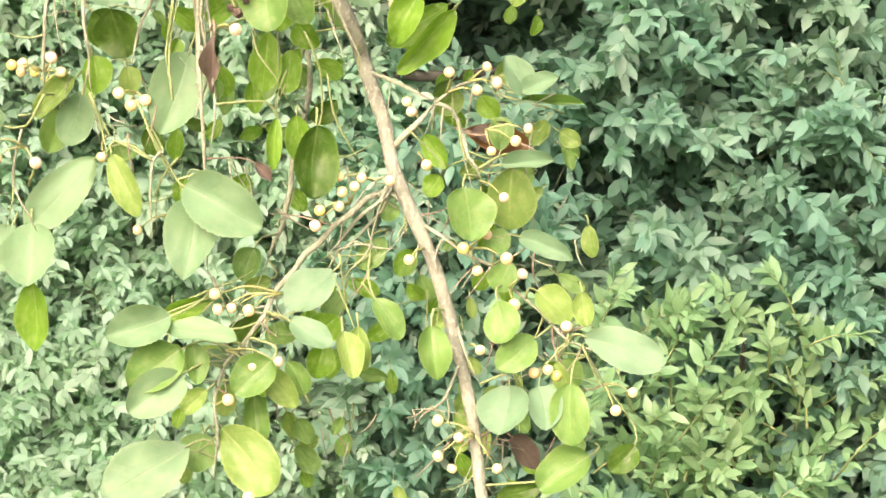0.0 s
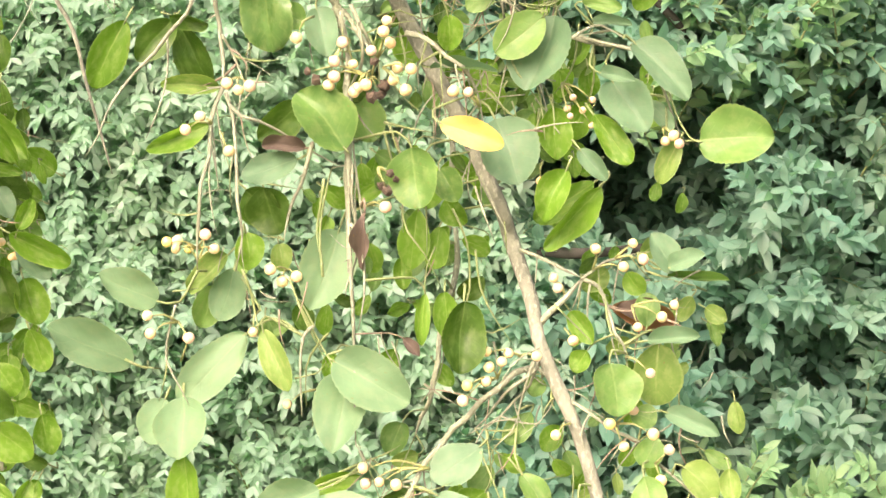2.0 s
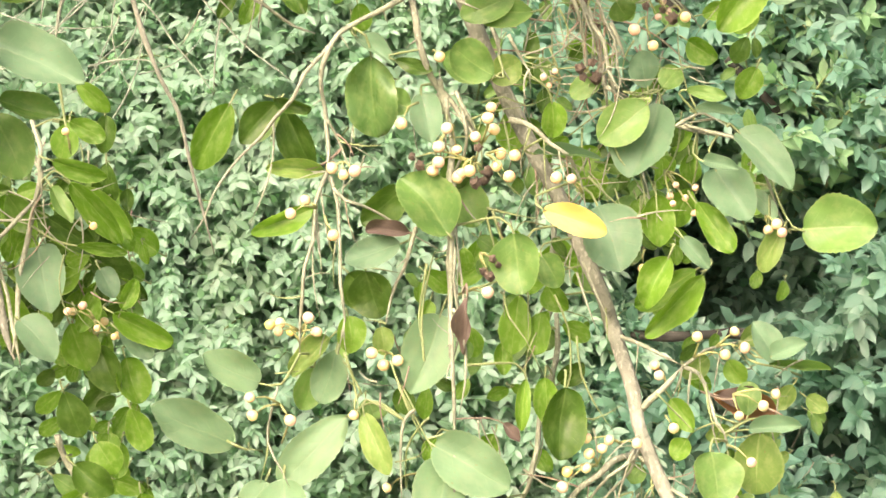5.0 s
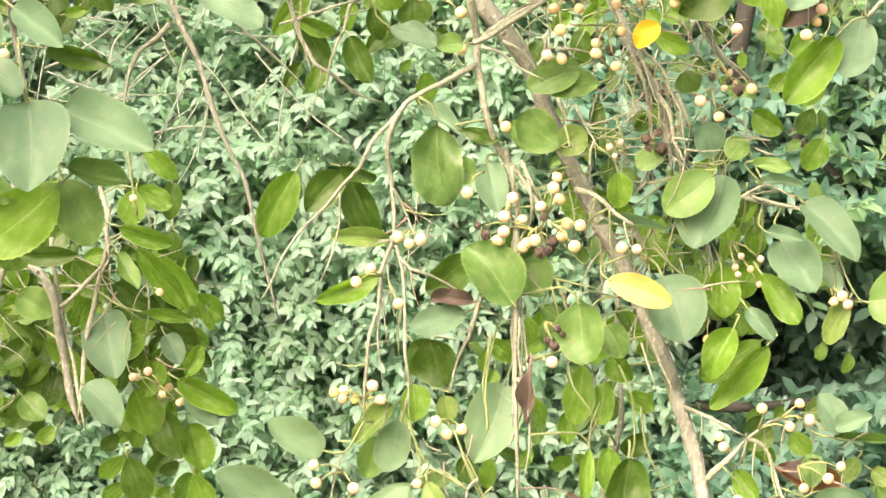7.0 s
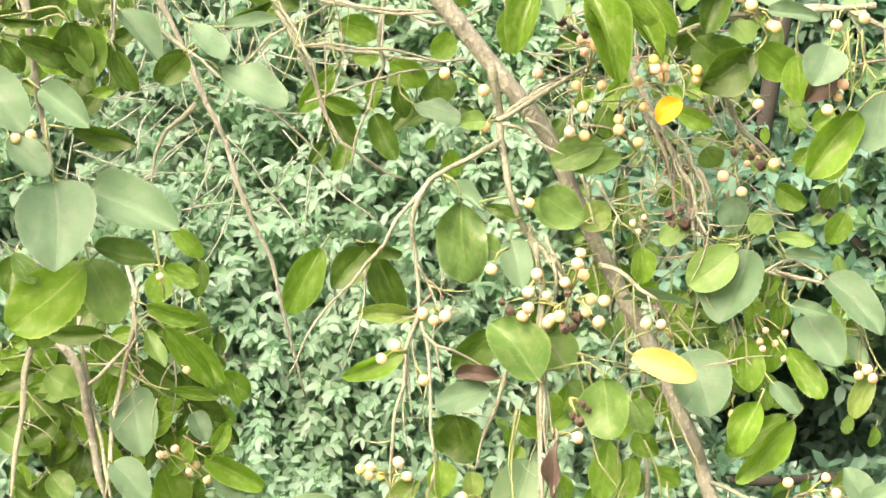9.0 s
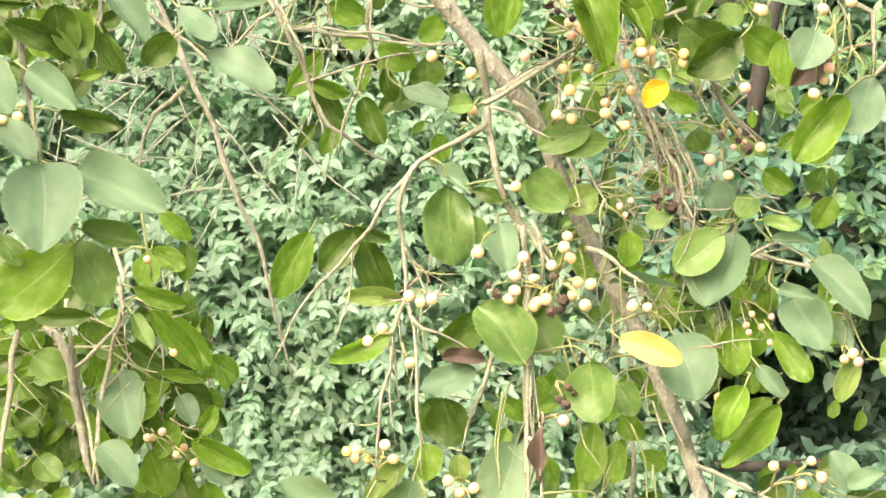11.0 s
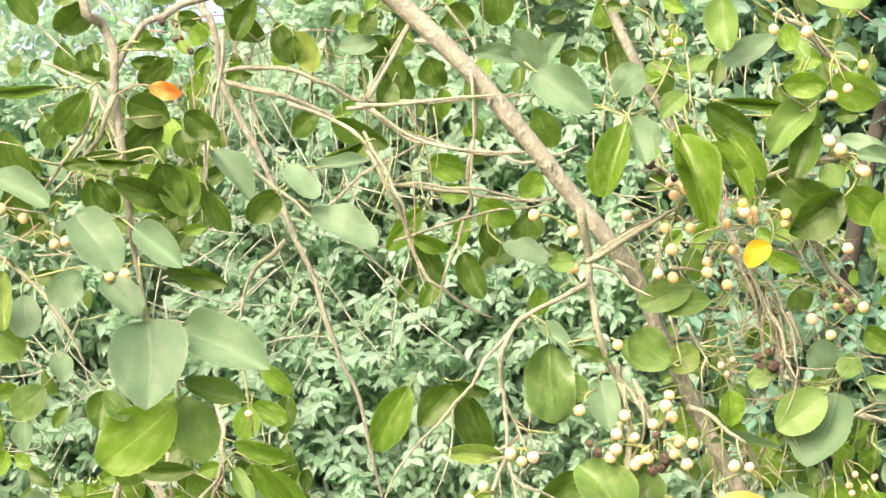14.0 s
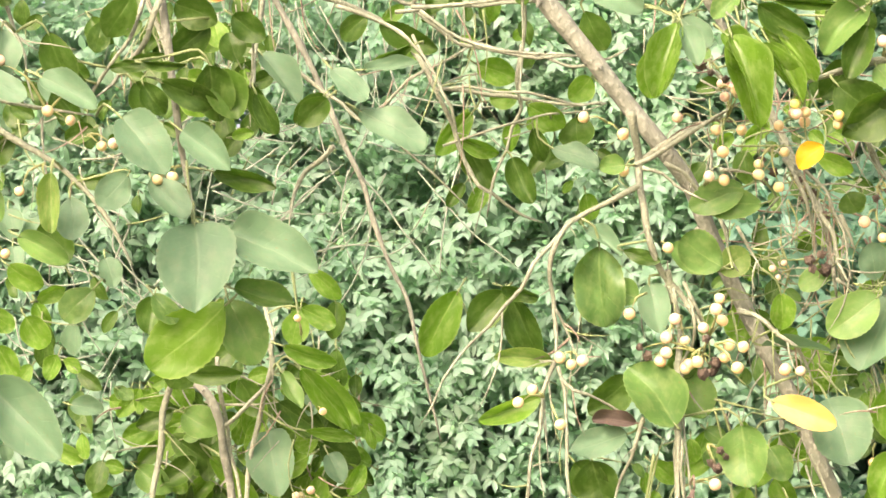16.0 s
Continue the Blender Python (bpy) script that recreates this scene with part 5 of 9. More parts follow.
leaf(fruiting_branch, "l", (0.0945, 1.9655, 1.308), (0.0982, 1.9646, 1.2688), 0.0203, (-0.35, -0.97, 0.38))
leaf(fruiting_branch, "m", (0.0207, 1.9624, 1.2799), (-0.0103, 1.9578, 1.2497), 0.0358, (0.08, -0.99, 0.54))
leaf(fruiting_branch, "l", (0.0138, 1.9855, 1.2663), (0.0428, 1.9735, 1.2383), 0.0244, (-0.31, -0.98, 0.45))
leaf(fruiting_branch, "m", (0.0049, 1.9866, 1.2464), (0.0094, 1.9804, 1.2008), 0.0225, (0.05, -0.98, 0.5))
leaf(fruiting_branch, "s", (0.0748, 1.9828, 1.3549), (0.0337, 1.972, 1.3238), 0.0384, (-0.12, -0.99, 0.55))
leaf(fruiting_branch, "d", (0.0113, 1.9916, 1.3149), (-0.0172, 1.9926, 1.2933), 0.0232, (0.37, -0.99, -0.2))
leaf(fruiting_branch, "m", (0.1099, 1.9838, 1.3298), (0.1309, 1.9741, 1.2945), 0.0235, (0.15, -1, 0.45))
leaf(fruiting_branch, "m", (0.1566, 1.9501, 1.3105), (0.1614, 1.9372, 1.2658), 0.0286, (0.03, -0.99, 0.52))
leaf(fruiting_branch, "m", (-0.0478, 1.9734, 1.2936), (-0.0449, 1.9627, 1.2591), 0.0214, (0.32, -0.98, 0.52))
leaf(fruiting_branch, "m", (-0.0388, 2.0014, 1.2093), (-0.0495, 1.9869, 1.1794), 0.0367, (-0.18, -0.98, 0.51))
leaf(fruiting_branch, "s", (0.2431, 1.9768, 1.5057), (0.2205, 1.9721, 1.5377), 0.0276, (0.17, -1.03, 0.37))
leaf(fruiting_branch, "s", (0.2363, 1.9732, 1.5087), (0.2649, 1.9575, 1.5228), 0.0193, (-0.18, -0.98, 0.51))
leaf(fruiting_branch, "m", (0.2362, 1.9845, 1.5005), (0.2898, 1.9821, 1.4965), 0.0087, (-0.36, -0.96, 0.38))
leaf(fruiting_branch, "m", (0.2196, 1.9933, 1.4561), (0.2179, 1.9974, 1.4862), 0.0227, (0.01, -1.01, 0.39))
leaf(fruiting_branch, "B", (0.1909, 2.0200, 1.4730), (0.2490, 2.0200, 1.4594), 0.0260, (-0.2, -0.98, 0.1))
leaf(fruiting_branch, "b", (0.1934, 2.0088, 1.4729), (0.2406, 2.0093, 1.4658), 0.0200, (-0.42, -0.96, 0.25))
leaf(fruiting_branch, "s", (0.2195, 1.9828, 1.4451), (0.2637, 1.9669, 1.4499), 0.0169, (-0.22, -0.98, 0.4))
leaf(fruiting_branch, "m", (0.1844, 1.9611, 1.427), (0.1875, 1.9515, 1.3819), 0.0450, (0.29, -1.03, 0.25))
leaf(fruiting_branch, "l", (0.2312, 2.0002, 1.4407), (0.2277, 2.0024, 1.3861), 0.0469, (0.25, -1.03, 0.18))
leaf(fruiting_branch, "s", (0.234, 1.9779, 1.3837), (0.279, 1.9603, 1.3666), 0.0198, (-0.38, -0.95, 0.41))
leaf(fruiting_branch, "l", (0.2493, 1.9723, 1.3365), (0.2795, 1.9683, 1.3106), 0.0304, (0.22, -1.03, 0.22))
leaf(fruiting_branch, "l", (0.2841, 1.9386, 1.339), (0.2885, 1.9344, 1.3105), 0.0186, (-0.25, -0.96, 0.36))
leaf(fruiting_branch, "s", (0.2856, 1.9409, 1.3018), (0.3527, 1.9162, 1.2825), 0.0370, (-0.25, -0.96, 0.42))
leaf(fruiting_branch, "m", (0.2125, 1.9477, 1.3308), (0.2205, 1.9302, 1.2973), 0.0327, (-0.34, -0.96, 0.3))
leaf(fruiting_branch, "m", (0.2451, 1.9435, 1.2998), (0.2098, 1.9292, 1.2782), 0.0305, (0, -0.99, 0.4))
leaf(fruiting_branch, "s", (0.2242, 1.9547, 1.2571), (0.2166, 1.9364, 1.2163), 0.0461, (-0.44, -0.94, 0.64))
leaf(fruiting_branch, "s", (0.2483, 1.9434, 1.2578), (0.2524, 1.9276, 1.2224), 0.0310, (0.07, -1, 0.47))
leaf(fruiting_branch, "m", (0.274, 1.9321, 1.2623), (0.2736, 1.9259, 1.2088), 0.0356, (-0.3, -0.95, 0.39))
leaf(fruiting_branch, "b", (0.2287, 1.9812, 1.2074), (0.2529, 1.9746, 1.1803), 0.0220, (0.08, -1, 0.21))
leaf(fruiting_branch, "d", (0.3309, 1.9374, 1.2066), (0.3112, 1.9386, 1.182), 0.0245, (-0.43, -0.92, -0.23))
leaf(fruiting_branch, "m", (0.2929, 1.9452, 1.1958), (0.2509, 1.9449, 1.1648), 0.0373, (-0.31, -0.94, 0.56))
leaf(fruiting_branch, "d", (0.2548, 1.9526, 1.169), (0.2136, 1.9629, 1.1524), 0.0210, (-0.36, -0.94, -0.1))
leaf(fruiting_branch, "m", (0.2264, 1.98, 1.3613), (0.2136, 1.9691, 1.3357), 0.0258, (0.15, -1.02, 0.27))
leaf(fruiting_branch, "l", (0.264, 1.9492, 1.2782), (0.2716, 1.9497, 1.2485), 0.0151, (-0.41, -0.94, 0.33))
leaf(fruiting_branch, "m", (0.1287, 2.0011, 1.4107), (0.1186, 1.998, 1.3962), 0.0202, (-0.17, -0.99, 0.27))
leaf(fruiting_branch, "g", (0.1534, 2.0019, 1.4695), (0.1724, 1.9937, 1.4406), 0.0203, (-0.13, -0.99, -0.21))
leaf(fruiting_branch, "g", (0.2048, 2.0263, 1.5026), (0.2196, 2.0233, 1.4829), 0.0206, (-0.35, -0.97, -0.07))
leaf(fruiting_branch, "g", (0.1682, 2.0024, 1.435), (0.1586, 2.0057, 1.415), 0.0206, (-0.45, -0.96, -0.03))
leaf(fruiting_branch, "m", (0.2714, 1.9877, 1.2719), (0.2852, 1.9784, 1.2483), 0.0298, (-0.25, -0.96, 0.43))
leaf(fruiting_branch, "m", (0.0057, 2.0259, 1.3693), (-0.0043, 2.0147, 1.3408), 0.0251, (-0.03, -0.99, 0.49))
leaf(fruiting_branch, "g", (0.0788, 1.9921, 1.3132), (0.0591, 1.9921, 1.2935), 0.0312, (0, -0.99, -0.23))
leaf(fruiting_branch, "m", (0.1191, 2.0076, 1.3804), (0.099, 2.0009, 1.3515), 0.0241, (-0.31, -0.98, 0.3))
leaf(fruiting_branch, "m", (0.2055, 1.978, 1.3829), (0.2243, 1.9695, 1.3738), 0.0232, (-0.17, -0.98, 0.45))
leaf(fruiting_branch, "m", (0.0489, 1.9847, 1.2452), (0.0344, 1.9896, 1.2743), 0.0200, (0.06, -0.99, 0.27))
cluster(fruiting_branch, (-0.0363, 2.0093, 1.5575), (-0.0079, 1.9932, 1.5611, 0.0050, "c"))
cluster(fruiting_branch, (-0.1724, 2.0148, 1.5138), (-0.1907, 2.0092, 1.5320, 0.0053, "c"), (-0.1808, 2.0138, 1.5246, 0.0045, "n"), (-0.1576, 1.9968, 1.5251, 0.0045, "p"), (-0.1666, 2.0084, 1.5373, 0.0043, "c"))
cluster(fruiting_branch, (-0.1876, 2.0062, 1.4268), (-0.1793, 1.9849, 1.4488, 0.0048, "c"))
cluster(fruiting_branch, (-0.1194, 2.0059, 1.4704), (-0.1234, 1.9904, 1.4530, 0.0045, "c"))
cluster(fruiting_branch, (-0.0949, 2.0081, 1.5067), (-0.1082, 1.9909, 1.5074, 0.0053, "c"), (-0.0983, 1.9992, 1.4964, 0.0054, "c"), (-0.0851, 1.9868, 1.5013, 0.0052, "c"))
cluster(fruiting_branch, (-0.0666, 1.9943, 1.4027), (-0.0938, 1.9869, 1.3905, 0.0044, "c"))
cluster(fruiting_branch, (0.0887, 1.9835, 1.4125), (0.0582, 1.9698, 1.3946, 0.0054, "p"), (0.0620, 1.9609, 1.4085, 0.0049, "n"), (0.0786, 1.9724, 1.4111, 0.0047, "c"), (0.0811, 1.9713, 1.4234, 0.0050, "c"), (0.0919, 1.9632, 1.4288, 0.0045, "c"))
cluster(fruiting_branch, (0.1083, 1.9841, 1.4319), (0.0787, 1.9704, 1.4370, 0.0047, "c"), (0.0982, 1.9753, 1.4351, 0.0045, "c"), (0.1220, 1.9676, 1.4331, 0.0047, "c"))
cluster(fruiting_branch, (-0.019, 1.9776, 1.2867), (0.0038, 1.9646, 1.2748, 0.0051, "c"), (0.0260, 1.9519, 1.2805, 0.0044, "p"))
cluster(fruiting_branch, (-0.029, 1.973, 1.2384), (-0.0171, 1.9587, 1.2467, 0.0053, "c"))
cluster(fruiting_branch, (0.1475, 1.9871, 1.4851), (0.1412, 1.9807, 1.4912, 0.0046, "p"), (0.1374, 1.9810, 1.5000, 0.0044, "c"))
cluster(fruiting_branch, (0.1719, 1.9877, 1.5068), (0.1731, 1.9718, 1.5253, 0.0048, "c"), (0.1971, 1.9692, 1.5100, 0.0047, "c"))
cluster(fruiting_branch, (0.1914, 1.9872, 1.5165), (0.2068, 1.9852, 1.5297, 0.0044, "c"), (0.2153, 1.9816, 1.5157, 0.0052, "p"))
cluster(fruiting_branch, (0.1473, 1.9839, 1.4561), (0.1540, 1.9752, 1.4459, 0.0048, "c"))
cluster(fruiting_branch, (0.2004, 1.9771, 1.4319), (0.2184, 1.9517, 1.4194, 0.0044, "p"))
cluster(fruiting_branch, (0.2056, 1.9816, 1.4754), (0.2304, 1.9711, 1.4663, 0.0050, "c"), (0.2413, 1.9728, 1.4768, 0.0044, "c"), (0.2084, 1.9600, 1.4584, 0.0043, "c"))
cluster(fruiting_branch, (0.1903, 1.9714, 1.3739), (0.1832, 1.9461, 1.3768, 0.0052, "n"), (0.1972, 1.9662, 1.3549, 0.0048, "c"), (0.2203, 1.9455, 1.3678, 0.0054, "c"), (0.2052, 1.9646, 1.3867, 0.0048, "p"))
cluster(fruiting_branch, (0.224, 1.965, 1.3401), (0.2355, 1.9592, 1.3529, 0.0049, "p"), (0.2266, 1.9435, 1.3283, 0.0053, "c"))
cluster(fruiting_branch, (0.2721, 1.9559, 1.2918), (0.2732, 1.9539, 1.3078, 0.0052, "p"))
cluster(fruiting_branch, (0.1896, 1.9622, 1.2917), (0.1977, 1.9434, 1.2897, 0.0045, "c"))
cluster(fruiting_branch, (0.1515, 1.9743, 1.3739), (0.1373, 1.9499, 1.3670, 0.0046, "c"))
cluster(fruiting_branch, (0.3058, 1.9496, 1.258), (0.3123, 1.9271, 1.2388, 0.0050, "c"), (0.3262, 1.9238, 1.2548, 0.0044, "c"))
cluster(fruiting_branch, (0.1939, 1.9533, 1.2144), (0.1621, 1.9526, 1.2273, 0.0053, "c"), (0.1737, 1.9443, 1.1869, 0.0044, "c"), (0.1619, 1.9489, 1.1970, 0.0049, "c"), (0.1792, 1.9406, 1.2146, 0.0045, "p"), (0.2111, 1.9296, 1.1894, 0.0046, "c"))
cluster(fruiting_branch, (-0.0103, 1.9618, 1.1514), (-0.0004, 1.9488, 1.1640, 0.0050, "c"))
cluster(fruiting_branch, (0.0299, 1.9793, 1.3351), (-0.0258, 1.9729, 1.3228, 0.0051, "p"), (-0.0137, 1.9720, 1.3243, 0.0046, "c"), (0.0008, 1.9668, 1.3224, 0.0054, "c"), (-0.0279, 1.9657, 1.3374, 0.0052, "c"))
cluster(fruiting_branch, (0.2525, 1.9553, 1.2724), (0.2446, 1.9497, 1.2685, 0.0050, "c"), (0.2560, 1.9435, 1.2719, 0.0047, "c"), (0.2642, 1.9502, 1.2657, 0.0050, "n"))
scatter_leaves(fruiting_branch, 15, 26, -0.022, 0.237, 1.714, 1.937, 2.08, 0.025, "gdmg")
strands(fruiting_branch, 16, 22, -0.022, 0.195, 1.744, 1.927, 2.08, 0.046, True)
strands(fruiting_branch, 17, 14, -0.057, 0.145, 1.569, 1.741, 2.08, 0.046, True)
scatter_leaves(fruiting_branch, 18, 14, 0.072, 0.228, 1.580, 1.712, 2.08, 0.025, "gmd")
scatter_leaves(fruiting_branch, 19, 10, -0.082, 0.022, 1.516, 1.648, 2.08, 0.025, "gm")
strands(fruiting_branch, 20, 14, -0.157, -0.009, 1.497, 1.783, 2.06, 0.046, True)
scatter_leaves(fruiting_branch, 21, 8, -0.152, -0.029, 1.405, 1.579, 2.06, 0.023, "gdm")
scatter_leaves(fruiting_branch, 22, 22, -0.102, 0.141, 1.150, 1.343, 2.06, 0.025, "mgls")
scatter_leaves(fruiting_branch, 23, 20, 0.144, 0.304, 1.170, 1.485, 2.06, 0.023, "mgl")
strands(fruiting_branch, 24, 16, -0.071, 0.131, 1.180, 1.358, 2.06, 0.036, True)
strands(fruiting_branch, 25, 16, 0.143, 0.315, 1.180, 1.419, 2.06, 0.036, True)
strands(fruiting_branch, 28, 36, -0.026, 0.188, 1.734, 1.924, 2.00, 0.045, False)
strands(fruiting_branch, 29, 15, -0.070, 0.090, 1.639, 1.736, 2.00, 0.035, False)
strands(fruiting_branch, 30, 8, 0.040, 0.144, 1.620, 1.668, 2.00, 0.039, False)
cluster(fruiting_branch, (0.0532, 1.9817, 1.8304), (0.0599, 1.9591, 1.8229, 0.0038, "w"), (0.0728, 1.9766, 1.8140, 0.0044, "w"), (0.0823, 1.9679, 1.7945, 0.0046, "w"), (0.0654, 1.9749, 1.8099, 0.0045, "w"))
cluster(fruiting_branch, (0.0236, 1.9795, 1.8374), (0.0282, 1.9636, 1.8405, 0.0046, "w"), (0.0381, 1.9659, 1.8309, 0.0043, "w"), (0.0309, 1.9707, 1.8241, 0.0039, "w"))
strands(fruiting_branch, 31, 9, -0.176, -0.107, 1.471, 1.698, 1.99, 0.032, False)
strands(fruiting_branch, 32, 7, -0.107, -0.009, 1.441, 1.550, 1.99, 0.032, False)
strands(fruiting_branch, 33, 14, 0.061, 0.139, 1.330, 1.439, 2.00, 0.039, False)
strands(fruiting_branch, 34, 14, -0.049, 0.059, 1.232, 1.350, 2.00, 0.032, False)
strands(fruiting_branch, 35, 15, 0.150, 0.268, 1.350, 1.508, 2.00, 0.032, False)
strands(fruiting_branch, 36, 14, 0.149, 0.326, 1.192, 1.360, 2.00, 0.035, False)
strands(fruiting_branch, 37, 6, 0.138, 0.227, 1.168, 1.242, 2.00, 0.039, False)
leaf(fruiting_branch, "b", (-0.0255, 1.9444, 1.5606), (-0.0276, 1.9532, 1.5075), 0.0137, (-0.37, -1, 0.28))
cluster(fruiting_branch, (0.145, 1.9873, 1.6684), (0.1539, 1.9762, 1.6559, 0.0030, "p"), (0.1492, 1.9782, 1.6462, 0.0033, "p"), (0.1506, 1.9650, 1.6396, 0.0029, "p"), (0.1709, 1.9772, 1.6537, 0.0032, "p"), (0.1705, 1.9827, 1.6318, 0.0031, "p"), (0.1628, 1.9841, 1.6450, 0.0032, "p"))
cluster(fruiting_branch, (0.0536, 1.9769, 1.7458), (0.0437, 1.9717, 1.7405, 0.0028, "p"), (0.0485, 1.9685, 1.7526, 0.0028, "p"), (0.0387, 1.9684, 1.7476, 0.0033, "p"))
cluster(fruiting_branch, (0.1266, 1.9769, 1.8203), (0.1399, 1.9576, 1.8124, 0.0033, "p"), (0.1459, 1.9734, 1.8052, 0.0029, "p"), (0.1370, 1.9706, 1.8000, 0.0032, "p"))
stem(fruiting_branch, "stalk", 0.0020, 0.0012, (-0.0939, 1.9596, 1.8173), (-0.1015, 1.9658, 1.812), (-0.0946, 1.9769, 1.8082), (-0.0841, 1.9839, 1.814))
stem(fruiting_branch, "stalk", 0.0020, 0.0015, (-0.068, 1.9832, 1.8474), (-0.0851, 1.9779, 1.8417), (-0.0944, 1.9682, 1.8232), (-0.0792, 1.9617, 1.8117))
stem(fruiting_branch, "stalk", 0.0020, 0.0012, (0.0435, 1.9731, 1.775), (0.0538, 1.9849, 1.7464), (0.0493, 1.9953, 1.7273), (0.0619, 1.9992, 1.7127))
stem(fruiting_branch, "stalk", 0.0016, 0.0012, (-0.0149, 1.9757, 1.7255), (0.0047, 1.9709, 1.7303), (0.0244, 1.9759, 1.7234), (0.0441, 1.9865, 1.7316))
stem(fruiting_branch, "stalk", 0.0020, 0.0012, (0.1035, 1.9934, 1.7325), (0.1238, 2.0029, 1.7134), (0.1387, 2.0036, 1.6887))
stem(fruiting_branch, "stalk", 0.0016, 0.0012, (0.0794, 1.9996, 1.6682), (0.0939, 1.9917, 1.6484), (0.1011, 1.9853, 1.6189))
stem(fruiting_branch, "stalk", 0.0020, 0.0015, (0.0049, 1.9948, 1.712), (0.01, 1.9883, 1.6869), (0.0051, 1.9786, 1.6742))
stem(fruiting_branch, "stalk", 0.0020, 0.0011, (0.0504, 1.9915, 1.7611), (0.0308, 1.9909, 1.7571), (0.0111, 1.9824, 1.7652))
stem(fruiting_branch, "stalk", 0.0020, 0.0011, (0.1084, 1.9734, 1.7012), (0.1008, 1.9684, 1.6864), (0.1132, 1.9725, 1.6671), (0.1284, 1.9825, 1.6479))
stem(fruiting_branch, "stalk", 0.0020, 0.0015, (0.1287, 1.987, 1.6676), (0.1368, 1.9767, 1.6478), (0.1373, 1.9691, 1.6233))
stem(fruiting_branch, "stalk", 0.0020, 0.0011, (0.1717, 1.9737, 1.7207), (0.1628, 1.9841, 1.7409), (0.156, 1.9916, 1.7758), (0.156, 1.9907, 1.7954))
stem(fruiting_branch, "stalk", 0.0016, 0.0011, (0.1017, 1.9855, 1.6529), (0.1085, 1.9751, 1.6282))
stem(fruiting_branch, "stalk", 0.0020, 0.0011, (0.0062, 1.9772, 1.56), (0.011, 1.9693, 1.5407), (0.0256, 1.9699, 1.5213), (0.0403, 1.9784, 1.4917))
stem(fruiting_branch, "stalk", 0.0020, 0.0015, (0.0499, 1.9712, 1.5601), (0.0624, 1.9807, 1.5306), (0.0651, 1.99, 1.491), (0.0603, 1.992, 1.4614), (0.0845, 1.9853, 1.4521), (0.1085, 1.9749, 1.4651))
stem(fruiting_branch, "stalk", 0.0016, 0.0011, (0.1381, 1.9808, 1.4769), (0.1633, 1.9901, 1.4518), (0.1733, 1.992, 1.4418))
stem(fruiting_branch, "stalk", 0.0020, 0.0011, (0.1831, 1.9918, 1.4811), (0.1873, 1.9847, 1.4522), (0.2058, 1.9743, 1.4383), (0.2246, 1.9685, 1.4436))
stem(fruiting_branch, "stalk", 0.0016, 0.0011, (-0.0862, 1.9714, 1.4143), (-0.0671, 1.981, 1.4182), (-0.0601, 1.9901, 1.4272))
stem(fruiting_branch, "stalk", 0.0020, 0.0011, (-0.0911, 1.9719, 1.5017), (-0.0764, 1.9685, 1.4631), (-0.0668, 1.9741, 1.4432), (-0.0574, 1.9844, 1.4228))
stem(fruiting_branch, "stalk", 0.0024, 0.0015, (-0.0569, 1.969, 1.4533), (-0.0669, 1.9762, 1.443), (-0.0771, 1.9866, 1.4226), (-0.0773, 1.9923, 1.3877))
scatter_leaves(fruiting_branch, 56, 20, -0.022, 0.249, 1.746, 1.930, 2.10, 0.026, "gdmd")
scatter_leaves(fruiting_branch, 57, 12, 0.057, 0.240, 1.590, 1.723, 2.10, 0.026, "gd")
strands(fruiting_branch, 58, 18, -0.022, 0.213, 1.746, 1.920, 2.10, 0.051, False)
scatter_leaves(fruiting_branch, 61, 18, -0.031, 0.142, 1.146, 1.340, 2.08, 0.025, "mgl")
scatter_leaves(fruiting_branch, 62, 14, 0.155, 0.317, 1.146, 1.392, 2.08, 0.025, "mgl")
scatter_leaves(fruiting_branch, 63, 10, -0.158, 0.062, 1.417, 1.566, 2.08, 0.024, "gm")
strands(fruiting_branch, 64, 26, 0.038, 0.108, 1.727, 1.848, 1.98, 0.051, False)
strands(fruiting_branch, 65, 18, -0.031, 0.028, 1.824, 1.926, 1.98, 0.045, False)
strands(fruiting_branch, 66, 14, 0.102, 0.186, 1.737, 1.854, 1.98, 0.045, False)
strands(fruiting_branch, 67, 14, -0.069, 0.010, 1.647, 1.725, 1.98, 0.038, False)
strands(fruiting_branch, 68, 12, 0.049, 0.138, 1.609, 1.677, 1.98, 0.038, False)
strands(fruiting_branch, 69, 14, 0.053, 0.107, 1.766, 1.829, 1.98, 0.054, True)
strands(fruiting_branch, 70, 8, -0.147, -0.117, 1.626, 1.709, 1.98, 0.038, False)
strands(fruiting_branch, 71, 8, -0.166, -0.122, 1.597, 1.665, 1.98, 0.054, True)
strands(fruiting_branch, 72, 15, 0.080, 0.157, 1.352, 1.445, 1.98, 0.045, False)
strands(fruiting_branch, 73, 12, -0.029, 0.049, 1.274, 1.357, 1.98, 0.038, False)
strands(fruiting_branch, 74, 14, 0.157, 0.225, 1.167, 1.274, 1.98, 0.045, False)
strands(fruiting_branch, 75, 18, 0.197, 0.303, 1.235, 1.382, 1.98, 0.045, False)
strands(fruiting_branch, 76, 10, 0.148, 0.274, 1.216, 1.352, 1.98, 0.044, True)
scatter_leaves(fruiting_branch, 101, 34, -0.000, 0.139, 1.657, 1.798, 2.10, 0.024, "dgmd")
scatter_leaves(fruiting_branch, 102, 26, 0.127, 0.271, 1.538, 1.702, 2.12, 0.026, "dgmg")
strands(fruiting_branch, 103, 26, 0.010, 0.132, 1.669, 1.798, 2.00, 0.055, True)
strands(fruiting_branch, 104, 24, 0.010, 0.158, 1.650, 1.781, 2.02, 0.050, False)
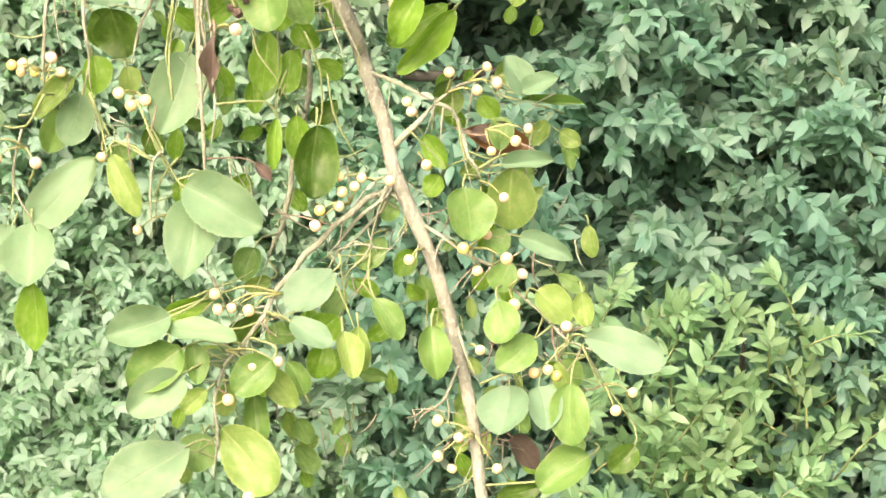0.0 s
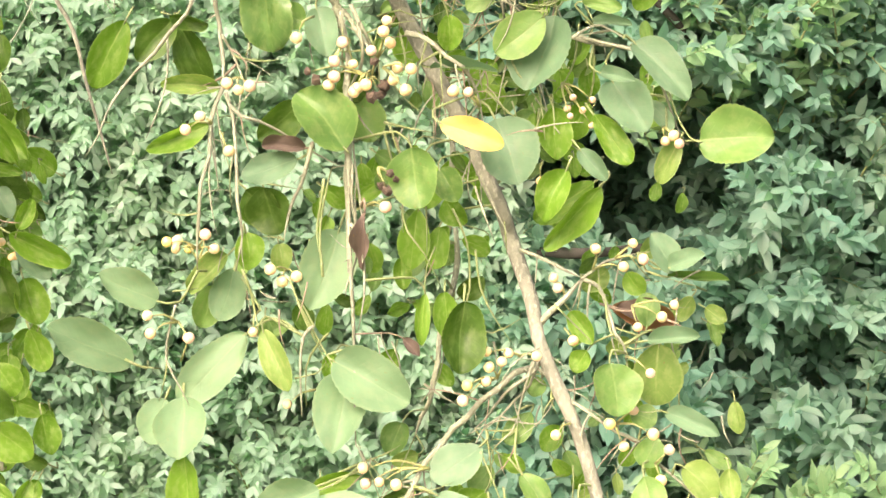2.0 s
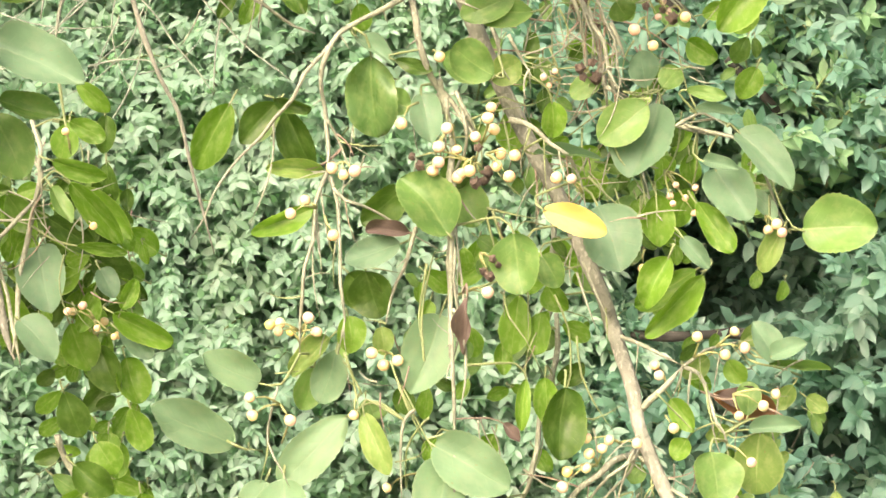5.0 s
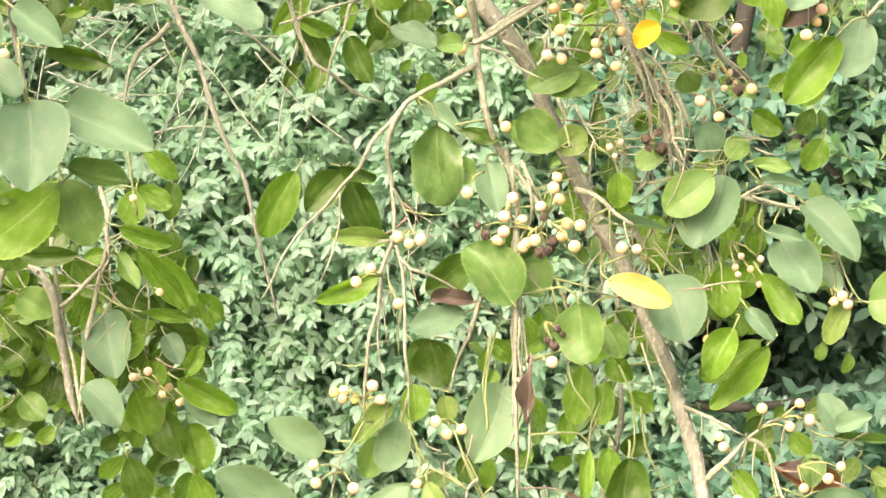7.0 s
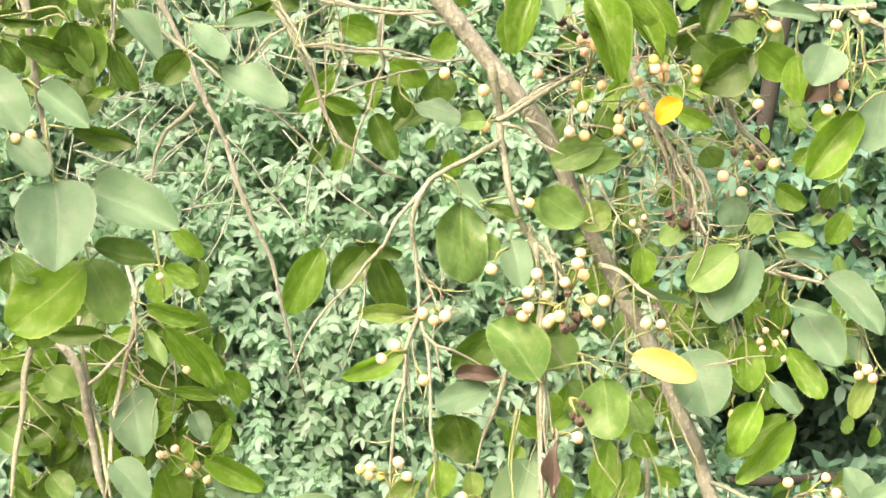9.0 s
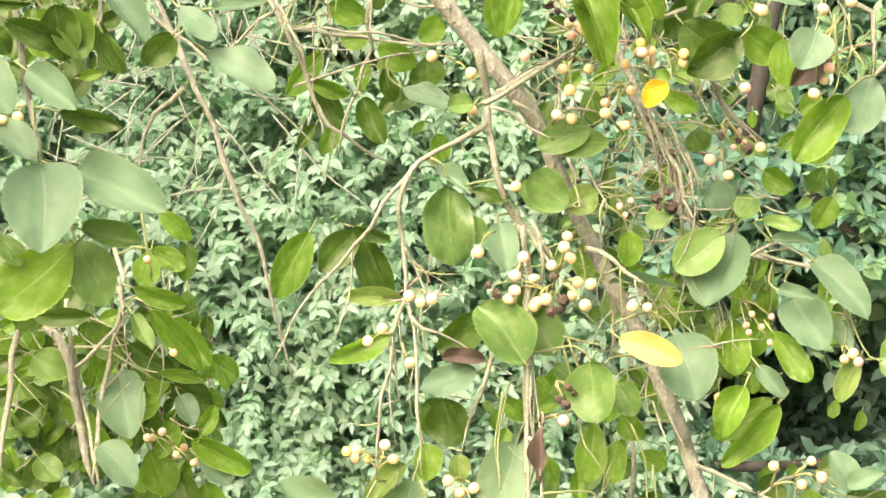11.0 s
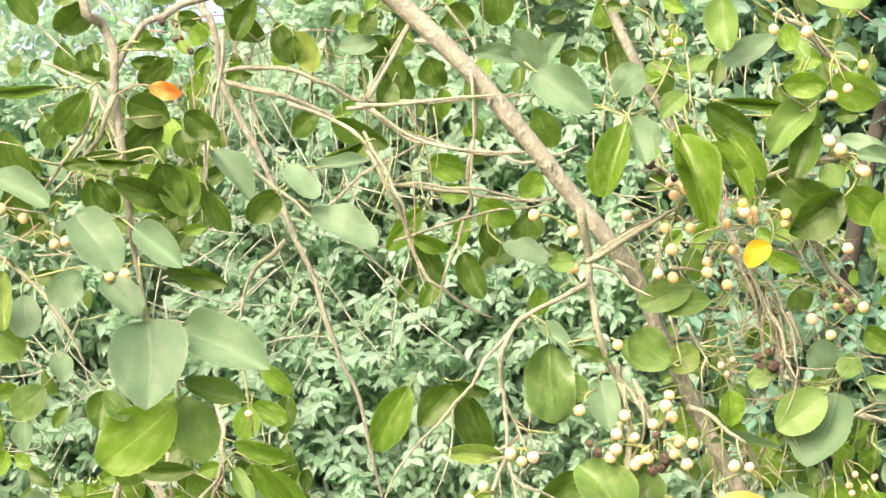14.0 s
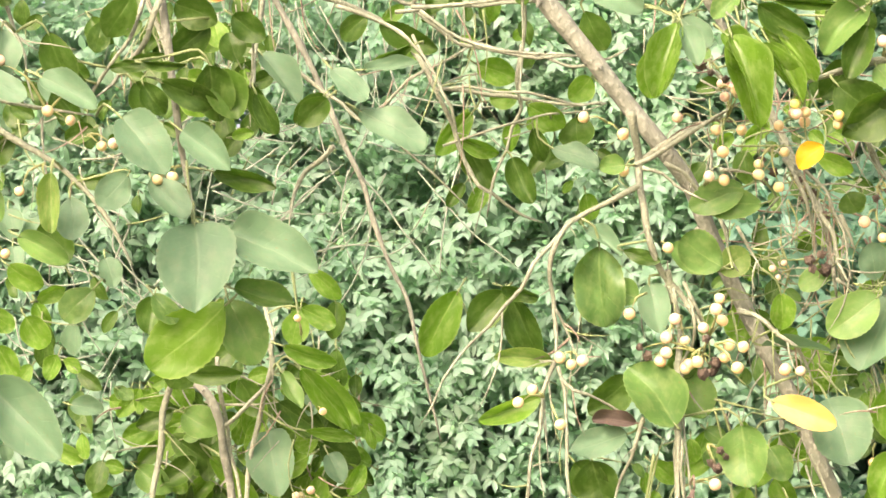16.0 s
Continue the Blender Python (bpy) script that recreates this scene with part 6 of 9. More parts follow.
scatter_leaves(fruiting_branch, 105, 22, -0.029, 0.095, 1.411, 1.622, 2.12, 0.024, "gmdg")
strands(fruiting_branch, 106, 16, -0.028, 0.090, 1.440, 1.645, 2.02, 0.055, True)
scatter_leaves(fruiting_branch, 107, 16, 0.156, 0.268, 1.386, 1.525, 2.08, 0.024, "gmdl")
strands(fruiting_branch, 108, 14, 0.112, 0.250, 1.421, 1.522, 2.02, 0.040, True)

right_branch = thing("right_branch", (0.6, 1.92, 2.42), "leafy fruiting side branch with glossy rounded leaves", "branch")
stem(right_branch, "twig", 0.0058, 0.0036, (0.6, 1.92, 2.42), (0.2805, 1.8999, 1.8883), (0.2465, 1.8967, 1.9068), (0.205, 1.8931, 1.9232), (0.1674, 1.8908, 1.9223), (0.1204, 1.8884, 1.9137), (0.0735, 1.8864, 1.8991))
stem(right_branch, "twig", 0.0027, 0.0015, (0.2134, 1.8855, 1.9191), (0.2213, 1.8832, 1.9051), (0.2279, 1.8899, 1.8915), (0.2286, 1.9015, 1.874), (0.2257, 1.9098, 1.8563))
stem(right_branch, "stalk", 0.0019, 0.0011, (0.2099, 1.8955, 1.9113), (0.2137, 1.8877, 1.8816), (0.2042, 1.8854, 1.853))
stem(right_branch, "stalk", 0.0019, 0.0011, (0.2234, 1.8911, 1.9011), (0.2182, 1.8864, 1.8579), (0.2139, 1.8892, 1.8347))
stem(right_branch, "stalk", 0.0023, 0.0014, (0.2109, 1.8640, 1.9000), (0.2140, 1.8700, 1.8693), (0.2161, 1.8760, 1.8553), (0.2225, 1.8640, 1.8490))
stem(right_branch, "stalk", 0.0023, 0.0014, (0.2233, 1.8640, 1.9001), (0.2241, 1.8700, 1.8824), (0.2285, 1.8760, 1.8716), (0.2339, 1.8640, 1.8606), (0.2397, 1.8700, 1.8512))
stem(right_branch, "stalk", 0.0019, 0.0014, (0.2256, 1.8640, 1.8722), (0.2232, 1.8700, 1.8614), (0.2170, 1.8760, 1.8543), (0.2133, 1.8640, 1.8397), (0.2049, 1.8700, 1.8265))
stem(right_branch, "twig", 0.0051, 0.0037, (0.2358, 1.8740, 1.9220), (0.2032, 1.8800, 1.9200), (0.1630, 1.8860, 1.9197), (0.1201, 1.8740, 1.9142), (0.0972, 1.8800, 1.9088), (0.0718, 1.8860, 1.9000), (0.0606, 1.8740, 1.8934))
stem(right_branch, "twig", 0.0037, 0.0023, (0.1004, 1.8640, 2.0322), (0.1124, 1.8700, 2.0166), (0.1267, 1.8760, 2.0011), (0.1421, 1.8640, 1.9843), (0.1647, 1.8700, 1.9664))
stem(right_branch, "twig", 0.0028, 0.0019, (0.1305, 1.8640, 1.9891), (0.1277, 1.8700, 1.9759), (0.1220, 1.8760, 1.9651), (0.1050, 1.8640, 1.9548), (0.0938, 1.8700, 1.9488))
stem(right_branch, "stalk", 0.0028, 0.0019, (-0.0792, 1.8640, 1.9577), (-0.0609, 1.8700, 1.9564), (-0.0435, 1.8760, 1.9497), (-0.0302, 1.8640, 1.9529), (-0.0199, 1.8700, 1.9535))
stem(right_branch, "stalk", 0.0028, 0.0019, (-0.0433, 1.8640, 1.9476), (-0.0471, 1.8700, 1.9352), (-0.0527, 1.8760, 1.9161))
stem(right_branch, "stalk", 0.0023, 0.0014, (-0.0492, 1.8640, 1.9773), (-0.0511, 1.8700, 1.9689), (-0.0545, 1.8760, 1.9584))
leaf(right_branch, "g", (-0.0533, 1.8609, 1.9259), (-0.0654, 1.8751, 1.88), 0.0316, (-0.2, -0.99, -0.29))
leaf(right_branch, "G", (0.0073, 1.8776, 1.9431), (0.0287, 1.889, 1.8585), 0.0204, (-0.36, -0.98, 0.07))
leaf(right_branch, "G", (0.0314, 1.8582, 1.9255), (0.061, 1.8483, 1.8763), 0.0162, (0.25, -0.99, 0.14))
leaf(right_branch, "G", (0.0388, 1.8602, 1.9353), (0.0716, 1.8617, 1.8952), 0.0176, (0.05, -0.99, 0.03))
leaf(right_branch, "G", (0.0003, 1.8626, 1.9291), (0.0085, 1.8672, 1.9007), 0.0226, (-0.01, -0.99, 0.01))
leaf(right_branch, "d", (0.1375, 1.878, 1.8838), (0.0934, 1.8765, 1.8505), 0.0377, (0.05, -0.99, -0.49))
leaf(right_branch, "d", (0.0985, 1.8993, 1.9164), (0.0743, 1.9051, 1.8876), 0.0302, (-0.02, -0.99, -0.44))
leaf(right_branch, "m", (0.1186, 1.8742, 1.9086), (0.1344, 1.8737, 1.8916), 0.0233, (0.23, -1.01, 0.09))
leaf(right_branch, "s", (0.1958, 1.8589, 1.8866), (0.1836, 1.8466, 1.8515), 0.0363, (0.19, -1.01, 0.36))
leaf(right_branch, "g", (0.1714, 1.8833, 1.8818), (0.1765, 1.8869, 1.8418), 0.0254, (-0.34, -0.96, -0.35))
leaf(right_branch, "g", (0.2228, 1.8935, 1.8362), (0.1819, 1.9032, 1.7821), 0.0349, (0.11, -1.01, -0.23))
leaf(right_branch, "s", (0.246, 1.9076, 1.857), (0.2326, 1.8901, 1.8028), 0.0382, (0.17, -1.02, 0.32))
leaf(right_branch, "b", (0.2098, 1.886, 1.8672), (0.1786, 1.8802, 1.8428), 0.0210, (0.1, -1.01, -0.02))
leaf(right_branch, "g", (0.0721, 1.89, 1.8365), (0.1013, 1.8915, 1.8212), 0.0178, (-0.36, -0.98, -0.32))
leaf(right_branch, "Y", (0.0762, 1.8658, 1.8415), (0.0561, 1.8703, 1.8232), 0.0207, (-0.32, -0.98, 0.07))
leaf(right_branch, "s", (0.1452, 1.8593, 1.9156), (0.1872, 1.8469, 1.9052), 0.0150, (-0.04, -0.99, 0.18))
cluster(right_branch, (0.2183, 1.8873, 1.9005), (0.2078, 1.8682, 1.8554, 0.0050, "p"), (0.2052, 1.8815, 1.8468, 0.0043, "c"), (0.1953, 1.8671, 1.8342, 0.0051, "c"))
cluster(right_branch, (0.0545, 1.8778, 1.8892), (0.0529, 1.8543, 1.8739, 0.0043, "n"), (0.0540, 1.8572, 1.8664, 0.0048, "p"), (0.0613, 1.8688, 1.8690, 0.0049, "c"))
cluster(right_branch, (0.0734, 1.8801, 1.8707), (0.0887, 1.8772, 1.8609, 0.0047, "c"), (0.0888, 1.8696, 1.8669, 0.0047, "n"))
cluster(right_branch, (0.1409, 1.8814, 1.9183), (0.1521, 1.8584, 1.9014, 0.0052, "c"), (0.1345, 1.8707, 1.9221, 0.0042, "n"))
cluster(right_branch, (0.2135, 1.8857, 1.9215), (0.2023, 1.8686, 1.9045, 0.0050, "p"), (0.2246, 1.8625, 1.9097, 0.0049, "c"))
cluster(right_branch, (0.1344, 1.885, 1.8527), (0.1396, 1.8735, 1.8394, 0.0048, "p"))
stem(right_branch, "twig", 0.0039, 0.0022, (0.077, 1.8613, 2.0341), (0.0881, 1.8548, 2.0273), (0.0999, 1.8562, 2.0233), (0.1097, 1.8665, 2.0135), (0.1199, 1.879, 2.0041), (0.1299, 1.8856, 1.9985), (0.1388, 1.8831, 1.9905), (0.1523, 1.8752, 1.983), (0.1646, 1.8692, 1.9734), (0.1811, 1.8715, 1.9681), (0.199, 1.8817, 1.9662))
stem(right_branch, "stalk", 0.0023, 0.0015, (0.1097, 1.8648, 1.9583), (0.1241, 1.8733, 1.9647), (0.1317, 1.8814, 1.9902))
leaf(right_branch, "s", (-0.1154, 1.8374, 1.9808), (-0.1329, 1.8188, 2.0122), 0.0265, (-0.07, -0.98, 0.19))
leaf(right_branch, "s", (-0.117, 1.8404, 1.9843), (-0.096, 1.8252, 2.0106), 0.0187, (-0.23, -0.99, 0.12))
leaf(right_branch, "s", (-0.1314, 1.8292, 1.9887), (-0.1695, 1.8145, 1.9896), 0.0170, (-0.3, -1.01, 0.12))
leaf(right_branch, "s", (-0.1177, 1.8065, 1.9743), (-0.0737, 1.794, 1.9371), 0.0346, (-0.24, -1, 0.17))
leaf(right_branch, "s", (-0.0536, 1.8557, 1.9633), (-0.0339, 1.8405, 1.9861), 0.0303, (-0.17, -0.98, 0.12))
leaf(right_branch, "G", (-0.043, 1.8479, 1.9419), (-0.0598, 1.8388, 1.8773), 0.0277, (-0.15, -0.99, 0.02))
leaf(right_branch, "s", (-0.0404, 1.8564, 1.9454), (-0.0149, 1.8541, 1.9222), 0.0222, (0.03, -0.98, 0.1))
leaf(right_branch, "s", (-0.039, 1.837, 1.9344), (-0.0248, 1.8309, 1.9006), 0.0198, (0.23, -0.98, 0.15))
leaf(right_branch, "G", (0.0004, 1.8582, 1.9324), (0.0271, 1.8513, 1.856), 0.0274, (0.26, -0.99, 0.23))
leaf(right_branch, "G", (0.0249, 1.8499, 1.9235), (0.0595, 1.859, 1.8798), 0.0195, (0.14, -0.99, 0.07))
leaf(right_branch, "G", (0.0252, 1.8691, 1.9386), (0.0739, 1.8737, 1.9056), 0.0214, (-0.32, -0.98, 0.22))
leaf(right_branch, "G", (-0.0067, 1.8732, 1.9368), (0.0225, 1.8691, 1.9105), 0.0232, (0.03, -0.99, 0.1))
stem(right_branch, "stalk", 0.0023, 0.0015, (-0.0766, 1.8689, 1.9567), (-0.0585, 1.8652, 1.9536), (-0.0465, 1.8568, 1.9464), (-0.0254, 1.8514, 1.9502))
stem(right_branch, "stalk", 0.0023, 0.0015, (-0.0463, 1.8507, 1.9453), (-0.0533, 1.8628, 1.9102))
stem(right_branch, "stalk", 0.0023, 0.0015, (-0.1176, 1.8576, 1.9858), (-0.1216, 1.8491, 1.9698), (-0.1326, 1.8404, 1.9586))
stem(right_branch, "stalk", 0.0019, 0.0015, (-0.0512, 1.8505, 1.9652), (-0.0546, 1.8616, 1.9553))
leaf(right_branch, "m", (0.0333, 1.8287, 2.0402), (0.0398, 1.8269, 1.9945), 0.0287, (-0.24, -0.97, 0.07))
leaf(right_branch, "s", (0.0803, 1.8533, 2.0161), (0.0365, 1.8423, 1.9863), 0.0212, (0.08, -0.98, 0.13))
leaf(right_branch, "g", (0.0853, 1.8414, 2.0211), (0.0928, 1.8442, 1.9999), 0.0194, (-0.23, -0.97, -0.47))
leaf(right_branch, "m", (0.1074, 1.8406, 2.0464), (0.1558, 1.8386, 2.04), 0.0239, (-0.44, -0.94, 0))
leaf(right_branch, "m", (0.1114, 1.8638, 1.9591), (0.0744, 1.8634, 1.9182), 0.0310, (-0.36, -0.97, -0.01))
leaf(right_branch, "g", (0.0844, 1.8406, 1.9708), (0.1193, 1.843, 1.9694), 0.0221, (-0.08, -0.98, -0.41))
leaf(right_branch, "g", (0.1272, 1.864, 1.9829), (0.1634, 1.8772, 1.9597), 0.0343, (-0.2, -0.97, -0.49))
leaf(right_branch, "d", (0.0211, 1.8509, 1.9558), (0.0643, 1.866, 1.9329), 0.0237, (0.13, -0.99, -0.42))
leaf(right_branch, "d", (0.0344, 1.8664, 1.9615), (0.0884, 1.8855, 1.9621), 0.0104, (0.31, -0.99, -0.34))
leaf(right_branch, "d", (0.1105, 1.8633, 1.9401), (0.0949, 1.8664, 1.896), 0.0248, (-0.03, -0.99, -0.57))
leaf(right_branch, "s", (0.1329, 1.8807, 1.9335), (0.1696, 1.8659, 1.9217), 0.0161, (-0.35, -0.96, 0.32))
leaf(right_branch, "g", (0.1335, 1.8713, 2.0747), (0.1623, 1.8814, 2.0673), 0.0299, (-0.24, -0.95, -0.58))
leaf(right_branch, "d", (0.0869, 1.8726, 1.8932), (0.1245, 1.8825, 1.8568), 0.0424, (0.08, -1, -0.36))
leaf(right_branch, "g", (0.139, 1.8891, 1.891), (0.1729, 1.9056, 1.8696), 0.0330, (0.21, -1.01, -0.43))
leaf(right_branch, "s", (0.1288, 1.8728, 2.0076), (0.1468, 1.8657, 1.9966), 0.0142, (-0.37, -0.95, 0.08))
cluster(right_branch, (0.086, 1.856, 2.0377), (0.0765, 1.8408, 2.0162, 0.0044, "c"), (0.1037, 1.8420, 2.0145, 0.0050, "c"), (0.0740, 1.8458, 2.0440, 0.0042, "c"))
cluster(right_branch, (0.1282, 1.8648, 2.0012), (0.1258, 1.8644, 1.9654, 0.0049, "c"), (0.1383, 1.8587, 1.9705, 0.0042, "c"), (0.1499, 1.8478, 1.9882, 0.0046, "n"))
cluster(right_branch, (0.1241, 1.8746, 1.9173), (0.1234, 1.8634, 1.9273, 0.0052, "p"), (0.1321, 1.8570, 1.9192, 0.0052, "c"), (0.1493, 1.8723, 1.9052, 0.0046, "p"))
scatter_leaves(right_branch, 26, 22, -0.070, 0.180, 1.874, 2.097, 2.10, 0.026, "dgmd")
strands(right_branch, 27, 14, -0.070, 0.149, 1.946, 2.097, 2.10, 0.047, True)
strands(right_branch, 42, 12, -0.057, 0.171, 1.871, 2.064, 2.00, 0.045, False)
strands(right_branch, 43, 15, -0.036, 0.129, 1.856, 1.930, 1.96, 0.038, False)
strands(right_branch, 44, 9, 0.080, 0.167, 1.972, 2.058, 1.96, 0.038, False)
cluster(right_branch, (0.0563, 1.9337, 1.8727), (0.0533, 1.9131, 1.8748, 0.0044, "p"), (0.0416, 1.9195, 1.8649, 0.0046, "c"), (0.0632, 1.9253, 1.8692, 0.0053, "c"))
cluster(right_branch, (-0.0112, 1.9238, 1.8955), (-0.0040, 1.9084, 1.8874, 0.0045, "p"), (0.0055, 1.9038, 1.8926, 0.0052, "c"))
cluster(right_branch, (-0.0025, 1.9078, 2.0349), (-0.0120, 1.8974, 2.0253, 0.0029, "p"), (0.0000, 1.9017, 2.0189, 0.0028, "p"), (-0.0071, 1.9028, 2.0118, 0.0027, "p"))
cluster(right_branch, (0.0361, 1.9135, 2.0213), (0.0264, 1.9086, 2.0301, 0.0028, "p"), (0.0336, 1.9058, 2.0147, 0.0032, "p"))
cluster(right_branch, (-0.0162, 1.9204, 1.9194), (-0.0234, 1.9170, 1.9164, 0.0056, "w"), (-0.0160, 1.9000, 1.9065, 0.0035, "w"), (-0.0041, 1.9189, 1.9045, 0.0035, "w"))
# dark top leaves, continued above the view as added shading for the top
scatter_leaves(right_branch, 85, 34, -0.312, 0.188, 2.032, 2.207, 2.20, 0.028, "ddg")
scatter_leaves(right_branch, 86, 10, -0.008, 0.189, 1.951, 2.088, 2.20, 0.026, "dg")
scatter_leaves(right_branch, 93, 16, -0.175, 0.192, 2.064, 2.162, 2.25, 0.028, "dd")
scatter_leaves(right_branch, 116, 20, -0.081, 0.152, 1.951, 2.103, 2.12, 0.026, "dgm")
strands(right_branch, 117, 20, -0.078, 0.094, 1.935, 2.090, 2.02, 0.055, True)
strands(right_branch, 118, 20, -0.079, 0.117, 1.768, 1.929, 1.98, 0.050, False)

slender_stem = thing("slender_stem", (0.12, 1.95, 2.42), "slender bare grey-brown stem among the leaves", "branch")
stem(slender_stem, "stem", 0.0144, 0.0074, (0.12, 1.95, 2.42), (-0.0896, 2.133, 2.1734), (-0.0757, 2.1397, 2.1304), (-0.0564, 2.1476, 2.082), (-0.0344, 2.1551, 2.0391), (-0.0152, 2.161, 2.007), (-0.0004, 2.1655, 1.9829), (0.0123, 2.1711, 1.9479))
cluster(slender_stem, (-0.0129, 2.1455, 2.0703), (-0.0519, 2.1270, 2.1051, 0.0041, "p"), (-0.0128, 2.1408, 2.0583, 0.0042, "c"), (-0.0011, 2.1241, 2.0658, 0.0040, "c"))
leaf(slender_stem, "d", (-0.0241, 2.2059, 2.066), (-0.0128, 2.2128, 2.022), 0.0338, (-0.03, -0.98, -0.54))
leaf(slender_stem, "d", (-0.0627, 2.1842, 2.0786), (-0.0515, 2.1905, 2.0404), 0.0336, (0.14, -0.98, -0.63))
leaf(slender_stem, "g", (-0.0797, 2.1824, 2.1179), (-0.0629, 2.1868, 2.0961), 0.0278, (0.32, -0.96, -0.55))

twiggy_branch = thing("twiggy_branch", (-0.4695, 2.2652, 2.0623), "tangled thin bare twigs with a few dark leaves", "branch")
stem(twiggy_branch, "twig", 0.0048, 0.0036, (-0.4695, 2.2652, 2.0623), (-0.4519, 2.2719, 2.0682), (-0.4321, 2.2704, 2.068), (-0.4099, 2.2629, 2.0669), (-0.3883, 2.2568, 2.0623), (-0.3713, 2.2586, 2.0542), (-0.3546, 2.2684, 2.0498), (-0.3399, 2.2815, 2.0412), (-0.3219, 2.2893, 2.0371), (-0.2864, 2.2894, 2.0364), (-0.2506, 2.2829, 2.0377), (-0.1977, 2.2794, 2.0398), (-0.1458, 2.2835, 2.0437))
stem(twiggy_branch, "twig", 0.0062, 0.0036, (-0.4676, 2.2573, 2.0519), (-0.4329, 2.2539, 2.0429), (-0.3996, 2.2583, 2.0361), (-0.3774, 2.2699, 2.0288), (-0.3561, 2.2835, 2.02), (-0.342, 2.2907, 2.0086), (-0.3268, 2.2891, 1.9955), (-0.3153, 2.2816, 1.9819), (-0.3057, 2.2762, 1.9676), (-0.2952, 2.2803, 1.946), (-0.2872, 2.2915, 1.9301), (-0.2798, 2.3045, 1.9141), (-0.2764, 2.3107, 1.9), (-0.2708, 2.3082, 1.8852), (-0.2614, 2.3008, 1.868), (-0.2513, 2.2959, 1.8518), (-0.2376, 2.2987, 1.8445), (-0.2261, 2.3096, 1.8358), (-0.2079, 2.323, 1.8244), (-0.1865, 2.3302, 1.8176))
stem(twiggy_branch, "twig", 0.0036, 0.0050, (-0.3203, 2.2774, 2.0367), (-0.2974, 2.2745, 2.0805), (-0.2687, 2.2718, 2.1273), (-0.2486, 2.2697, 2.1624), (-0.25, 2, 2.4))
stem(twiggy_branch, "twig", 0.0033, 0.0023, (-0.3232, 2.2623, 2.1254), (-0.3221, 2.258, 2.1007), (-0.325, 2.2617, 2.0779), (-0.3205, 2.2737, 2.057), (-0.3214, 2.2862, 2.0353), (-0.32, 2.2924, 2.0126), (-0.3161, 2.29, 1.9886))
stem(twiggy_branch, "twig", 0.0038, 0.0032, (-0.3189, 2.2683, 2.0291), (-0.3021, 2.2704, 2.0152), (-0.2848, 2.2808, 2.0048), (-0.2656, 2.2937, 2.0014), (-0.2459, 2.3021, 1.9967), (-0.2199, 2.3025, 1.9886), (-0.1923, 2.2956, 1.9868), (-0.1575, 2.2918, 1.974), (-0.1223, 2.2932, 1.9825), (-0.0996, 2.3015, 1.9957))
stem(twiggy_branch, "twig", 0.0043, 0.0036, (-0.2962, 2.2785, 1.9486), (-0.2701, 2.2868, 1.9489), (-0.2447, 2.3003, 1.9461), (-0.222, 2.3101, 1.9464), (-0.1988, 2.3119, 1.9421), (-0.1604, 2.3075, 1.9377), (-0.1222, 2.3015, 1.938))
stem(twiggy_branch, "twig", 0.0029, 0.0023, (-0.2895, 2.3006, 1.893), (-0.26, 2.2924, 1.9017), (-0.2314, 2.2898, 1.9113), (-0.206, 2.2962, 1.9197), (-0.1807, 2.3082, 1.9281), (-0.1516, 2.3189, 1.9314), (-0.1231, 2.3205, 1.9407))
stem(twiggy_branch, "twig", 0.0043, 0.0027, (-0.2096, 2.2901, 1.9959), (-0.2114, 2.2847, 1.9769), (-0.2134, 2.2877, 1.9591), (-0.2122, 2.2983, 1.9459), (-0.2102, 2.3101, 1.9329), (-0.2203, 2.3149, 1.9138), (-0.2243, 2.3115, 1.8918), (-0.2315, 2.3025, 1.8735), (-0.2369, 2.2967, 1.8549), (-0.2399, 2.2998, 1.8377), (-0.2434, 2.3104, 1.8211))
stem(twiggy_branch, "twig", 0.0033, 0.0023, (-0.3727, 2.293, 1.918), (-0.3459, 2.2833, 1.9349), (-0.324, 2.2753, 1.9569), (-0.3011, 2.2772, 1.9695), (-0.2792, 2.2867, 1.9834), (-0.2607, 2.297, 1.9975), (-0.2401, 2.3013, 2.0084))
stem(twiggy_branch, "twig", 0.0033, 0.0023, (-0.4318, 2.2543, 2.1598), (-0.4386, 2.2463, 2.1342), (-0.446, 2.2433, 2.1098), (-0.4295, 2.251, 2.0927), (-0.4194, 2.2647, 2.0728))
stem(twiggy_branch, "twig", 0.0024, 0.0014, (-0.2042, 2.2648, 2.1551), (-0.2005, 2.2763, 2.1372), (-0.2009, 2.2885, 2.1188), (-0.2009, 2.2944, 2.099), (-0.2052, 2.291, 2.0777))
stem(twiggy_branch, "twig", 0.0024, 0.0014, (-0.1593, 2.2878, 2.1603), (-0.1557, 2.2941, 2.1409), (-0.1531, 2.2914, 2.1193), (-0.1536, 2.2835, 2.0968), (-0.1546, 2.2786, 2.0752))
stem(twiggy_branch, "twig", 0.0039, 0.0029, (-0.2719, 1.9440, 1.9768), (-0.2582, 1.9500, 2.0043), (-0.2444, 1.9560, 2.0335), (-0.2298, 1.9440, 2.0538), (-0.2158, 1.9500, 2.0755))
stem(twiggy_branch, "twig", 0.0044, 0.0029, (-0.3433, 1.9440, 1.9712), (-0.3204, 1.9500, 1.9647), (-0.2957, 1.9560, 1.9546), (-0.2786, 1.9440, 1.9415), (-0.2640, 1.9500, 1.9233))
stem(twiggy_branch, "twig", 0.0034, 0.0024, (-0.2768, 1.9440, 1.9702), (-0.2550, 1.9500, 1.9718), (-0.2256, 1.9560, 1.9760), (-0.1894, 1.9440, 1.9778), (-0.1427, 1.9500, 1.9819))
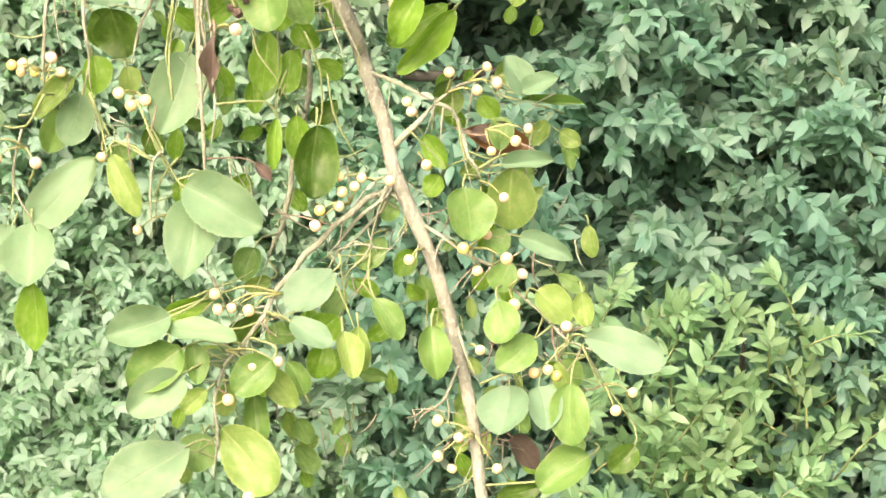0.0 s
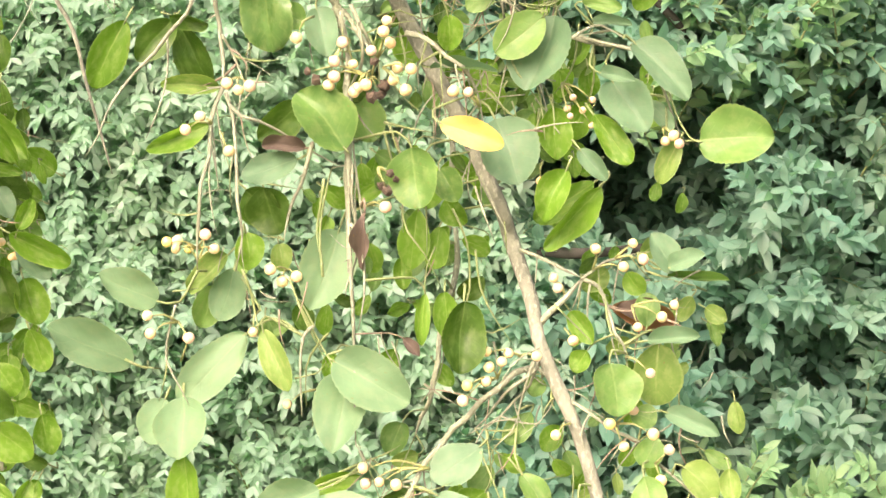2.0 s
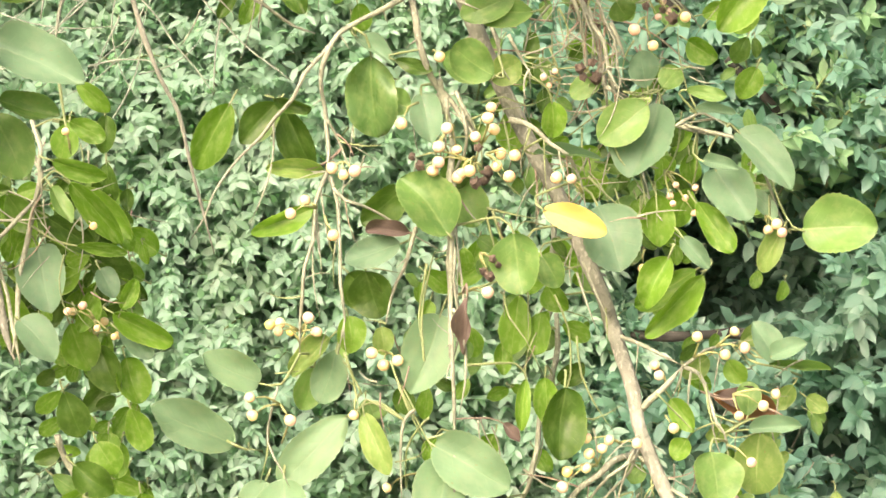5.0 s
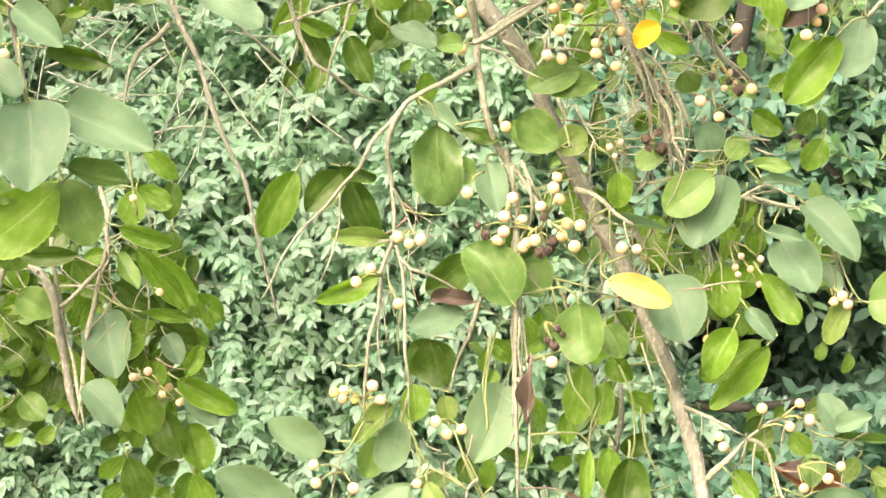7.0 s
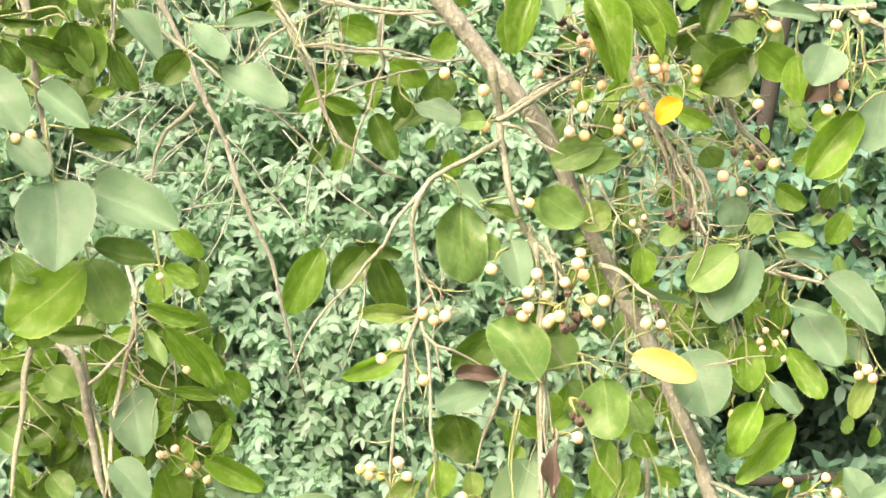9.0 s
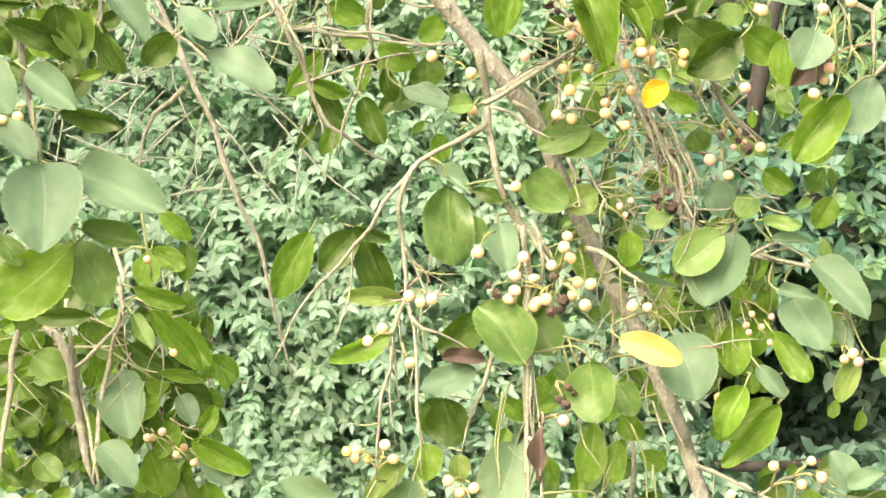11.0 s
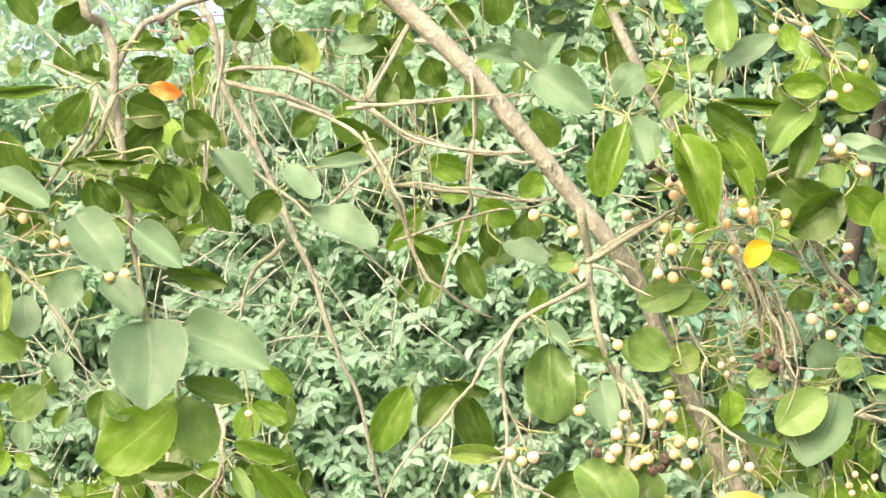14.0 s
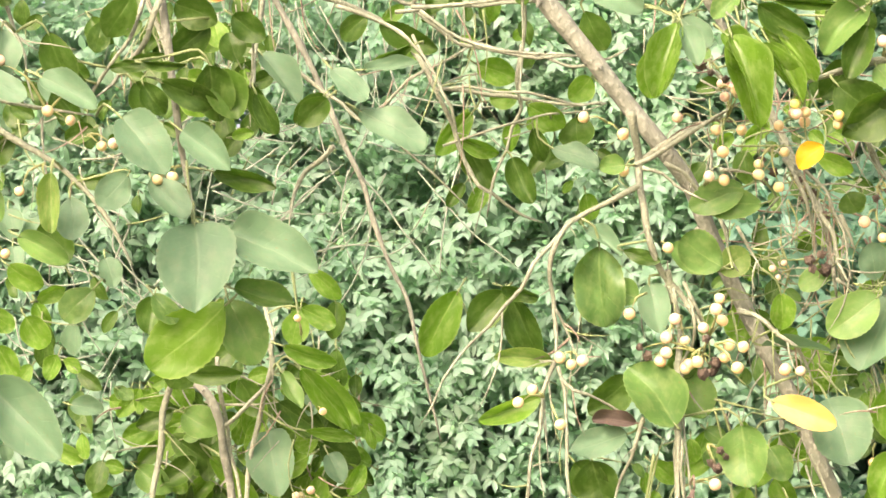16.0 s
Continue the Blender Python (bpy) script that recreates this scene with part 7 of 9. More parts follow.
stem(twiggy_branch, "twig", 0.0034, 0.0024, (-0.2692, 1.9440, 1.9667), (-0.2521, 1.9500, 1.9546), (-0.2325, 1.9560, 1.9435), (-0.2035, 1.9440, 1.9336), (-0.1742, 1.9500, 1.9306), (-0.1349, 1.9560, 1.9307))
stem(twiggy_branch, "twig", 0.0029, 0.0019, (-0.2059, 1.9440, 2.0598), (-0.1936, 1.9500, 2.0448), (-0.1839, 1.9560, 2.0318), (-0.1752, 1.9440, 2.0191))
stem(twiggy_branch, "twig", 0.0039, 0.0024, (-0.2328, 1.9440, 2.0284), (-0.2108, 1.9500, 2.0255), (-0.1937, 1.9560, 2.0166), (-0.1818, 1.9440, 1.9979), (-0.1797, 1.9500, 1.9638), (-0.1787, 1.9560, 1.9295))
leaf(twiggy_branch, "d", (-0.4635, 2.2464, 2.1236), (-0.4234, 2.2637, 2.0976), 0.0281, (0.04, -0.99, -0.53))
leaf(twiggy_branch, "d", (-0.4314, 2.2307, 2.1317), (-0.4502, 2.2375, 2.0897), 0.0233, (0, -0.99, -0.55))
leaf(twiggy_branch, "d", (-0.4147, 2.2647, 2.1156), (-0.3925, 2.2734, 2.0745), 0.0293, (0.27, -0.94, -0.63))
leaf(twiggy_branch, "L", (-0.3907, 2.2643, 2.1059), (-0.3733, 2.2798, 2.0674), 0.0268, (0.29, -0.94, -0.54))
leaf(twiggy_branch, "s", (-0.346, 2.2555, 2.0873), (-0.3052, 2.2514, 2.0911), 0.0230, (0.2, -0.96, 0.21))
leaf(twiggy_branch, "d", (-0.317, 2.2768, 2.1024), (-0.2978, 2.2865, 2.0865), 0.0303, (-0.11, -1, -0.39))
leaf(twiggy_branch, "d", (-0.311, 2.2809, 2.0771), (-0.2736, 2.2998, 2.0414), 0.0353, (0.12, -0.97, -0.41))
leaf(twiggy_branch, "d", (-0.367, 2.2694, 2.0216), (-0.3951, 2.2798, 1.9998), 0.0246, (-0.15, -1.02, -0.34))
leaf(twiggy_branch, "d", (-0.3542, 2.2715, 2.0149), (-0.2948, 2.2881, 1.9931), 0.0276, (0.22, -0.96, -0.5))
leaf(twiggy_branch, "d", (-0.187, 2.2832, 2.1546), (-0.185, 2.2952, 2.1179), 0.0365, (-0.05, -0.98, -0.44))
leaf(twiggy_branch, "d", (-0.2324, 2.2471, 2.1287), (-0.2073, 2.2544, 2.1149), 0.0318, (-0.27, -1.01, -0.57))
leaf(twiggy_branch, "d", (-0.1473, 2.2916, 2.0316), (-0.1217, 2.3019, 1.9945), 0.0351, (-0.25, -1, -0.47))
leaf(twiggy_branch, "d", (-0.3021, 2.2563, 2.1358), (-0.2857, 2.261, 2.1605), 0.0299, (0.18, -0.96, -0.58))
leaf(twiggy_branch, "d", (-0.3961, 2.2539, 2.1535), (-0.3729, 2.2584, 2.1366), 0.0307, (-0.1, -1, -0.48))
leaf(twiggy_branch, "d", (-0.2576, 2.2863, 2.0828), (-0.2405, 2.296, 2.055), 0.0319, (-0.28, -1.02, -0.47))
leaf(twiggy_branch, "g", (-0.2573, 2.3125, 1.9792), (-0.2186, 2.3264, 1.965), 0.0293, (0.39, -0.95, -0.4))
leaf(twiggy_branch, "g", (-0.2617, 2.3166, 1.9294), (-0.2981, 2.3135, 1.8854), 0.0264, (0.28, -0.96, -0.32))
leaf(twiggy_branch, "d", (-0.2695, 2.3172, 1.9001), (-0.2387, 2.3323, 1.8527), 0.0294, (0.12, -0.99, -0.41))
leaf(twiggy_branch, "g", (-0.273, 2.2965, 1.8997), (-0.2315, 2.3136, 1.8869), 0.0185, (-0.25, -1.03, -0.36))
leaf(twiggy_branch, "d", (-0.2174, 2.2939, 1.8805), (-0.1943, 2.2946, 1.8338), 0.0268, (0.23, -0.98, -0.51))
leaf(twiggy_branch, "d", (-0.1556, 2.3295, 1.9292), (-0.1477, 2.3311, 1.8965), 0.0406, (-0.22, -1.01, -0.43))
leaf(twiggy_branch, "s", (-0.1778, 2.3031, 1.8928), (-0.1303, 2.2853, 1.8712), 0.0258, (0.42, -0.97, 0.19))
leaf(twiggy_branch, "g", (-0.2039, 2.3099, 1.9368), (-0.167, 2.3192, 1.9136), 0.0291, (0.03, -0.99, -0.47))
leaf(twiggy_branch, "d", (-0.1976, 2.3085, 1.9132), (-0.1864, 2.3186, 1.8795), 0.0199, (0.3, -0.97, -0.5))
leaf(twiggy_branch, "g", (-0.1399, 2.3237, 1.9683), (-0.1634, 2.3292, 1.9468), 0.0273, (0.19, -0.98, -0.32))
leaf(twiggy_branch, "g", (-0.2715, 2.3137, 1.7445), (-0.3076, 2.322, 1.6772), 0.0386, (0.13, -0.99, -0.24))
leaf(twiggy_branch, "d", (-0.2247, 2.3118, 1.7448), (-0.2597, 2.3083, 1.7026), 0.0352, (0.1, -0.99, -0.26))
leaf(twiggy_branch, "d", (-0.2195, 2.3317, 1.7402), (-0.1867, 2.3419, 1.6756), 0.0365, (-0.16, -1.02, -0.23))
leaf(twiggy_branch, "d", (-0.2271, 2.3059, 1.7502), (-0.1892, 2.3181, 1.742), 0.0165, (-0.03, -1, -0.5))
scatter_leaves(twiggy_branch, 13, 16, -0.363, -0.185, 2.010, 2.148, 2.40, 0.027, "dg")
strands(twiggy_branch, 14, 12, -0.387, -0.155, 1.987, 2.160, 2.40, 0.065, True)
strands(twiggy_branch, 40, 10, -0.464, -0.125, 1.970, 2.146, 2.40, 0.062, False)
scatter_leaves(twiggy_branch, 59, 12, -0.298, -0.131, 1.833, 1.974, 2.40, 0.029, "gd")
strands(twiggy_branch, 60, 8, -0.322, -0.107, 1.834, 2.009, 2.40, 0.085, False)
stem(twiggy_branch, "twig", 0.0042, 0.0031, (-0.3317, 2.2271, 2.0181), (-0.3046, 2.2397, 2.0232), (-0.2776, 2.2522, 2.0307), (-0.2494, 2.2585, 2.0304), (-0.2205, 2.2556, 2.0335), (-0.1882, 2.2494, 2.0335), (-0.1572, 2.2463, 2.0397))
stem(twiggy_branch, "twig", 0.0042, 0.0027, (-0.3039, 2.235, 2.0137), (-0.2882, 2.2488, 2.0031), (-0.2718, 2.2591, 1.9919), (-0.2459, 2.2612, 1.9879), (-0.2196, 2.256, 1.9816), (-0.1907, 2.2507, 1.9762), (-0.1623, 2.2515, 1.9786), (-0.14, 2.2607, 1.9799), (-0.118, 2.2743, 1.9789))
stem(twiggy_branch, "twig", 0.0037, 0.0027, (-0.2061, 2.2347, 2.094), (-0.2014, 2.2395, 2.0663), (-0.2042, 2.2508, 2.0395), (-0.2042, 2.2633, 2.0128), (-0.207, 2.2689, 1.9849), (-0.2079, 2.2655, 1.9583), (-0.2085, 2.2575, 1.9312))
stem(twiggy_branch, "twig", 0.0037, 0.0022, (-0.3174, 2.2526, 1.9995), (-0.3063, 2.2505, 1.9782), (-0.2923, 2.2439, 1.9577), (-0.2841, 2.2394, 1.9391), (-0.2744, 2.2436, 1.9232), (-0.2709, 2.2552, 1.9015), (-0.2647, 2.268, 1.8805), (-0.2597, 2.274, 1.8609), (-0.2528, 2.2711, 1.8406))
stem(twiggy_branch, "twig", 0.0033, 0.0022, (-0.2884, 2.2612, 1.9453), (-0.2591, 2.2575, 1.948), (-0.2299, 2.2515, 1.9417), (-0.2009, 2.2498, 1.9414), (-0.1733, 2.2576, 1.9359), (-0.1473, 2.2716, 1.9315), (-0.1207, 2.2835, 1.9376))

leafy_branch = thing("leafy_branch", (-0.62, 2.1, 2.42), "hanging branch with large grey-green rounded leaves", "branch")
stem(leafy_branch, "stem", 0.0115, 0.0045, (-0.62, 2.1, 2.42), (-0.5124, 1.849, 2.0633), (-0.493, 1.8556, 2.0253), (-0.4808, 1.8598, 2.0015), (-0.4806, 1.8639, 1.9679), (-0.4755, 1.8691, 1.9296), (-0.4705, 1.8742, 1.8913), (-0.4654, 1.8794, 1.853), (-0.4683, 1.9069, 1.8364), (-0.4617, 1.9092, 1.8051), (-0.4562, 1.9114, 1.7762))
stem(leafy_branch, "twig", 0.0082, 0.0057, (-0.4606, 2.1622, 2.1196), (-0.4769, 2.1614, 2.1148), (-0.4912, 2.1527, 2.1073), (-0.5043, 2.1426, 2.0941), (-0.5209, 2.1369, 2.0868), (-0.5312, 2.1418, 2.0736), (-0.5435, 2.1522, 2.0618), (-0.5538, 2.1617, 2.0438), (-0.5581, 2.1629, 2.0315), (-0.5583, 2.1564, 2.0172))
stem(leafy_branch, "stem", 0.0098, 0.0028, (-0.5, 2.1, 2.42), (-0.4833, 2.1964, 2.1462), (-0.4701, 2.2026, 2.1068), (-0.4625, 2.2068, 2.0787), (-0.4589, 2.2113, 2.0448), (-0.4439, 2.2166, 2.0139), (-0.4267, 2.222, 1.9842), (-0.4095, 2.2279, 1.9506), (-0.3922, 2.2345, 1.9113), (-0.3807, 2.2391, 1.8832), (-0.3635, 2.245, 1.8496), (-0.3519, 2.251, 1.8102), (-0.3346, 2.2583, 1.7652), (-0.3173, 2.2641, 1.7316), (-0.3057, 2.2715, 1.6808), (-0.294, 2.2782, 1.6358), (-0.2824, 2.2849, 1.5907))
stem(leafy_branch, "twig", 0.0048, 0.0033, (-0.4275, 2.0363, 1.995), (-0.4309, 2.0428, 1.9748), (-0.4375, 2.054, 1.961), (-0.4407, 2.0639, 1.9462), (-0.441, 2.0669, 1.9223), (-0.443, 2.0615, 1.8976))
stem(leafy_branch, "twig", 0.0060, 0.0033, (-0.4161, 2.3779, 1.9015), (-0.4316, 2.3884, 1.8874), (-0.4494, 2.3959, 1.8758), (-0.4612, 2.3971, 1.8513), (-0.4627, 2.3907, 1.8323), (-0.4636, 2.3827, 1.8134))
stem(leafy_branch, "twig", 0.0052, 0.0016, (-0.4393, 2.0408, 1.9478), (-0.4233, 2.0482, 1.9391), (-0.4064, 2.0607, 1.9361), (-0.3914, 2.0715, 1.927), (-0.3761, 2.0744, 1.9147), (-0.3574, 2.0694, 1.903), (-0.3413, 2.0627, 1.8877), (-0.3177, 2.062, 1.8777), (-0.2994, 2.0707, 1.8624), (-0.2681, 2.0875, 1.8365), (-0.2382, 2.1021, 1.8078))
stem(leafy_branch, "twig", 0.0056, 0.0034, (-0.4779, 1.8539, 1.9612), (-0.485, 1.8555, 1.9443), (-0.4918, 1.8652, 1.928), (-0.503, 1.8756, 1.9167), (-0.5146, 1.88, 1.9058), (-0.5235, 1.876, 1.8904), (-0.5345, 1.866, 1.8777))
stem(leafy_branch, "twig", 0.0044, 0.0026, (-0.4948, 1.8625, 1.9627), (-0.4978, 1.8552, 1.9436), (-0.5038, 1.8548, 1.9262), (-0.5179, 1.8622, 1.9111), (-0.5322, 1.8731, 1.8958), (-0.5401, 1.8795, 1.8866), (-0.545, 1.8774, 1.8758))
stem(leafy_branch, "twig", 0.0032, 0.0023, (-0.4904, 1.877, 1.9457), (-0.4786, 1.8725, 1.931), (-0.4715, 1.8649, 1.9133))
stem(leafy_branch, "twig", 0.0032, 0.0023, (-0.5439, 1.8654, 1.9929), (-0.5246, 1.868, 1.9841), (-0.5028, 1.8629, 1.9751), (-0.4858, 1.8554, 1.9673))
stem(leafy_branch, "twig", 0.0024, 0.0015, (-0.4945, 1.8494, 2.0436), (-0.4763, 1.8455, 2.0287), (-0.4616, 1.8499, 2.0141))
stem(leafy_branch, "twig", 0.0021, 0.0012, (-0.6044, 1.9415, 2.0652), (-0.5871, 1.9535, 2.0562), (-0.5716, 1.9584, 2.0402), (-0.5546, 1.9547, 2.0248), (-0.5364, 1.9479, 2.0095))
leaf(leafy_branch, "d", (-0.5079, 1.8574, 2.0415), (-0.5317, 1.859, 2.0172), 0.0317, (0.62, -0.84, -0.52))
leaf(leafy_branch, "d", (-0.5661, 1.8278, 2.0497), (-0.5435, 1.8388, 2.0198), 0.0204, (0.51, -0.86, -0.39))
leaf(leafy_branch, "d", (-0.4963, 1.8358, 1.9612), (-0.5205, 1.8497, 1.9248), 0.0291, (0.26, -0.95, -0.35))
leaf(leafy_branch, "d", (-0.4287, 1.8547, 1.994), (-0.4576, 1.8637, 1.9737), 0.0228, (0.27, -0.94, -0.51))
leaf(leafy_branch, "d", (-0.4567, 1.8469, 2.0061), (-0.4348, 1.8499, 2.0033), 0.0132, (0.33, -0.93, -0.58))
leaf(leafy_branch, "O", (-0.4436, 1.8381, 1.9669), (-0.4179, 1.8415, 1.9579), 0.0155, (-0.06, -1.02, -0.2))
leaf(leafy_branch, "d", (-0.474, 1.8886, 1.9626), (-0.4384, 1.8968, 1.9472), 0.0310, (-0.12, -1.04, -0.37))
leaf(leafy_branch, "d", (-0.4464, 1.9013, 1.945), (-0.4803, 1.9007, 1.917), 0.0306, (0.39, -0.92, -0.36))
leaf(leafy_branch, "d", (-0.438, 1.87, 1.9064), (-0.4302, 1.8902, 1.8624), 0.0368, (0.38, -0.93, -0.52))
leaf(leafy_branch, "d", (-0.3572, 1.9773, 1.8977), (-0.3819, 1.9763, 1.8699), 0.0257, (0.12, -0.98, -0.44))
leaf(leafy_branch, "d", (-0.4216, 1.964, 1.9057), (-0.4038, 1.9814, 1.8643), 0.0185, (0.14, -0.98, -0.39))
leaf(leafy_branch, "d", (-0.5068, 1.8687, 1.9114), (-0.4759, 1.8707, 1.9152), 0.0094, (0.42, -0.91, -0.56))
leaf(leafy_branch, "d", (-0.4793, 1.8465, 1.9036), (-0.5181, 1.8533, 1.9006), 0.0117, (-0.04, -1.04, -0.35))
leaf(leafy_branch, "d", (-0.4771, 1.8572, 1.8897), (-0.4318, 1.8784, 1.8706), 0.0248, (0.03, -1.01, -0.31))
leaf(leafy_branch, "d", (-0.5032, 1.8726, 1.8919), (-0.4834, 1.8845, 1.8663), 0.0274, (0.38, -0.92, -0.59))
leaf(leafy_branch, "d", (-0.5686, 1.8408, 1.9015), (-0.5386, 1.8536, 1.8715), 0.0314, (-0.03, -1.04, -0.43))
leaf(leafy_branch, "s", (-0.5771, 1.8413, 1.8909), (-0.5404, 1.8413, 1.8554), 0.0242, (0.07, -1.01, 0.16))
leaf(leafy_branch, "d", (-0.4333, 1.9312, 1.9603), (-0.4044, 1.9418, 1.9419), 0.0252, (0.56, -0.89, -0.44))
leaf(leafy_branch, "d", (-0.4303, 1.9467, 1.9224), (-0.4415, 1.9475, 1.9479), 0.0255, (0.53, -0.89, -0.54))
leaf(leafy_branch, "d", (-0.5295, 1.8401, 2.0564), (-0.5104, 1.8444, 2.0425), 0.0247, (0.46, -0.88, -0.63))
leaf(leafy_branch, "d", (-0.4707, 1.9427, 2.0855), (-0.4511, 1.9502, 2.0664), 0.0254, (0.51, -0.88, -0.57))
leaf(leafy_branch, "d", (-0.4021, 1.985, 2.0952), (-0.4183, 1.9914, 2.0705), 0.0275, (0.44, -0.9, -0.56))
leaf(leafy_branch, "g", (-0.422, 1.9641, 2.0332), (-0.4377, 1.9634, 2.0434), 0.0219, (-0.15, -1.03, -0.51))
stem(leafy_branch, "stalk", 0.0023, 0.0015, (-0.4523, 1.8575, 1.8232), (-0.4476, 1.8506, 1.7941), (-0.4438, 1.8508, 1.7707), (-0.443, 1.8589, 1.7573))
stem(leafy_branch, "stalk", 0.0023, 0.0015, (-0.4473, 1.8713, 1.7749), (-0.4312, 1.875, 1.7658), (-0.4178, 1.8695, 1.7607), (-0.4086, 1.8592, 1.7669))
stem(leafy_branch, "twig", 0.0024, 0.0015, (-0.4163, 1.9428, 1.9377), (-0.4175, 1.9515, 1.9191), (-0.4221, 1.9627, 1.901), (-0.4228, 1.969, 1.8843), (-0.4212, 1.9664, 1.8664))
leaf(leafy_branch, "s", (-0.4515, 1.8363, 1.8451), (-0.4024, 1.8134, 1.8099), 0.0282, (0.09, -1, 0.17))
leaf(leafy_branch, "d", (-0.4263, 1.8489, 1.8129), (-0.3734, 1.8554, 1.8007), 0.0184, (0.49, -0.91, -0.41))
leaf(leafy_branch, "s", (-0.4757, 1.8349, 1.805), (-0.4432, 1.8245, 1.7701), 0.0270, (0.16, -0.99, 0.43))
leaf(leafy_branch, "s", (-0.4383, 1.8336, 1.7701), (-0.4237, 1.7999, 1.6959), 0.0653, (0.18, -0.98, 0.33))
leaf(leafy_branch, "s", (-0.4151, 1.8591, 1.7631), (-0.3319, 1.831, 1.7334), 0.0454, (0.03, -1.01, 0.45))
leaf(leafy_branch, "m", (-0.4096, 1.8646, 1.7164), (-0.3602, 1.8705, 1.704), 0.0239, (0.49, -0.92, 0.33))
leaf(leafy_branch, "m", (-0.4799, 1.8676, 1.7114), (-0.457, 1.8661, 1.6878), 0.0220, (0.61, -0.88, 0.23))
leaf(leafy_branch, "g", (-0.4179, 1.8688, 1.7025), (-0.4802, 1.8861, 1.6477), 0.0537, (-0.14, -1.06, -0.33))
leaf(leafy_branch, "m", (-0.4184, 1.8836, 1.708), (-0.3954, 1.8805, 1.6531), 0.0407, (0.14, -0.99, 0.23))
leaf(leafy_branch, "d", (-0.488, 1.842, 1.8857), (-0.4701, 1.8526, 1.8613), 0.0217, (0.38, -0.93, -0.3))
leaf(leafy_branch, "d", (-0.4361, 1.8793, 1.9036), (-0.4175, 1.8867, 1.8615), 0.0366, (0.48, -0.91, -0.57))
leaf(leafy_branch, "d", (-0.4024, 1.8931, 1.8866), (-0.3852, 1.9054, 1.8515), 0.0180, (0.13, -0.99, -0.53))
leaf(leafy_branch, "d", (-0.3531, 1.9678, 1.8929), (-0.3778, 1.9707, 1.8682), 0.0255, (0.38, -0.94, -0.29))
leaf(leafy_branch, "d", (-0.4886, 1.8336, 1.9023), (-0.4497, 1.8351, 1.9012), 0.0091, (0.32, -0.94, -0.56))
leaf(leafy_branch, "s", (-0.4211, 2.0029, 1.9388), (-0.3848, 1.9921, 1.8933), 0.0281, (0.53, -0.9, 0.16))
leaf(leafy_branch, "s", (-0.3528, 1.9801, 1.9225), (-0.3167, 1.9658, 1.8927), 0.0271, (0.55, -0.91, 0.26))
leaf(leafy_branch, "s", (-0.3276, 1.9851, 1.8854), (-0.2668, 1.9715, 1.8487), 0.0341, (0.5, -0.93, 0.19))
leaf(leafy_branch, "s", (-0.3274, 2.0109, 1.9259), (-0.2753, 1.9884, 1.9285), 0.0152, (0.5, -0.92, 0.31))
leaf(leafy_branch, "d", (-0.2852, 2.0142, 1.9481), (-0.3285, 2.0178, 1.9291), 0.0142, (0.37, -0.94, -0.51))
cluster(leafy_branch, (-0.4553, 1.8506, 1.8177), (-0.4592, 1.8384, 1.8069, 0.0051, "c"), (-0.4702, 1.8319, 1.8037, 0.0045, "c"))
stem(leafy_branch, "twig", 0.0081, 0.0085, (-0.5315, 2.1543, 1.7162), (-0.531, 2.1658, 1.6977), (-0.5301, 2.1749, 1.6789), (-0.5264, 2.1754, 1.6645), (-0.5168, 2.1682, 1.6515), (-0.5049, 2.1596, 1.6393), (-0.4928, 2.1571, 1.6287), (-0.4839, 2.1642, 1.6059), (-0.4828, 2.1762, 1.581), (-0.4794, 2.1854, 1.5592), (-0.4752, 2.1862, 1.5373), (-0.4691, 2.1795, 1.5126), (-0.4589, 2.1715, 1.4892))
stem(leafy_branch, "twig", 0.0058, 0.0060, (-0.5181, 2.168, 1.7116), (-0.5178, 2.1586, 1.6943), (-0.522, 2.1526, 1.6782), (-0.5263, 2.1554, 1.662), (-0.5315, 2.1654, 1.6458), (-0.5438, 2.1761, 1.6139), (-0.5448, 2.1807, 1.5803), (-0.5512, 2.1767, 1.5341), (-0.5519, 2.169, 1.4879))
stem(leafy_branch, "twig", 0.0049, 0.0051, (-0.4455, 2.1773, 1.7182), (-0.44, 2.1702, 1.7041), (-0.4335, 2.1613, 1.6902), (-0.4346, 2.1578, 1.6752), (-0.4344, 2.1635, 1.6604), (-0.4432, 2.175, 1.6321), (-0.4501, 2.1843, 1.6033), (-0.4576, 2.1855, 1.5708), (-0.4582, 2.1791, 1.5377), (-0.4573, 2.1704, 1.5161), (-0.4603, 2.1673, 1.4948))
stem(leafy_branch, "twig", 0.0045, 0.0034, (-0.4853, 2.171, 1.5974), (-0.4678, 2.1621, 1.61), (-0.4539, 2.1602, 1.6248), (-0.4434, 2.1669, 1.6377), (-0.4358, 2.177, 1.6525))
stem(leafy_branch, "twig", 0.0072, 0.0043, (-0.4489, 2.1764, 1.7044), (-0.4435, 2.1684, 1.6854), (-0.4329, 2.1608, 1.6684), (-0.4324, 2.1601, 1.6467))
stem(leafy_branch, "stalk", 0.0035, 0.0021, (-0.4073, 2.1095, 1.7521), (-0.3991, 2.108, 1.7042), (-0.396, 2.1137, 1.6832))
stem(leafy_branch, "twig", 0.0027, 0.0021, (-0.5021, 2.179, 1.6245), (-0.4865, 2.1711, 1.6224), (-0.4707, 2.1623, 1.6219), (-0.4483, 2.1603, 1.6226), (-0.4278, 2.1671, 1.6252))
leaf(leafy_branch, "g", (-0.4015, 2.1401, 1.6584), (-0.3568, 2.1649, 1.601), 0.0250, (0.25, -0.97, -0.28))
leaf(leafy_branch, "g", (-0.4198, 2.1425, 1.6788), (-0.3699, 2.1581, 1.6625), 0.0205, (0.04, -1.01, -0.34))
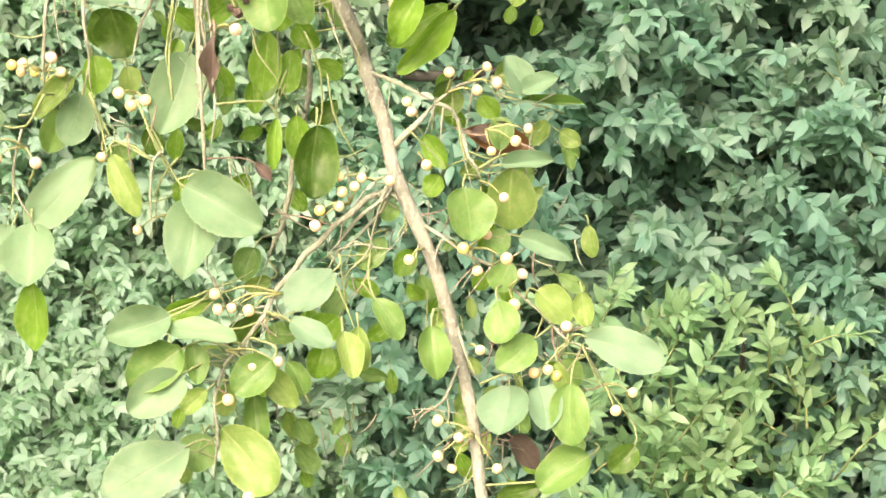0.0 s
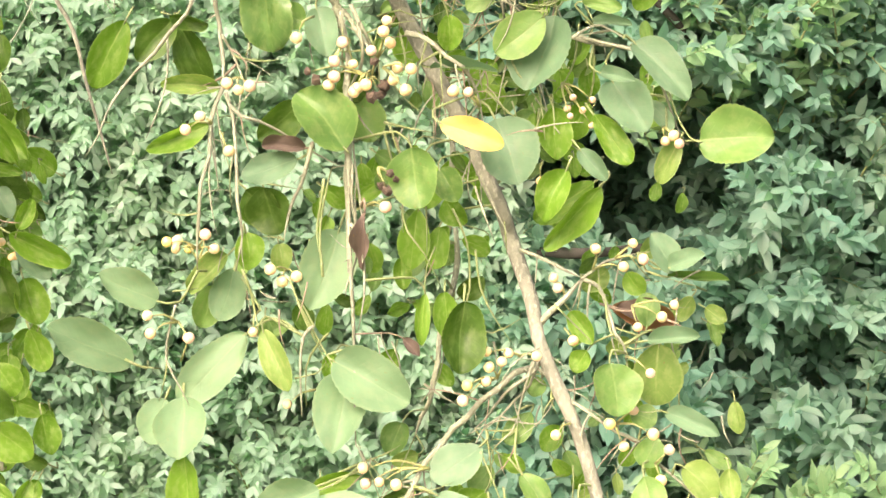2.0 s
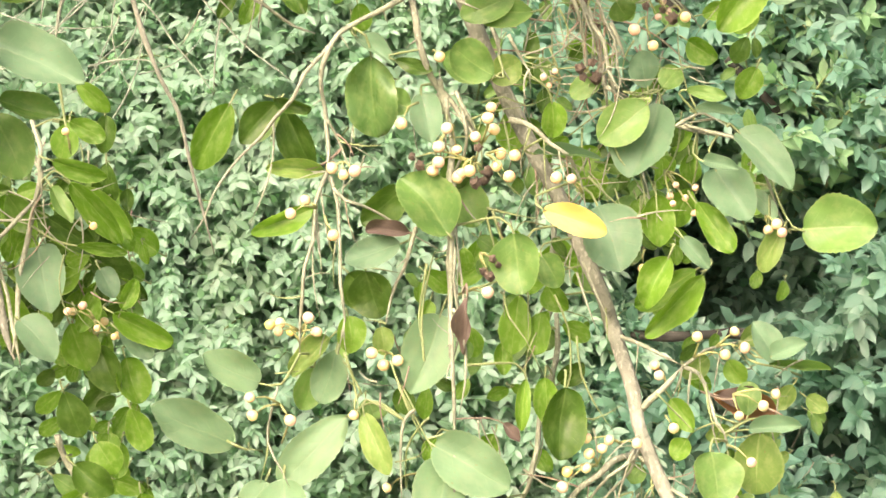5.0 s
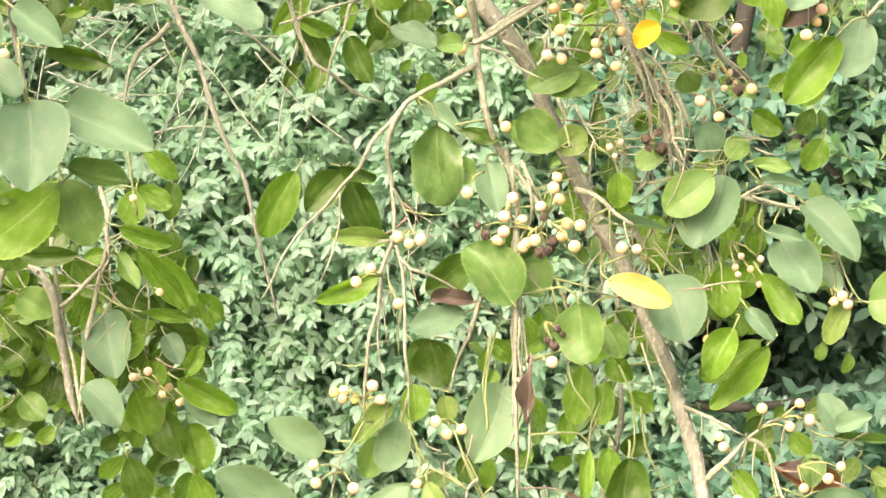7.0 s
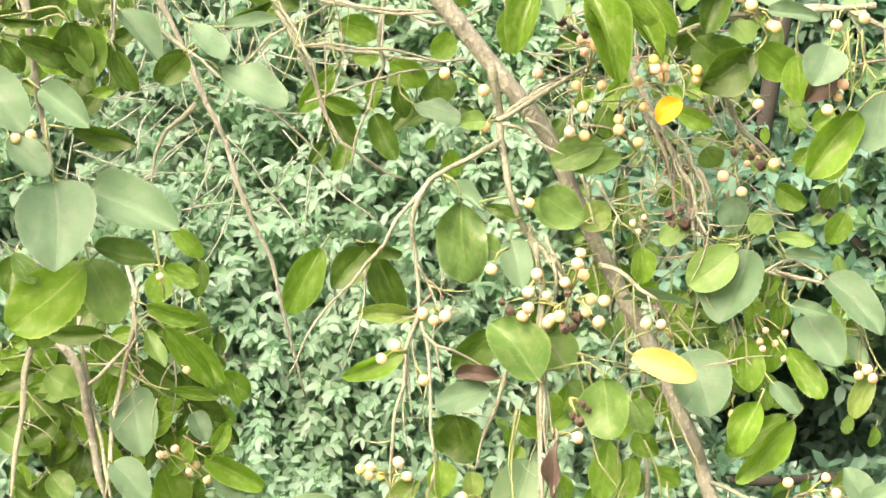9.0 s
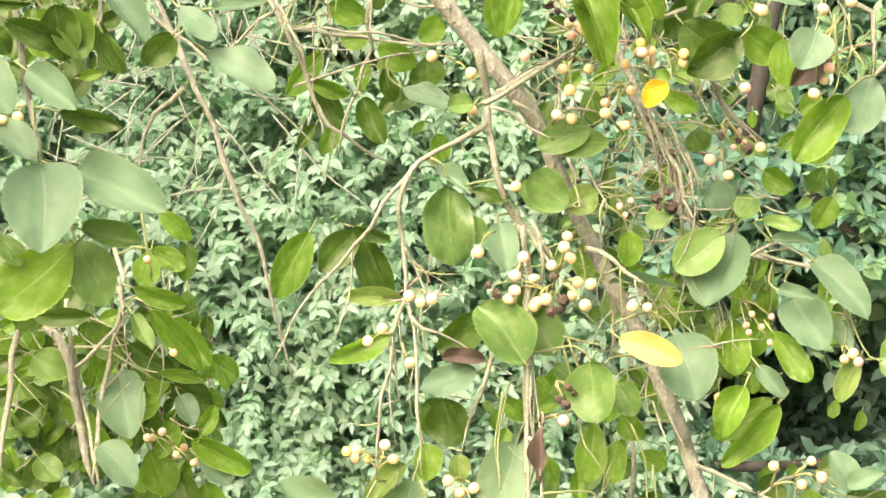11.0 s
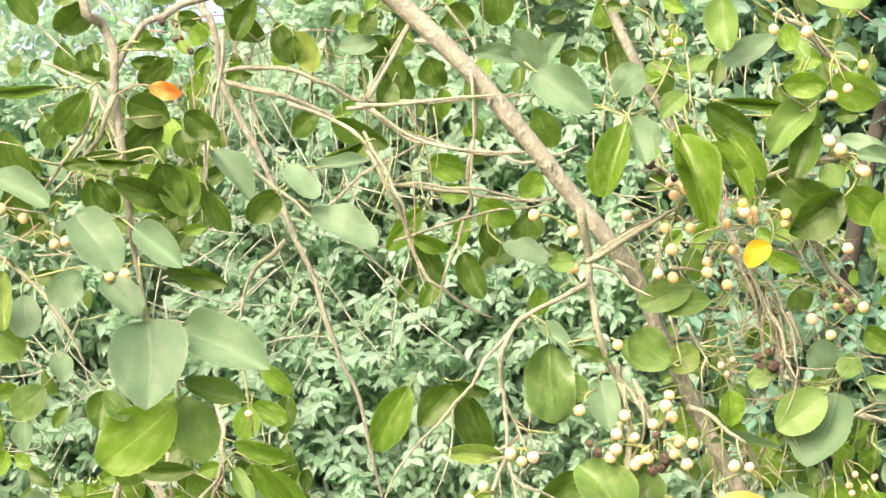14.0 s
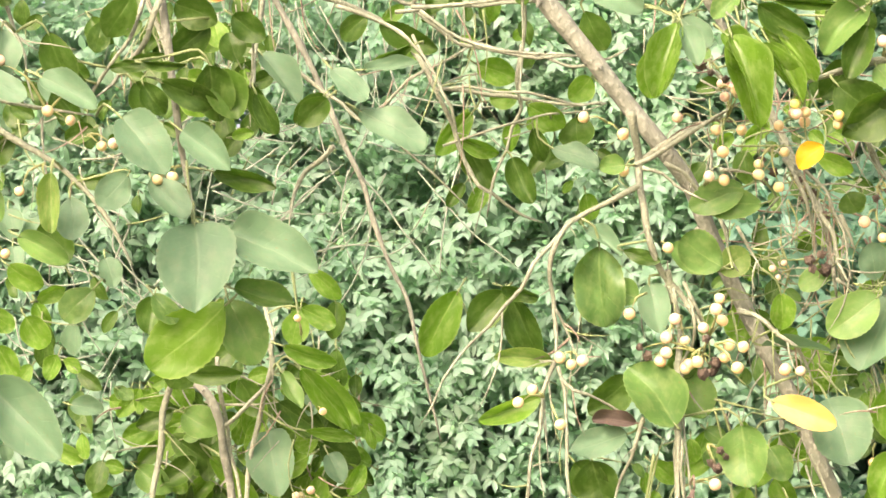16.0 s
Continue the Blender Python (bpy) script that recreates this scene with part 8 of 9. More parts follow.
leaf(leafy_branch, "m", (-0.4177, 2.1347, 1.6527), (-0.3967, 2.1243, 1.6175), 0.0173, (0.54, -0.91, 0.11))
leaf(leafy_branch, "s", (-0.4464, 2.2077, 1.5978), (-0.4224, 2.1824, 1.5359), 0.0480, (0.01, -1.02, 0.43))
leaf(leafy_branch, "g", (-0.365, 2.1688, 1.5349), (-0.3092, 2.1862, 1.508), 0.0254, (0.4, -0.95, -0.27))
leaf(leafy_branch, "s", (-0.3619, 2.185, 1.5182), (-0.3259, 2.1748, 1.4942), 0.0228, (0.27, -0.97, 0.36))
leaf(leafy_branch, "g", (-0.4049, 2.1525, 1.7156), (-0.3697, 2.1528, 1.7002), 0.0216, (0.48, -0.93, -0.19))
leaf(leafy_branch, "g", (-0.3981, 2.1503, 1.7534), (-0.369, 2.1587, 1.7243), 0.0196, (0.35, -0.95, -0.43))
leaf(leafy_branch, "m", (-0.5294, 2.2017, 1.6134), (-0.4929, 2.2006, 1.5951), 0.0339, (-0.04, -1.04, 0.33))
leaf(leafy_branch, "d", (-0.4342, 2.1998, 1.6255), (-0.3892, 2.2138, 1.5908), 0.0279, (0.43, -0.94, -0.22))
leaf(leafy_branch, "d", (-0.4983, 2.0675, 1.6492), (-0.4444, 2.0718, 1.6488), 0.0194, (0.22, -0.97, -0.3))
leaf(leafy_branch, "s", (-0.4544, 2.167, 1.5284), (-0.4163, 2.1606, 1.4914), 0.0356, (0.38, -0.94, 0.33))
leaf(leafy_branch, "g", (-0.5066, 2.2287, 1.5703), (-0.4559, 2.2465, 1.5169), 0.0224, (0.42, -0.93, -0.11))
leaf(leafy_branch, "g", (-0.3556, 2.1639, 1.5384), (-0.3435, 2.1672, 1.5677), 0.0164, (0.15, -0.99, -0.15))
leaf(leafy_branch, "g", (-0.5705, 2.1857, 1.6239), (-0.5414, 2.1898, 1.6242), 0.0181, (-0.05, -1.04, -0.18))
leaf(leafy_branch, "g", (-0.4001, 2.1683, 1.5984), (-0.3517, 2.1744, 1.5935), 0.0133, (-0.01, -1.02, -0.12))
leaf(leafy_branch, "d", (-0.5545, 2.2606, 1.5909), (-0.5143, 2.2645, 1.5574), 0.0290, (0.29, -0.96, -0.29))
leaf(leafy_branch, "m", (-0.5871, 2.2561, 1.5566), (-0.5514, 2.2534, 1.5345), 0.0285, (0, -1.03, 0.15))
leaf(leafy_branch, "g", (-0.3911, 2.2157, 1.5542), (-0.4072, 2.2161, 1.5153), 0.0228, (0.32, -0.96, -0.19))
leaf(leafy_branch, "d", (-0.4408, 2.2701, 1.5582), (-0.4593, 2.2728, 1.592), 0.0389, (-0.13, -1.05, -0.43))
leaf(leafy_branch, "m", (-0.5364, 2.2647, 1.5118), (-0.5117, 2.2596, 1.4886), 0.0291, (0.16, -0.99, 0.42))
leaf(leafy_branch, "s", (-0.3811, 2.1878, 1.5767), (-0.3631, 2.1821, 1.5498), 0.0231, (0.34, -0.96, 0.28))
leaf(leafy_branch, "s", (-0.3909, 2.2058, 1.6371), (-0.4059, 2.1983, 1.6148), 0.0223, (-0.07, -1.03, 0.52))
leaf(leafy_branch, "d", (-0.4938, 2.0916, 1.6656), (-0.5158, 2.0976, 1.6339), 0.0321, (0.08, -1.01, -0.44))
leaf(leafy_branch, "d", (-0.4852, 2.2538, 1.6483), (-0.4639, 2.2646, 1.6147), 0.0292, (0.21, -0.98, -0.44))
cluster(leafy_branch, (-0.3971, 2.1131, 1.6885), (-0.3991, 2.1019, 1.7039, 0.0038, "c"))
cluster(leafy_branch, (-0.3833, 2.1741, 1.528), (-0.3938, 2.1697, 1.5416, 0.0044, "p"), (-0.3785, 2.1628, 1.5204, 0.0035, "c"), (-0.4059, 2.1560, 1.5364, 0.0039, "p"), (-0.3633, 2.1707, 1.5122, 0.0035, "c"))
cluster(leafy_branch, (-0.3859, 2.1482, 1.62), (-0.3767, 2.1264, 1.6172, 0.0038, "c"))
leaf(leafy_branch, "g", (-0.3795, 2.2675, 1.5655), (-0.3586, 2.2767, 1.5429), 0.0236, (0.05, -1.01, -0.38))
leaf(leafy_branch, "d", (-0.4351, 2.2656, 1.6494), (-0.3863, 2.2745, 1.5991), 0.0425, (0, -1.02, -0.44))
leaf(leafy_branch, "g", (-0.4151, 2.2484, 1.6546), (-0.3601, 2.2512, 1.6046), 0.0338, (0.39, -0.95, -0.4))
leaf(leafy_branch, "d", (-0.4007, 2.2611, 1.5879), (-0.3625, 2.266, 1.5655), 0.0350, (0.05, -1, -0.28))
leaf(leafy_branch, "g", (-0.4198, 2.2436, 1.5216), (-0.3994, 2.2538, 1.4767), 0.0403, (0.56, -0.91, -0.14))
leaf(leafy_branch, "d", (-0.3939, 2.254, 1.4989), (-0.3711, 2.2505, 1.4547), 0.0367, (-0.17, -1.04, -0.24))
leaf(leafy_branch, "g", (-0.3673, 2.2615, 1.4874), (-0.3508, 2.2626, 1.4427), 0.0342, (0.41, -0.95, -0.06))
leaf(leafy_branch, "d", (-0.4278, 2.2565, 1.4543), (-0.4075, 2.2678, 1.4088), 0.0335, (0.37, -0.95, -0.37))
leaf(leafy_branch, "g", (-0.3599, 2.2499, 1.4381), (-0.3452, 2.2626, 1.3981), 0.0280, (0.18, -0.98, -0.27))
leaf(leafy_branch, "g", (-0.3957, 2.2642, 1.4035), (-0.3788, 2.2631, 1.3701), 0.0344, (-0.02, -1.01, -0.06))
leaf(leafy_branch, "d", (-0.4173, 2.2602, 1.3815), (-0.3787, 2.263, 1.3522), 0.0335, (0.45, -0.93, -0.17))
leaf(leafy_branch, "g", (-0.3969, 2.2397, 1.3448), (-0.3601, 2.2512, 1.3102), 0.0407, (0.13, -0.98, -0.25))
leaf(leafy_branch, "d", (-0.423, 2.2318, 1.3237), (-0.3974, 2.2424, 1.2892), 0.0335, (0.47, -0.92, -0.13))
leaf(leafy_branch, "g", (-0.3509, 2.2637, 1.3533), (-0.3407, 2.2702, 1.3133), 0.0288, (0.48, -0.93, -0.09))
cluster(leafy_branch, (-0.3992, 2.2524, 1.5101), (-0.4155, 2.2356, 1.5340, 0.0043, "c"), (-0.3900, 2.2317, 1.5396, 0.0036, "p"), (-0.3840, 2.2353, 1.5246, 0.0043, "c"), (-0.3718, 2.2386, 1.5107, 0.0040, "c"))
stem(leafy_branch, "twig", 0.0073, 0.0087, (-0.4331, 2.2553, 1.4098), (-0.4307, 2.2657, 1.3945), (-0.4252, 2.2721, 1.3804), (-0.412, 2.2697, 1.3619), (-0.4006, 2.2602, 1.3425), (-0.391, 2.2509, 1.3219), (-0.3874, 2.2488, 1.2994))
scatter_leaves(leafy_branch, 1, 34, -0.495, -0.390, 1.339, 1.667, 2.50, 0.034, "gdgdm")
strands(leafy_branch, 2, 8, -0.476, -0.390, 1.438, 1.667, 2.50, 0.074, True)
scatter_leaves(leafy_branch, 3, 26, -0.597, -0.362, 1.491, 1.670, 2.30, 0.029, "gdgdms")
strands(leafy_branch, 4, 10, -0.580, -0.374, 1.536, 1.704, 2.30, 0.063, True)
scatter_leaves(leafy_branch, 5, 10, -0.535, -0.403, 1.650, 1.745, 2.30, 0.026, "gd")
scatter_leaves(leafy_branch, 6, 16, -0.631, -0.494, 1.897, 2.047, 2.30, 0.029, "dd")
scatter_leaves(leafy_branch, 7, 12, -0.553, -0.371, 2.069, 2.139, 2.30, 0.026, "ddg")
strands(leafy_branch, 8, 10, -0.558, -0.370, 2.024, 2.133, 2.30, 0.068, True)
strands(leafy_branch, 9, 8, -0.654, -0.574, 1.963, 2.109, 2.30, 0.051, True)
strands(leafy_branch, 38, 15, -0.569, -0.385, 1.502, 1.705, 2.30, 0.044, False)
strands(leafy_branch, 39, 9, -0.654, -0.449, 1.920, 2.120, 2.30, 0.052, False)
strands(leafy_branch, 45, 12, -0.570, -0.355, 2.056, 2.145, 2.35, 0.061, False)
scatter_leaves(leafy_branch, 46, 8, -0.356, -0.251, 2.116, 2.155, 2.35, 0.027, "dg")
cluster(leafy_branch, (-0.5104, 2.2392, 2.121), (-0.5112, 2.2317, 2.1075, 0.0045, "w"), (-0.5039, 2.2274, 2.0919, 0.0033, "w"))
scatter_leaves(leafy_branch, 49, 30, -0.610, -0.387, 1.488, 1.747, 2.35, 0.034, "gdgd")
scatter_leaves(leafy_branch, 50, 12, -0.604, -0.451, 1.487, 1.672, 2.35, 0.034, "ddg")
strands(leafy_branch, 51, 9, -0.592, -0.393, 1.488, 1.672, 2.35, 0.061, False)
scatter_leaves(leafy_branch, 52, 22, -0.475, -0.362, 1.343, 1.647, 2.40, 0.036, "gdg")
scatter_leaves(leafy_branch, 53, 14, -0.475, -0.374, 1.254, 1.349, 2.40, 0.036, "gd")
stem(leafy_branch, "twig", 0.0045, 0.0038, (-0.4871, 2.1572, 1.6678), (-0.4855, 2.157, 1.6459), (-0.4825, 2.1655, 1.6246), (-0.4792, 2.1777, 1.6004), (-0.4775, 2.1852, 1.5756), (-0.4692, 2.1842, 1.5515), (-0.4635, 2.1763, 1.5269), (-0.4574, 2.1689, 1.5055), (-0.4528, 2.169, 1.484))
strands(leafy_branch, 77, 14, -0.452, -0.235, 1.938, 2.047, 2.20, 0.087, True)
strands(leafy_branch, 78, 8, -0.604, -0.452, 1.972, 2.055, 2.20, 0.071, True)
scatter_leaves(leafy_branch, 79, 16, -0.666, -0.472, 1.965, 2.120, 2.30, 0.030, "ddd")
scatter_leaves(leafy_branch, 80, 8, -0.631, -0.540, 1.970, 2.064, 2.30, 0.034, "dd")
strands(leafy_branch, 81, 12, -0.604, -0.370, 2.024, 2.133, 2.30, 0.068, True)
# dark leaves reaching past the view's upper edge, added to cut sky light
scatter_leaves(leafy_branch, 87, 26, -0.731, -0.304, 2.096, 2.254, 2.40, 0.030, "dd")
scatter_leaves(leafy_branch, 88, 16, -0.604, -0.411, 1.499, 1.707, 2.35, 0.036, "dd")
strands(leafy_branch, 89, 8, -0.569, -0.411, 1.499, 1.672, 2.35, 0.053, False)
stem(leafy_branch, "twig", 0.0038, 0.0024, (-0.408, 1.9628, 2.0418), (-0.4101, 1.9756, 2.0133), (-0.4171, 1.9859, 1.9846), (-0.4209, 1.9884, 1.9565), (-0.4231, 1.9828, 1.9272), (-0.4205, 1.9744, 1.9104), (-0.4228, 1.9709, 1.8947))
stem(leafy_branch, "twig", 0.0033, 0.0020, (-0.5248, 1.9723, 1.9874), (-0.5158, 1.9719, 1.9694), (-0.5061, 1.9652, 1.95), (-0.4985, 1.9589, 1.9323), (-0.4933, 1.96, 1.9158), (-0.4925, 1.9696, 1.8953), (-0.49, 1.9824, 1.8755))
stem(leafy_branch, "twig", 0.0033, 0.0020, (-0.6734, 1.9491, 1.9782), (-0.662, 1.9557, 1.969), (-0.6477, 1.9536, 1.9583), (-0.6307, 1.947, 1.9425), (-0.6118, 1.9428, 1.9308))
cluster(leafy_branch, (-0.4779, 2.0959, 2.0777), (-0.4749, 2.0726, 2.0562, 0.0033, "w"), (-0.4626, 2.0807, 2.0469, 0.0038, "w"), (-0.4897, 2.0754, 2.0733, 0.0040, "w"))
scatter_leaves(leafy_branch, 111, 44, -0.600, -0.365, 1.527, 1.681, 2.28, 0.034, "gdgd")
scatter_leaves(leafy_branch, 112, 30, -0.688, -0.449, 1.510, 1.670, 2.36, 0.032, "ddg")
scatter_leaves(leafy_branch, 113, 24, -0.592, -0.403, 1.465, 1.639, 2.30, 0.034, "gdg")
scatter_leaves(leafy_branch, 114, 24, -0.558, -0.470, 1.893, 2.020, 2.20, 0.030, "ddg")
strands(leafy_branch, 115, 18, -0.586, -0.357, 1.541, 1.666, 2.16, 0.060, False)

outer_branch = thing("outer_branch", (-0.95, 2.3, 2.38), "arching twiggy branch with grey-green leaves and berries", "branch")
stem(outer_branch, "twig", 0.0040, 0.0027, (-0.95, 2.3, 2.38), (-0.6838, 1.7412, 1.9346), (-0.6423, 1.753, 1.8716), (-0.6149, 1.7575, 1.8631), (-0.5876, 1.7616, 1.8592), (-0.5466, 1.7677, 1.8533), (-0.5079, 1.7734, 1.8487))
stem(outer_branch, "twig", 0.0069, 0.0035, (-0.6838, 1.7412, 1.9346), (-0.6377, 1.7541, 1.8672), (-0.6057, 1.7602, 1.8487), (-0.5782, 1.7656, 1.8311), (-0.5462, 1.7717, 1.8136), (-0.5233, 1.7765, 1.7958), (-0.5003, 1.7821, 1.7699), (-0.4772, 1.7893, 1.7293))
stem(outer_branch, "twig", 0.0038, 0.0025, (-0.5854, 1.7427, 1.9532), (-0.5847, 1.7531, 1.9432), (-0.5819, 1.7641, 1.934), (-0.5766, 1.7695, 1.9159), (-0.5669, 1.7664, 1.8971), (-0.5621, 1.7585, 1.8769), (-0.5546, 1.7544, 1.8583))
stem(outer_branch, "twig", 0.0023, 0.0014, (-0.6045, 1.7715, 1.8466), (-0.5986, 1.7741, 1.8286), (-0.5925, 1.7685, 1.8092), (-0.5869, 1.7607, 1.7922))
stem(outer_branch, "twig", 0.0019, 0.0011, (-0.5853, 1.761, 1.9241), (-0.5779, 1.7691, 1.9175), (-0.5681, 1.7686, 1.9091), (-0.5446, 1.7625, 1.9053), (-0.5217, 1.7567, 1.9002))
stem(outer_branch, "twig", 0.0026, 0.0018, (-0.624, 1.7476, 1.931), (-0.6062, 1.7425, 1.9201), (-0.5936, 1.7448, 1.9074), (-0.5811, 1.7561, 1.8898), (-0.5671, 1.77, 1.8744))
stem(outer_branch, "twig", 0.0026, 0.0014, (-0.5546, 1.7793, 1.8479), (-0.5531, 1.7777, 1.829), (-0.548, 1.7702, 1.8097), (-0.543, 1.7644, 1.7862), (-0.5434, 1.7656, 1.7633))
leaf(outer_branch, "s", (-0.481, 1.7486, 1.845), (-0.438, 1.7447, 1.8022), 0.0404, (0.28, -0.95, 0.24))
leaf(outer_branch, "s", (-0.5823, 1.7525, 1.9166), (-0.5813, 1.7401, 1.8735), 0.0269, (0.69, -0.81, 0.32))
leaf(outer_branch, "s", (-0.6081, 1.7349, 1.8814), (-0.5512, 1.7265, 1.858), 0.0252, (0.66, -0.82, 0.14))
leaf(outer_branch, "d", (-0.6135, 1.7406, 1.9621), (-0.5746, 1.7551, 1.9398), 0.0222, (0.06, -1.02, -0.44))
leaf(outer_branch, "d", (-0.4961, 1.7459, 1.9471), (-0.5665, 1.7556, 1.9454), 0.0102, (-0.06, -1.04, -0.38))
leaf(outer_branch, "d", (-0.5825, 1.7314, 1.9694), (-0.6129, 1.728, 1.9366), 0.0288, (0.55, -0.85, -0.41))
leaf(outer_branch, "s", (-0.5436, 1.7359, 1.8748), (-0.4959, 1.7312, 1.8489), 0.0240, (0.15, -0.99, 0.32))
leaf(outer_branch, "d", (-0.5508, 1.7734, 1.9169), (-0.5349, 1.7904, 1.8729), 0.0284, (0.29, -0.94, -0.53))
leaf(outer_branch, "d", (-0.5523, 1.8004, 1.8743), (-0.5294, 1.8077, 1.8518), 0.0253, (0.03, -1.02, -0.48))
leaf(outer_branch, "m", (-0.5675, 1.7691, 1.7505), (-0.5263, 1.7757, 1.7314), 0.0211, (0.08, -1.02, 0.04))
leaf(outer_branch, "l", (-0.5363, 1.7496, 1.7992), (-0.5331, 1.7512, 1.7512), 0.0188, (0.07, -1.02, 0.1))
leaf(outer_branch, "s", (-0.5268, 1.7707, 1.7832), (-0.5177, 1.763, 1.7479), 0.0275, (0.2, -0.98, 0.32))
leaf(outer_branch, "s", (-0.4756, 1.7587, 1.7998), (-0.4968, 1.7442, 1.7754), 0.0276, (0.57, -0.87, 0.28))
leaf(outer_branch, "s", (-0.5853, 1.7274, 1.6455), (-0.5851, 1.7156, 1.5814), 0.0370, (0.44, -0.91, 0.25))
leaf(outer_branch, "s", (-0.5835, 1.7493, 1.6313), (-0.5169, 1.7476, 1.5739), 0.0467, (-0.01, -1.05, 0.29))
leaf(outer_branch, "d", (-0.5443, 1.8254, 1.7309), (-0.5606, 1.8265, 1.7686), 0.0331, (0.31, -0.95, -0.46))
leaf(outer_branch, "g", (-0.5814, 1.7894, 1.7279), (-0.555, 1.7988, 1.7104), 0.0223, (0.38, -0.93, -0.43))
leaf(outer_branch, "g", (-0.5775, 1.7556, 1.6622), (-0.561, 1.7662, 1.6357), 0.0246, (0.04, -1.04, -0.32))
leaf(outer_branch, "m", (-0.6054, 1.767, 1.7904), (-0.5793, 1.7629, 1.7627), 0.0276, (0.14, -1, 0.22))
leaf(outer_branch, "g", (-0.5747, 1.8195, 1.6879), (-0.558, 1.8311, 1.6652), 0.0239, (0.43, -0.91, -0.42))
leaf(outer_branch, "m", (-0.5292, 1.8603, 1.7145), (-0.5523, 1.859, 1.6854), 0.0298, (0.23, -0.97, 0.33))
leaf(outer_branch, "g", (-0.6194, 1.8519, 1.6935), (-0.5979, 1.864, 1.68), 0.0192, (0.44, -0.91, -0.16))
leaf(outer_branch, "s", (-0.6098, 1.7479, 1.8204), (-0.5793, 1.7448, 1.7883), 0.0310, (0.64, -0.83, 0.3))
leaf(outer_branch, "d", (-0.575, 1.7703, 1.8326), (-0.5983, 1.7719, 1.8095), 0.0223, (0.44, -0.9, -0.52))
leaf(outer_branch, "g", (-0.5627, 1.8099, 1.7016), (-0.5417, 1.8187, 1.7118), 0.0157, (0.67, -0.84, -0.41))
cluster(outer_branch, (-0.5443, 1.7602, 1.8499), (-0.5196, 1.7508, 1.8657, 0.0051, "c"), (-0.5250, 1.7597, 1.8431, 0.0044, "c"), (-0.5425, 1.7542, 1.8500, 0.0048, "c"), (-0.5782, 1.7359, 1.8875, 0.0049, "p"))
cluster(outer_branch, (-0.5124, 1.7663, 1.8325), (-0.4881, 1.7552, 1.8244, 0.0045, "p"), (-0.4985, 1.7597, 1.8226, 0.0044, "c"))
cluster(outer_branch, (-0.5461, 1.764, 1.809), (-0.5444, 1.7635, 1.7938, 0.0046, "c"), (-0.5608, 1.7461, 1.7841, 0.0042, "c"))
cluster(outer_branch, (-0.584, 1.7652, 1.7445), (-0.5721, 1.7515, 1.7345, 0.0041, "c"))
scatter_leaves(outer_branch, 10, 18, -0.713, -0.577, 1.812, 2.032, 2.10, 0.027, "dsd")
scatter_leaves(outer_branch, 11, 22, -0.711, -0.559, 1.579, 1.809, 2.10, 0.026, "dgms")
strands(outer_branch, 12, 10, -0.698, -0.571, 1.776, 2.011, 2.10, 0.057, True)
strands(outer_branch, 41, 13, -0.670, -0.535, 1.778, 1.982, 2.00, 0.045, False)
strands(outer_branch, 47, 8, -0.657, -0.531, 1.774, 1.881, 1.95, 0.050, False)
strands(outer_branch, 48, 7, -0.656, -0.521, 1.668, 1.790, 1.95, 0.044, False)
scatter_leaves(outer_branch, 54, 14, -0.724, -0.575, 1.823, 2.010, 2.15, 0.029, "dds")
scatter_leaves(outer_branch, 55, 16, -0.722, -0.577, 1.578, 1.777, 2.15, 0.029, "gdgm")

stem(shrub, "twig", 0.0048, 0.0023, (0.6304, 3.9612, 1.5241), (0.6679, 3.9488, 1.5261), (0.7064, 3.9436, 1.5301), (0.7661, 3.9454, 1.5308), (0.8267, 3.9519, 1.5358), (0.9016, 3.9533, 1.5388), (0.9745, 3.9462, 1.5437))
stem(shrub, "twig", 0.0048, 0.0023, (0.7257, 3.9381, 1.4855), (0.7713, 3.9411, 1.4708), (0.8168, 3.946, 1.4539), (0.8715, 3.9461, 1.4509), (0.9244, 3.9375, 1.45), (0.9707, 3.9247, 1.4595), (1.0177, 3.9136, 1.4663))
stem(shrub, "twig", 0.0048, 0.0023, (0.7061, 3.9356, 1.4369), (0.7507, 3.9397, 1.4204), (0.7972, 3.9444, 1.4089), (0.8353, 3.9422, 1.3936), (0.8745, 3.9324, 1.3916), (0.9111, 3.9198, 1.3983), (0.9488, 3.9104, 1.3983))
stem(shrub, "twig", 0.0048, 0.0023, (0.7444, 3.922, 1.33), (0.7746, 3.9319, 1.3497), (0.8069, 3.94, 1.3659), (0.8416, 3.94, 1.3832), (0.8742, 3.9317, 1.4014), (0.8955, 3.9224, 1.4254), (0.9199, 3.9178, 1.4468))
stem(shrub, "twig", 0.0040, 0.0023, (0.7935, 3.9196, 1.3251), (0.8112, 3.9146, 1.3434), (0.8323, 3.9181, 1.3593), (0.8593, 3.9281, 1.3776), (0.8854, 3.9372, 1.3972))
stem(shrub, "twig", 0.0040, 0.0023, (0.9723, 3.9301, 1.4561), (1.0009, 3.9144, 1.4282), (1.0364, 3.9045, 1.4081), (1.0733, 3.9026, 1.3791), (1.1179, 3.9071, 1.3588))
stem(shrub, "twig", 0.0040, 0.0023, (0.8409, 3.908, 1.3061), (0.8672, 3.9113, 1.3149), (0.8929, 3.921, 1.3275), (0.9287, 3.9279, 1.339), (0.9635, 3.9265, 1.3484))
stem(shrub, "twig", 0.0048, 0.0023, (0.6539, 3.9507, 1.746), (0.6888, 3.9488, 1.7398), (0.7232, 3.9557, 1.7267), (0.7646, 3.9661, 1.73), (0.8048, 3.9722, 1.737))
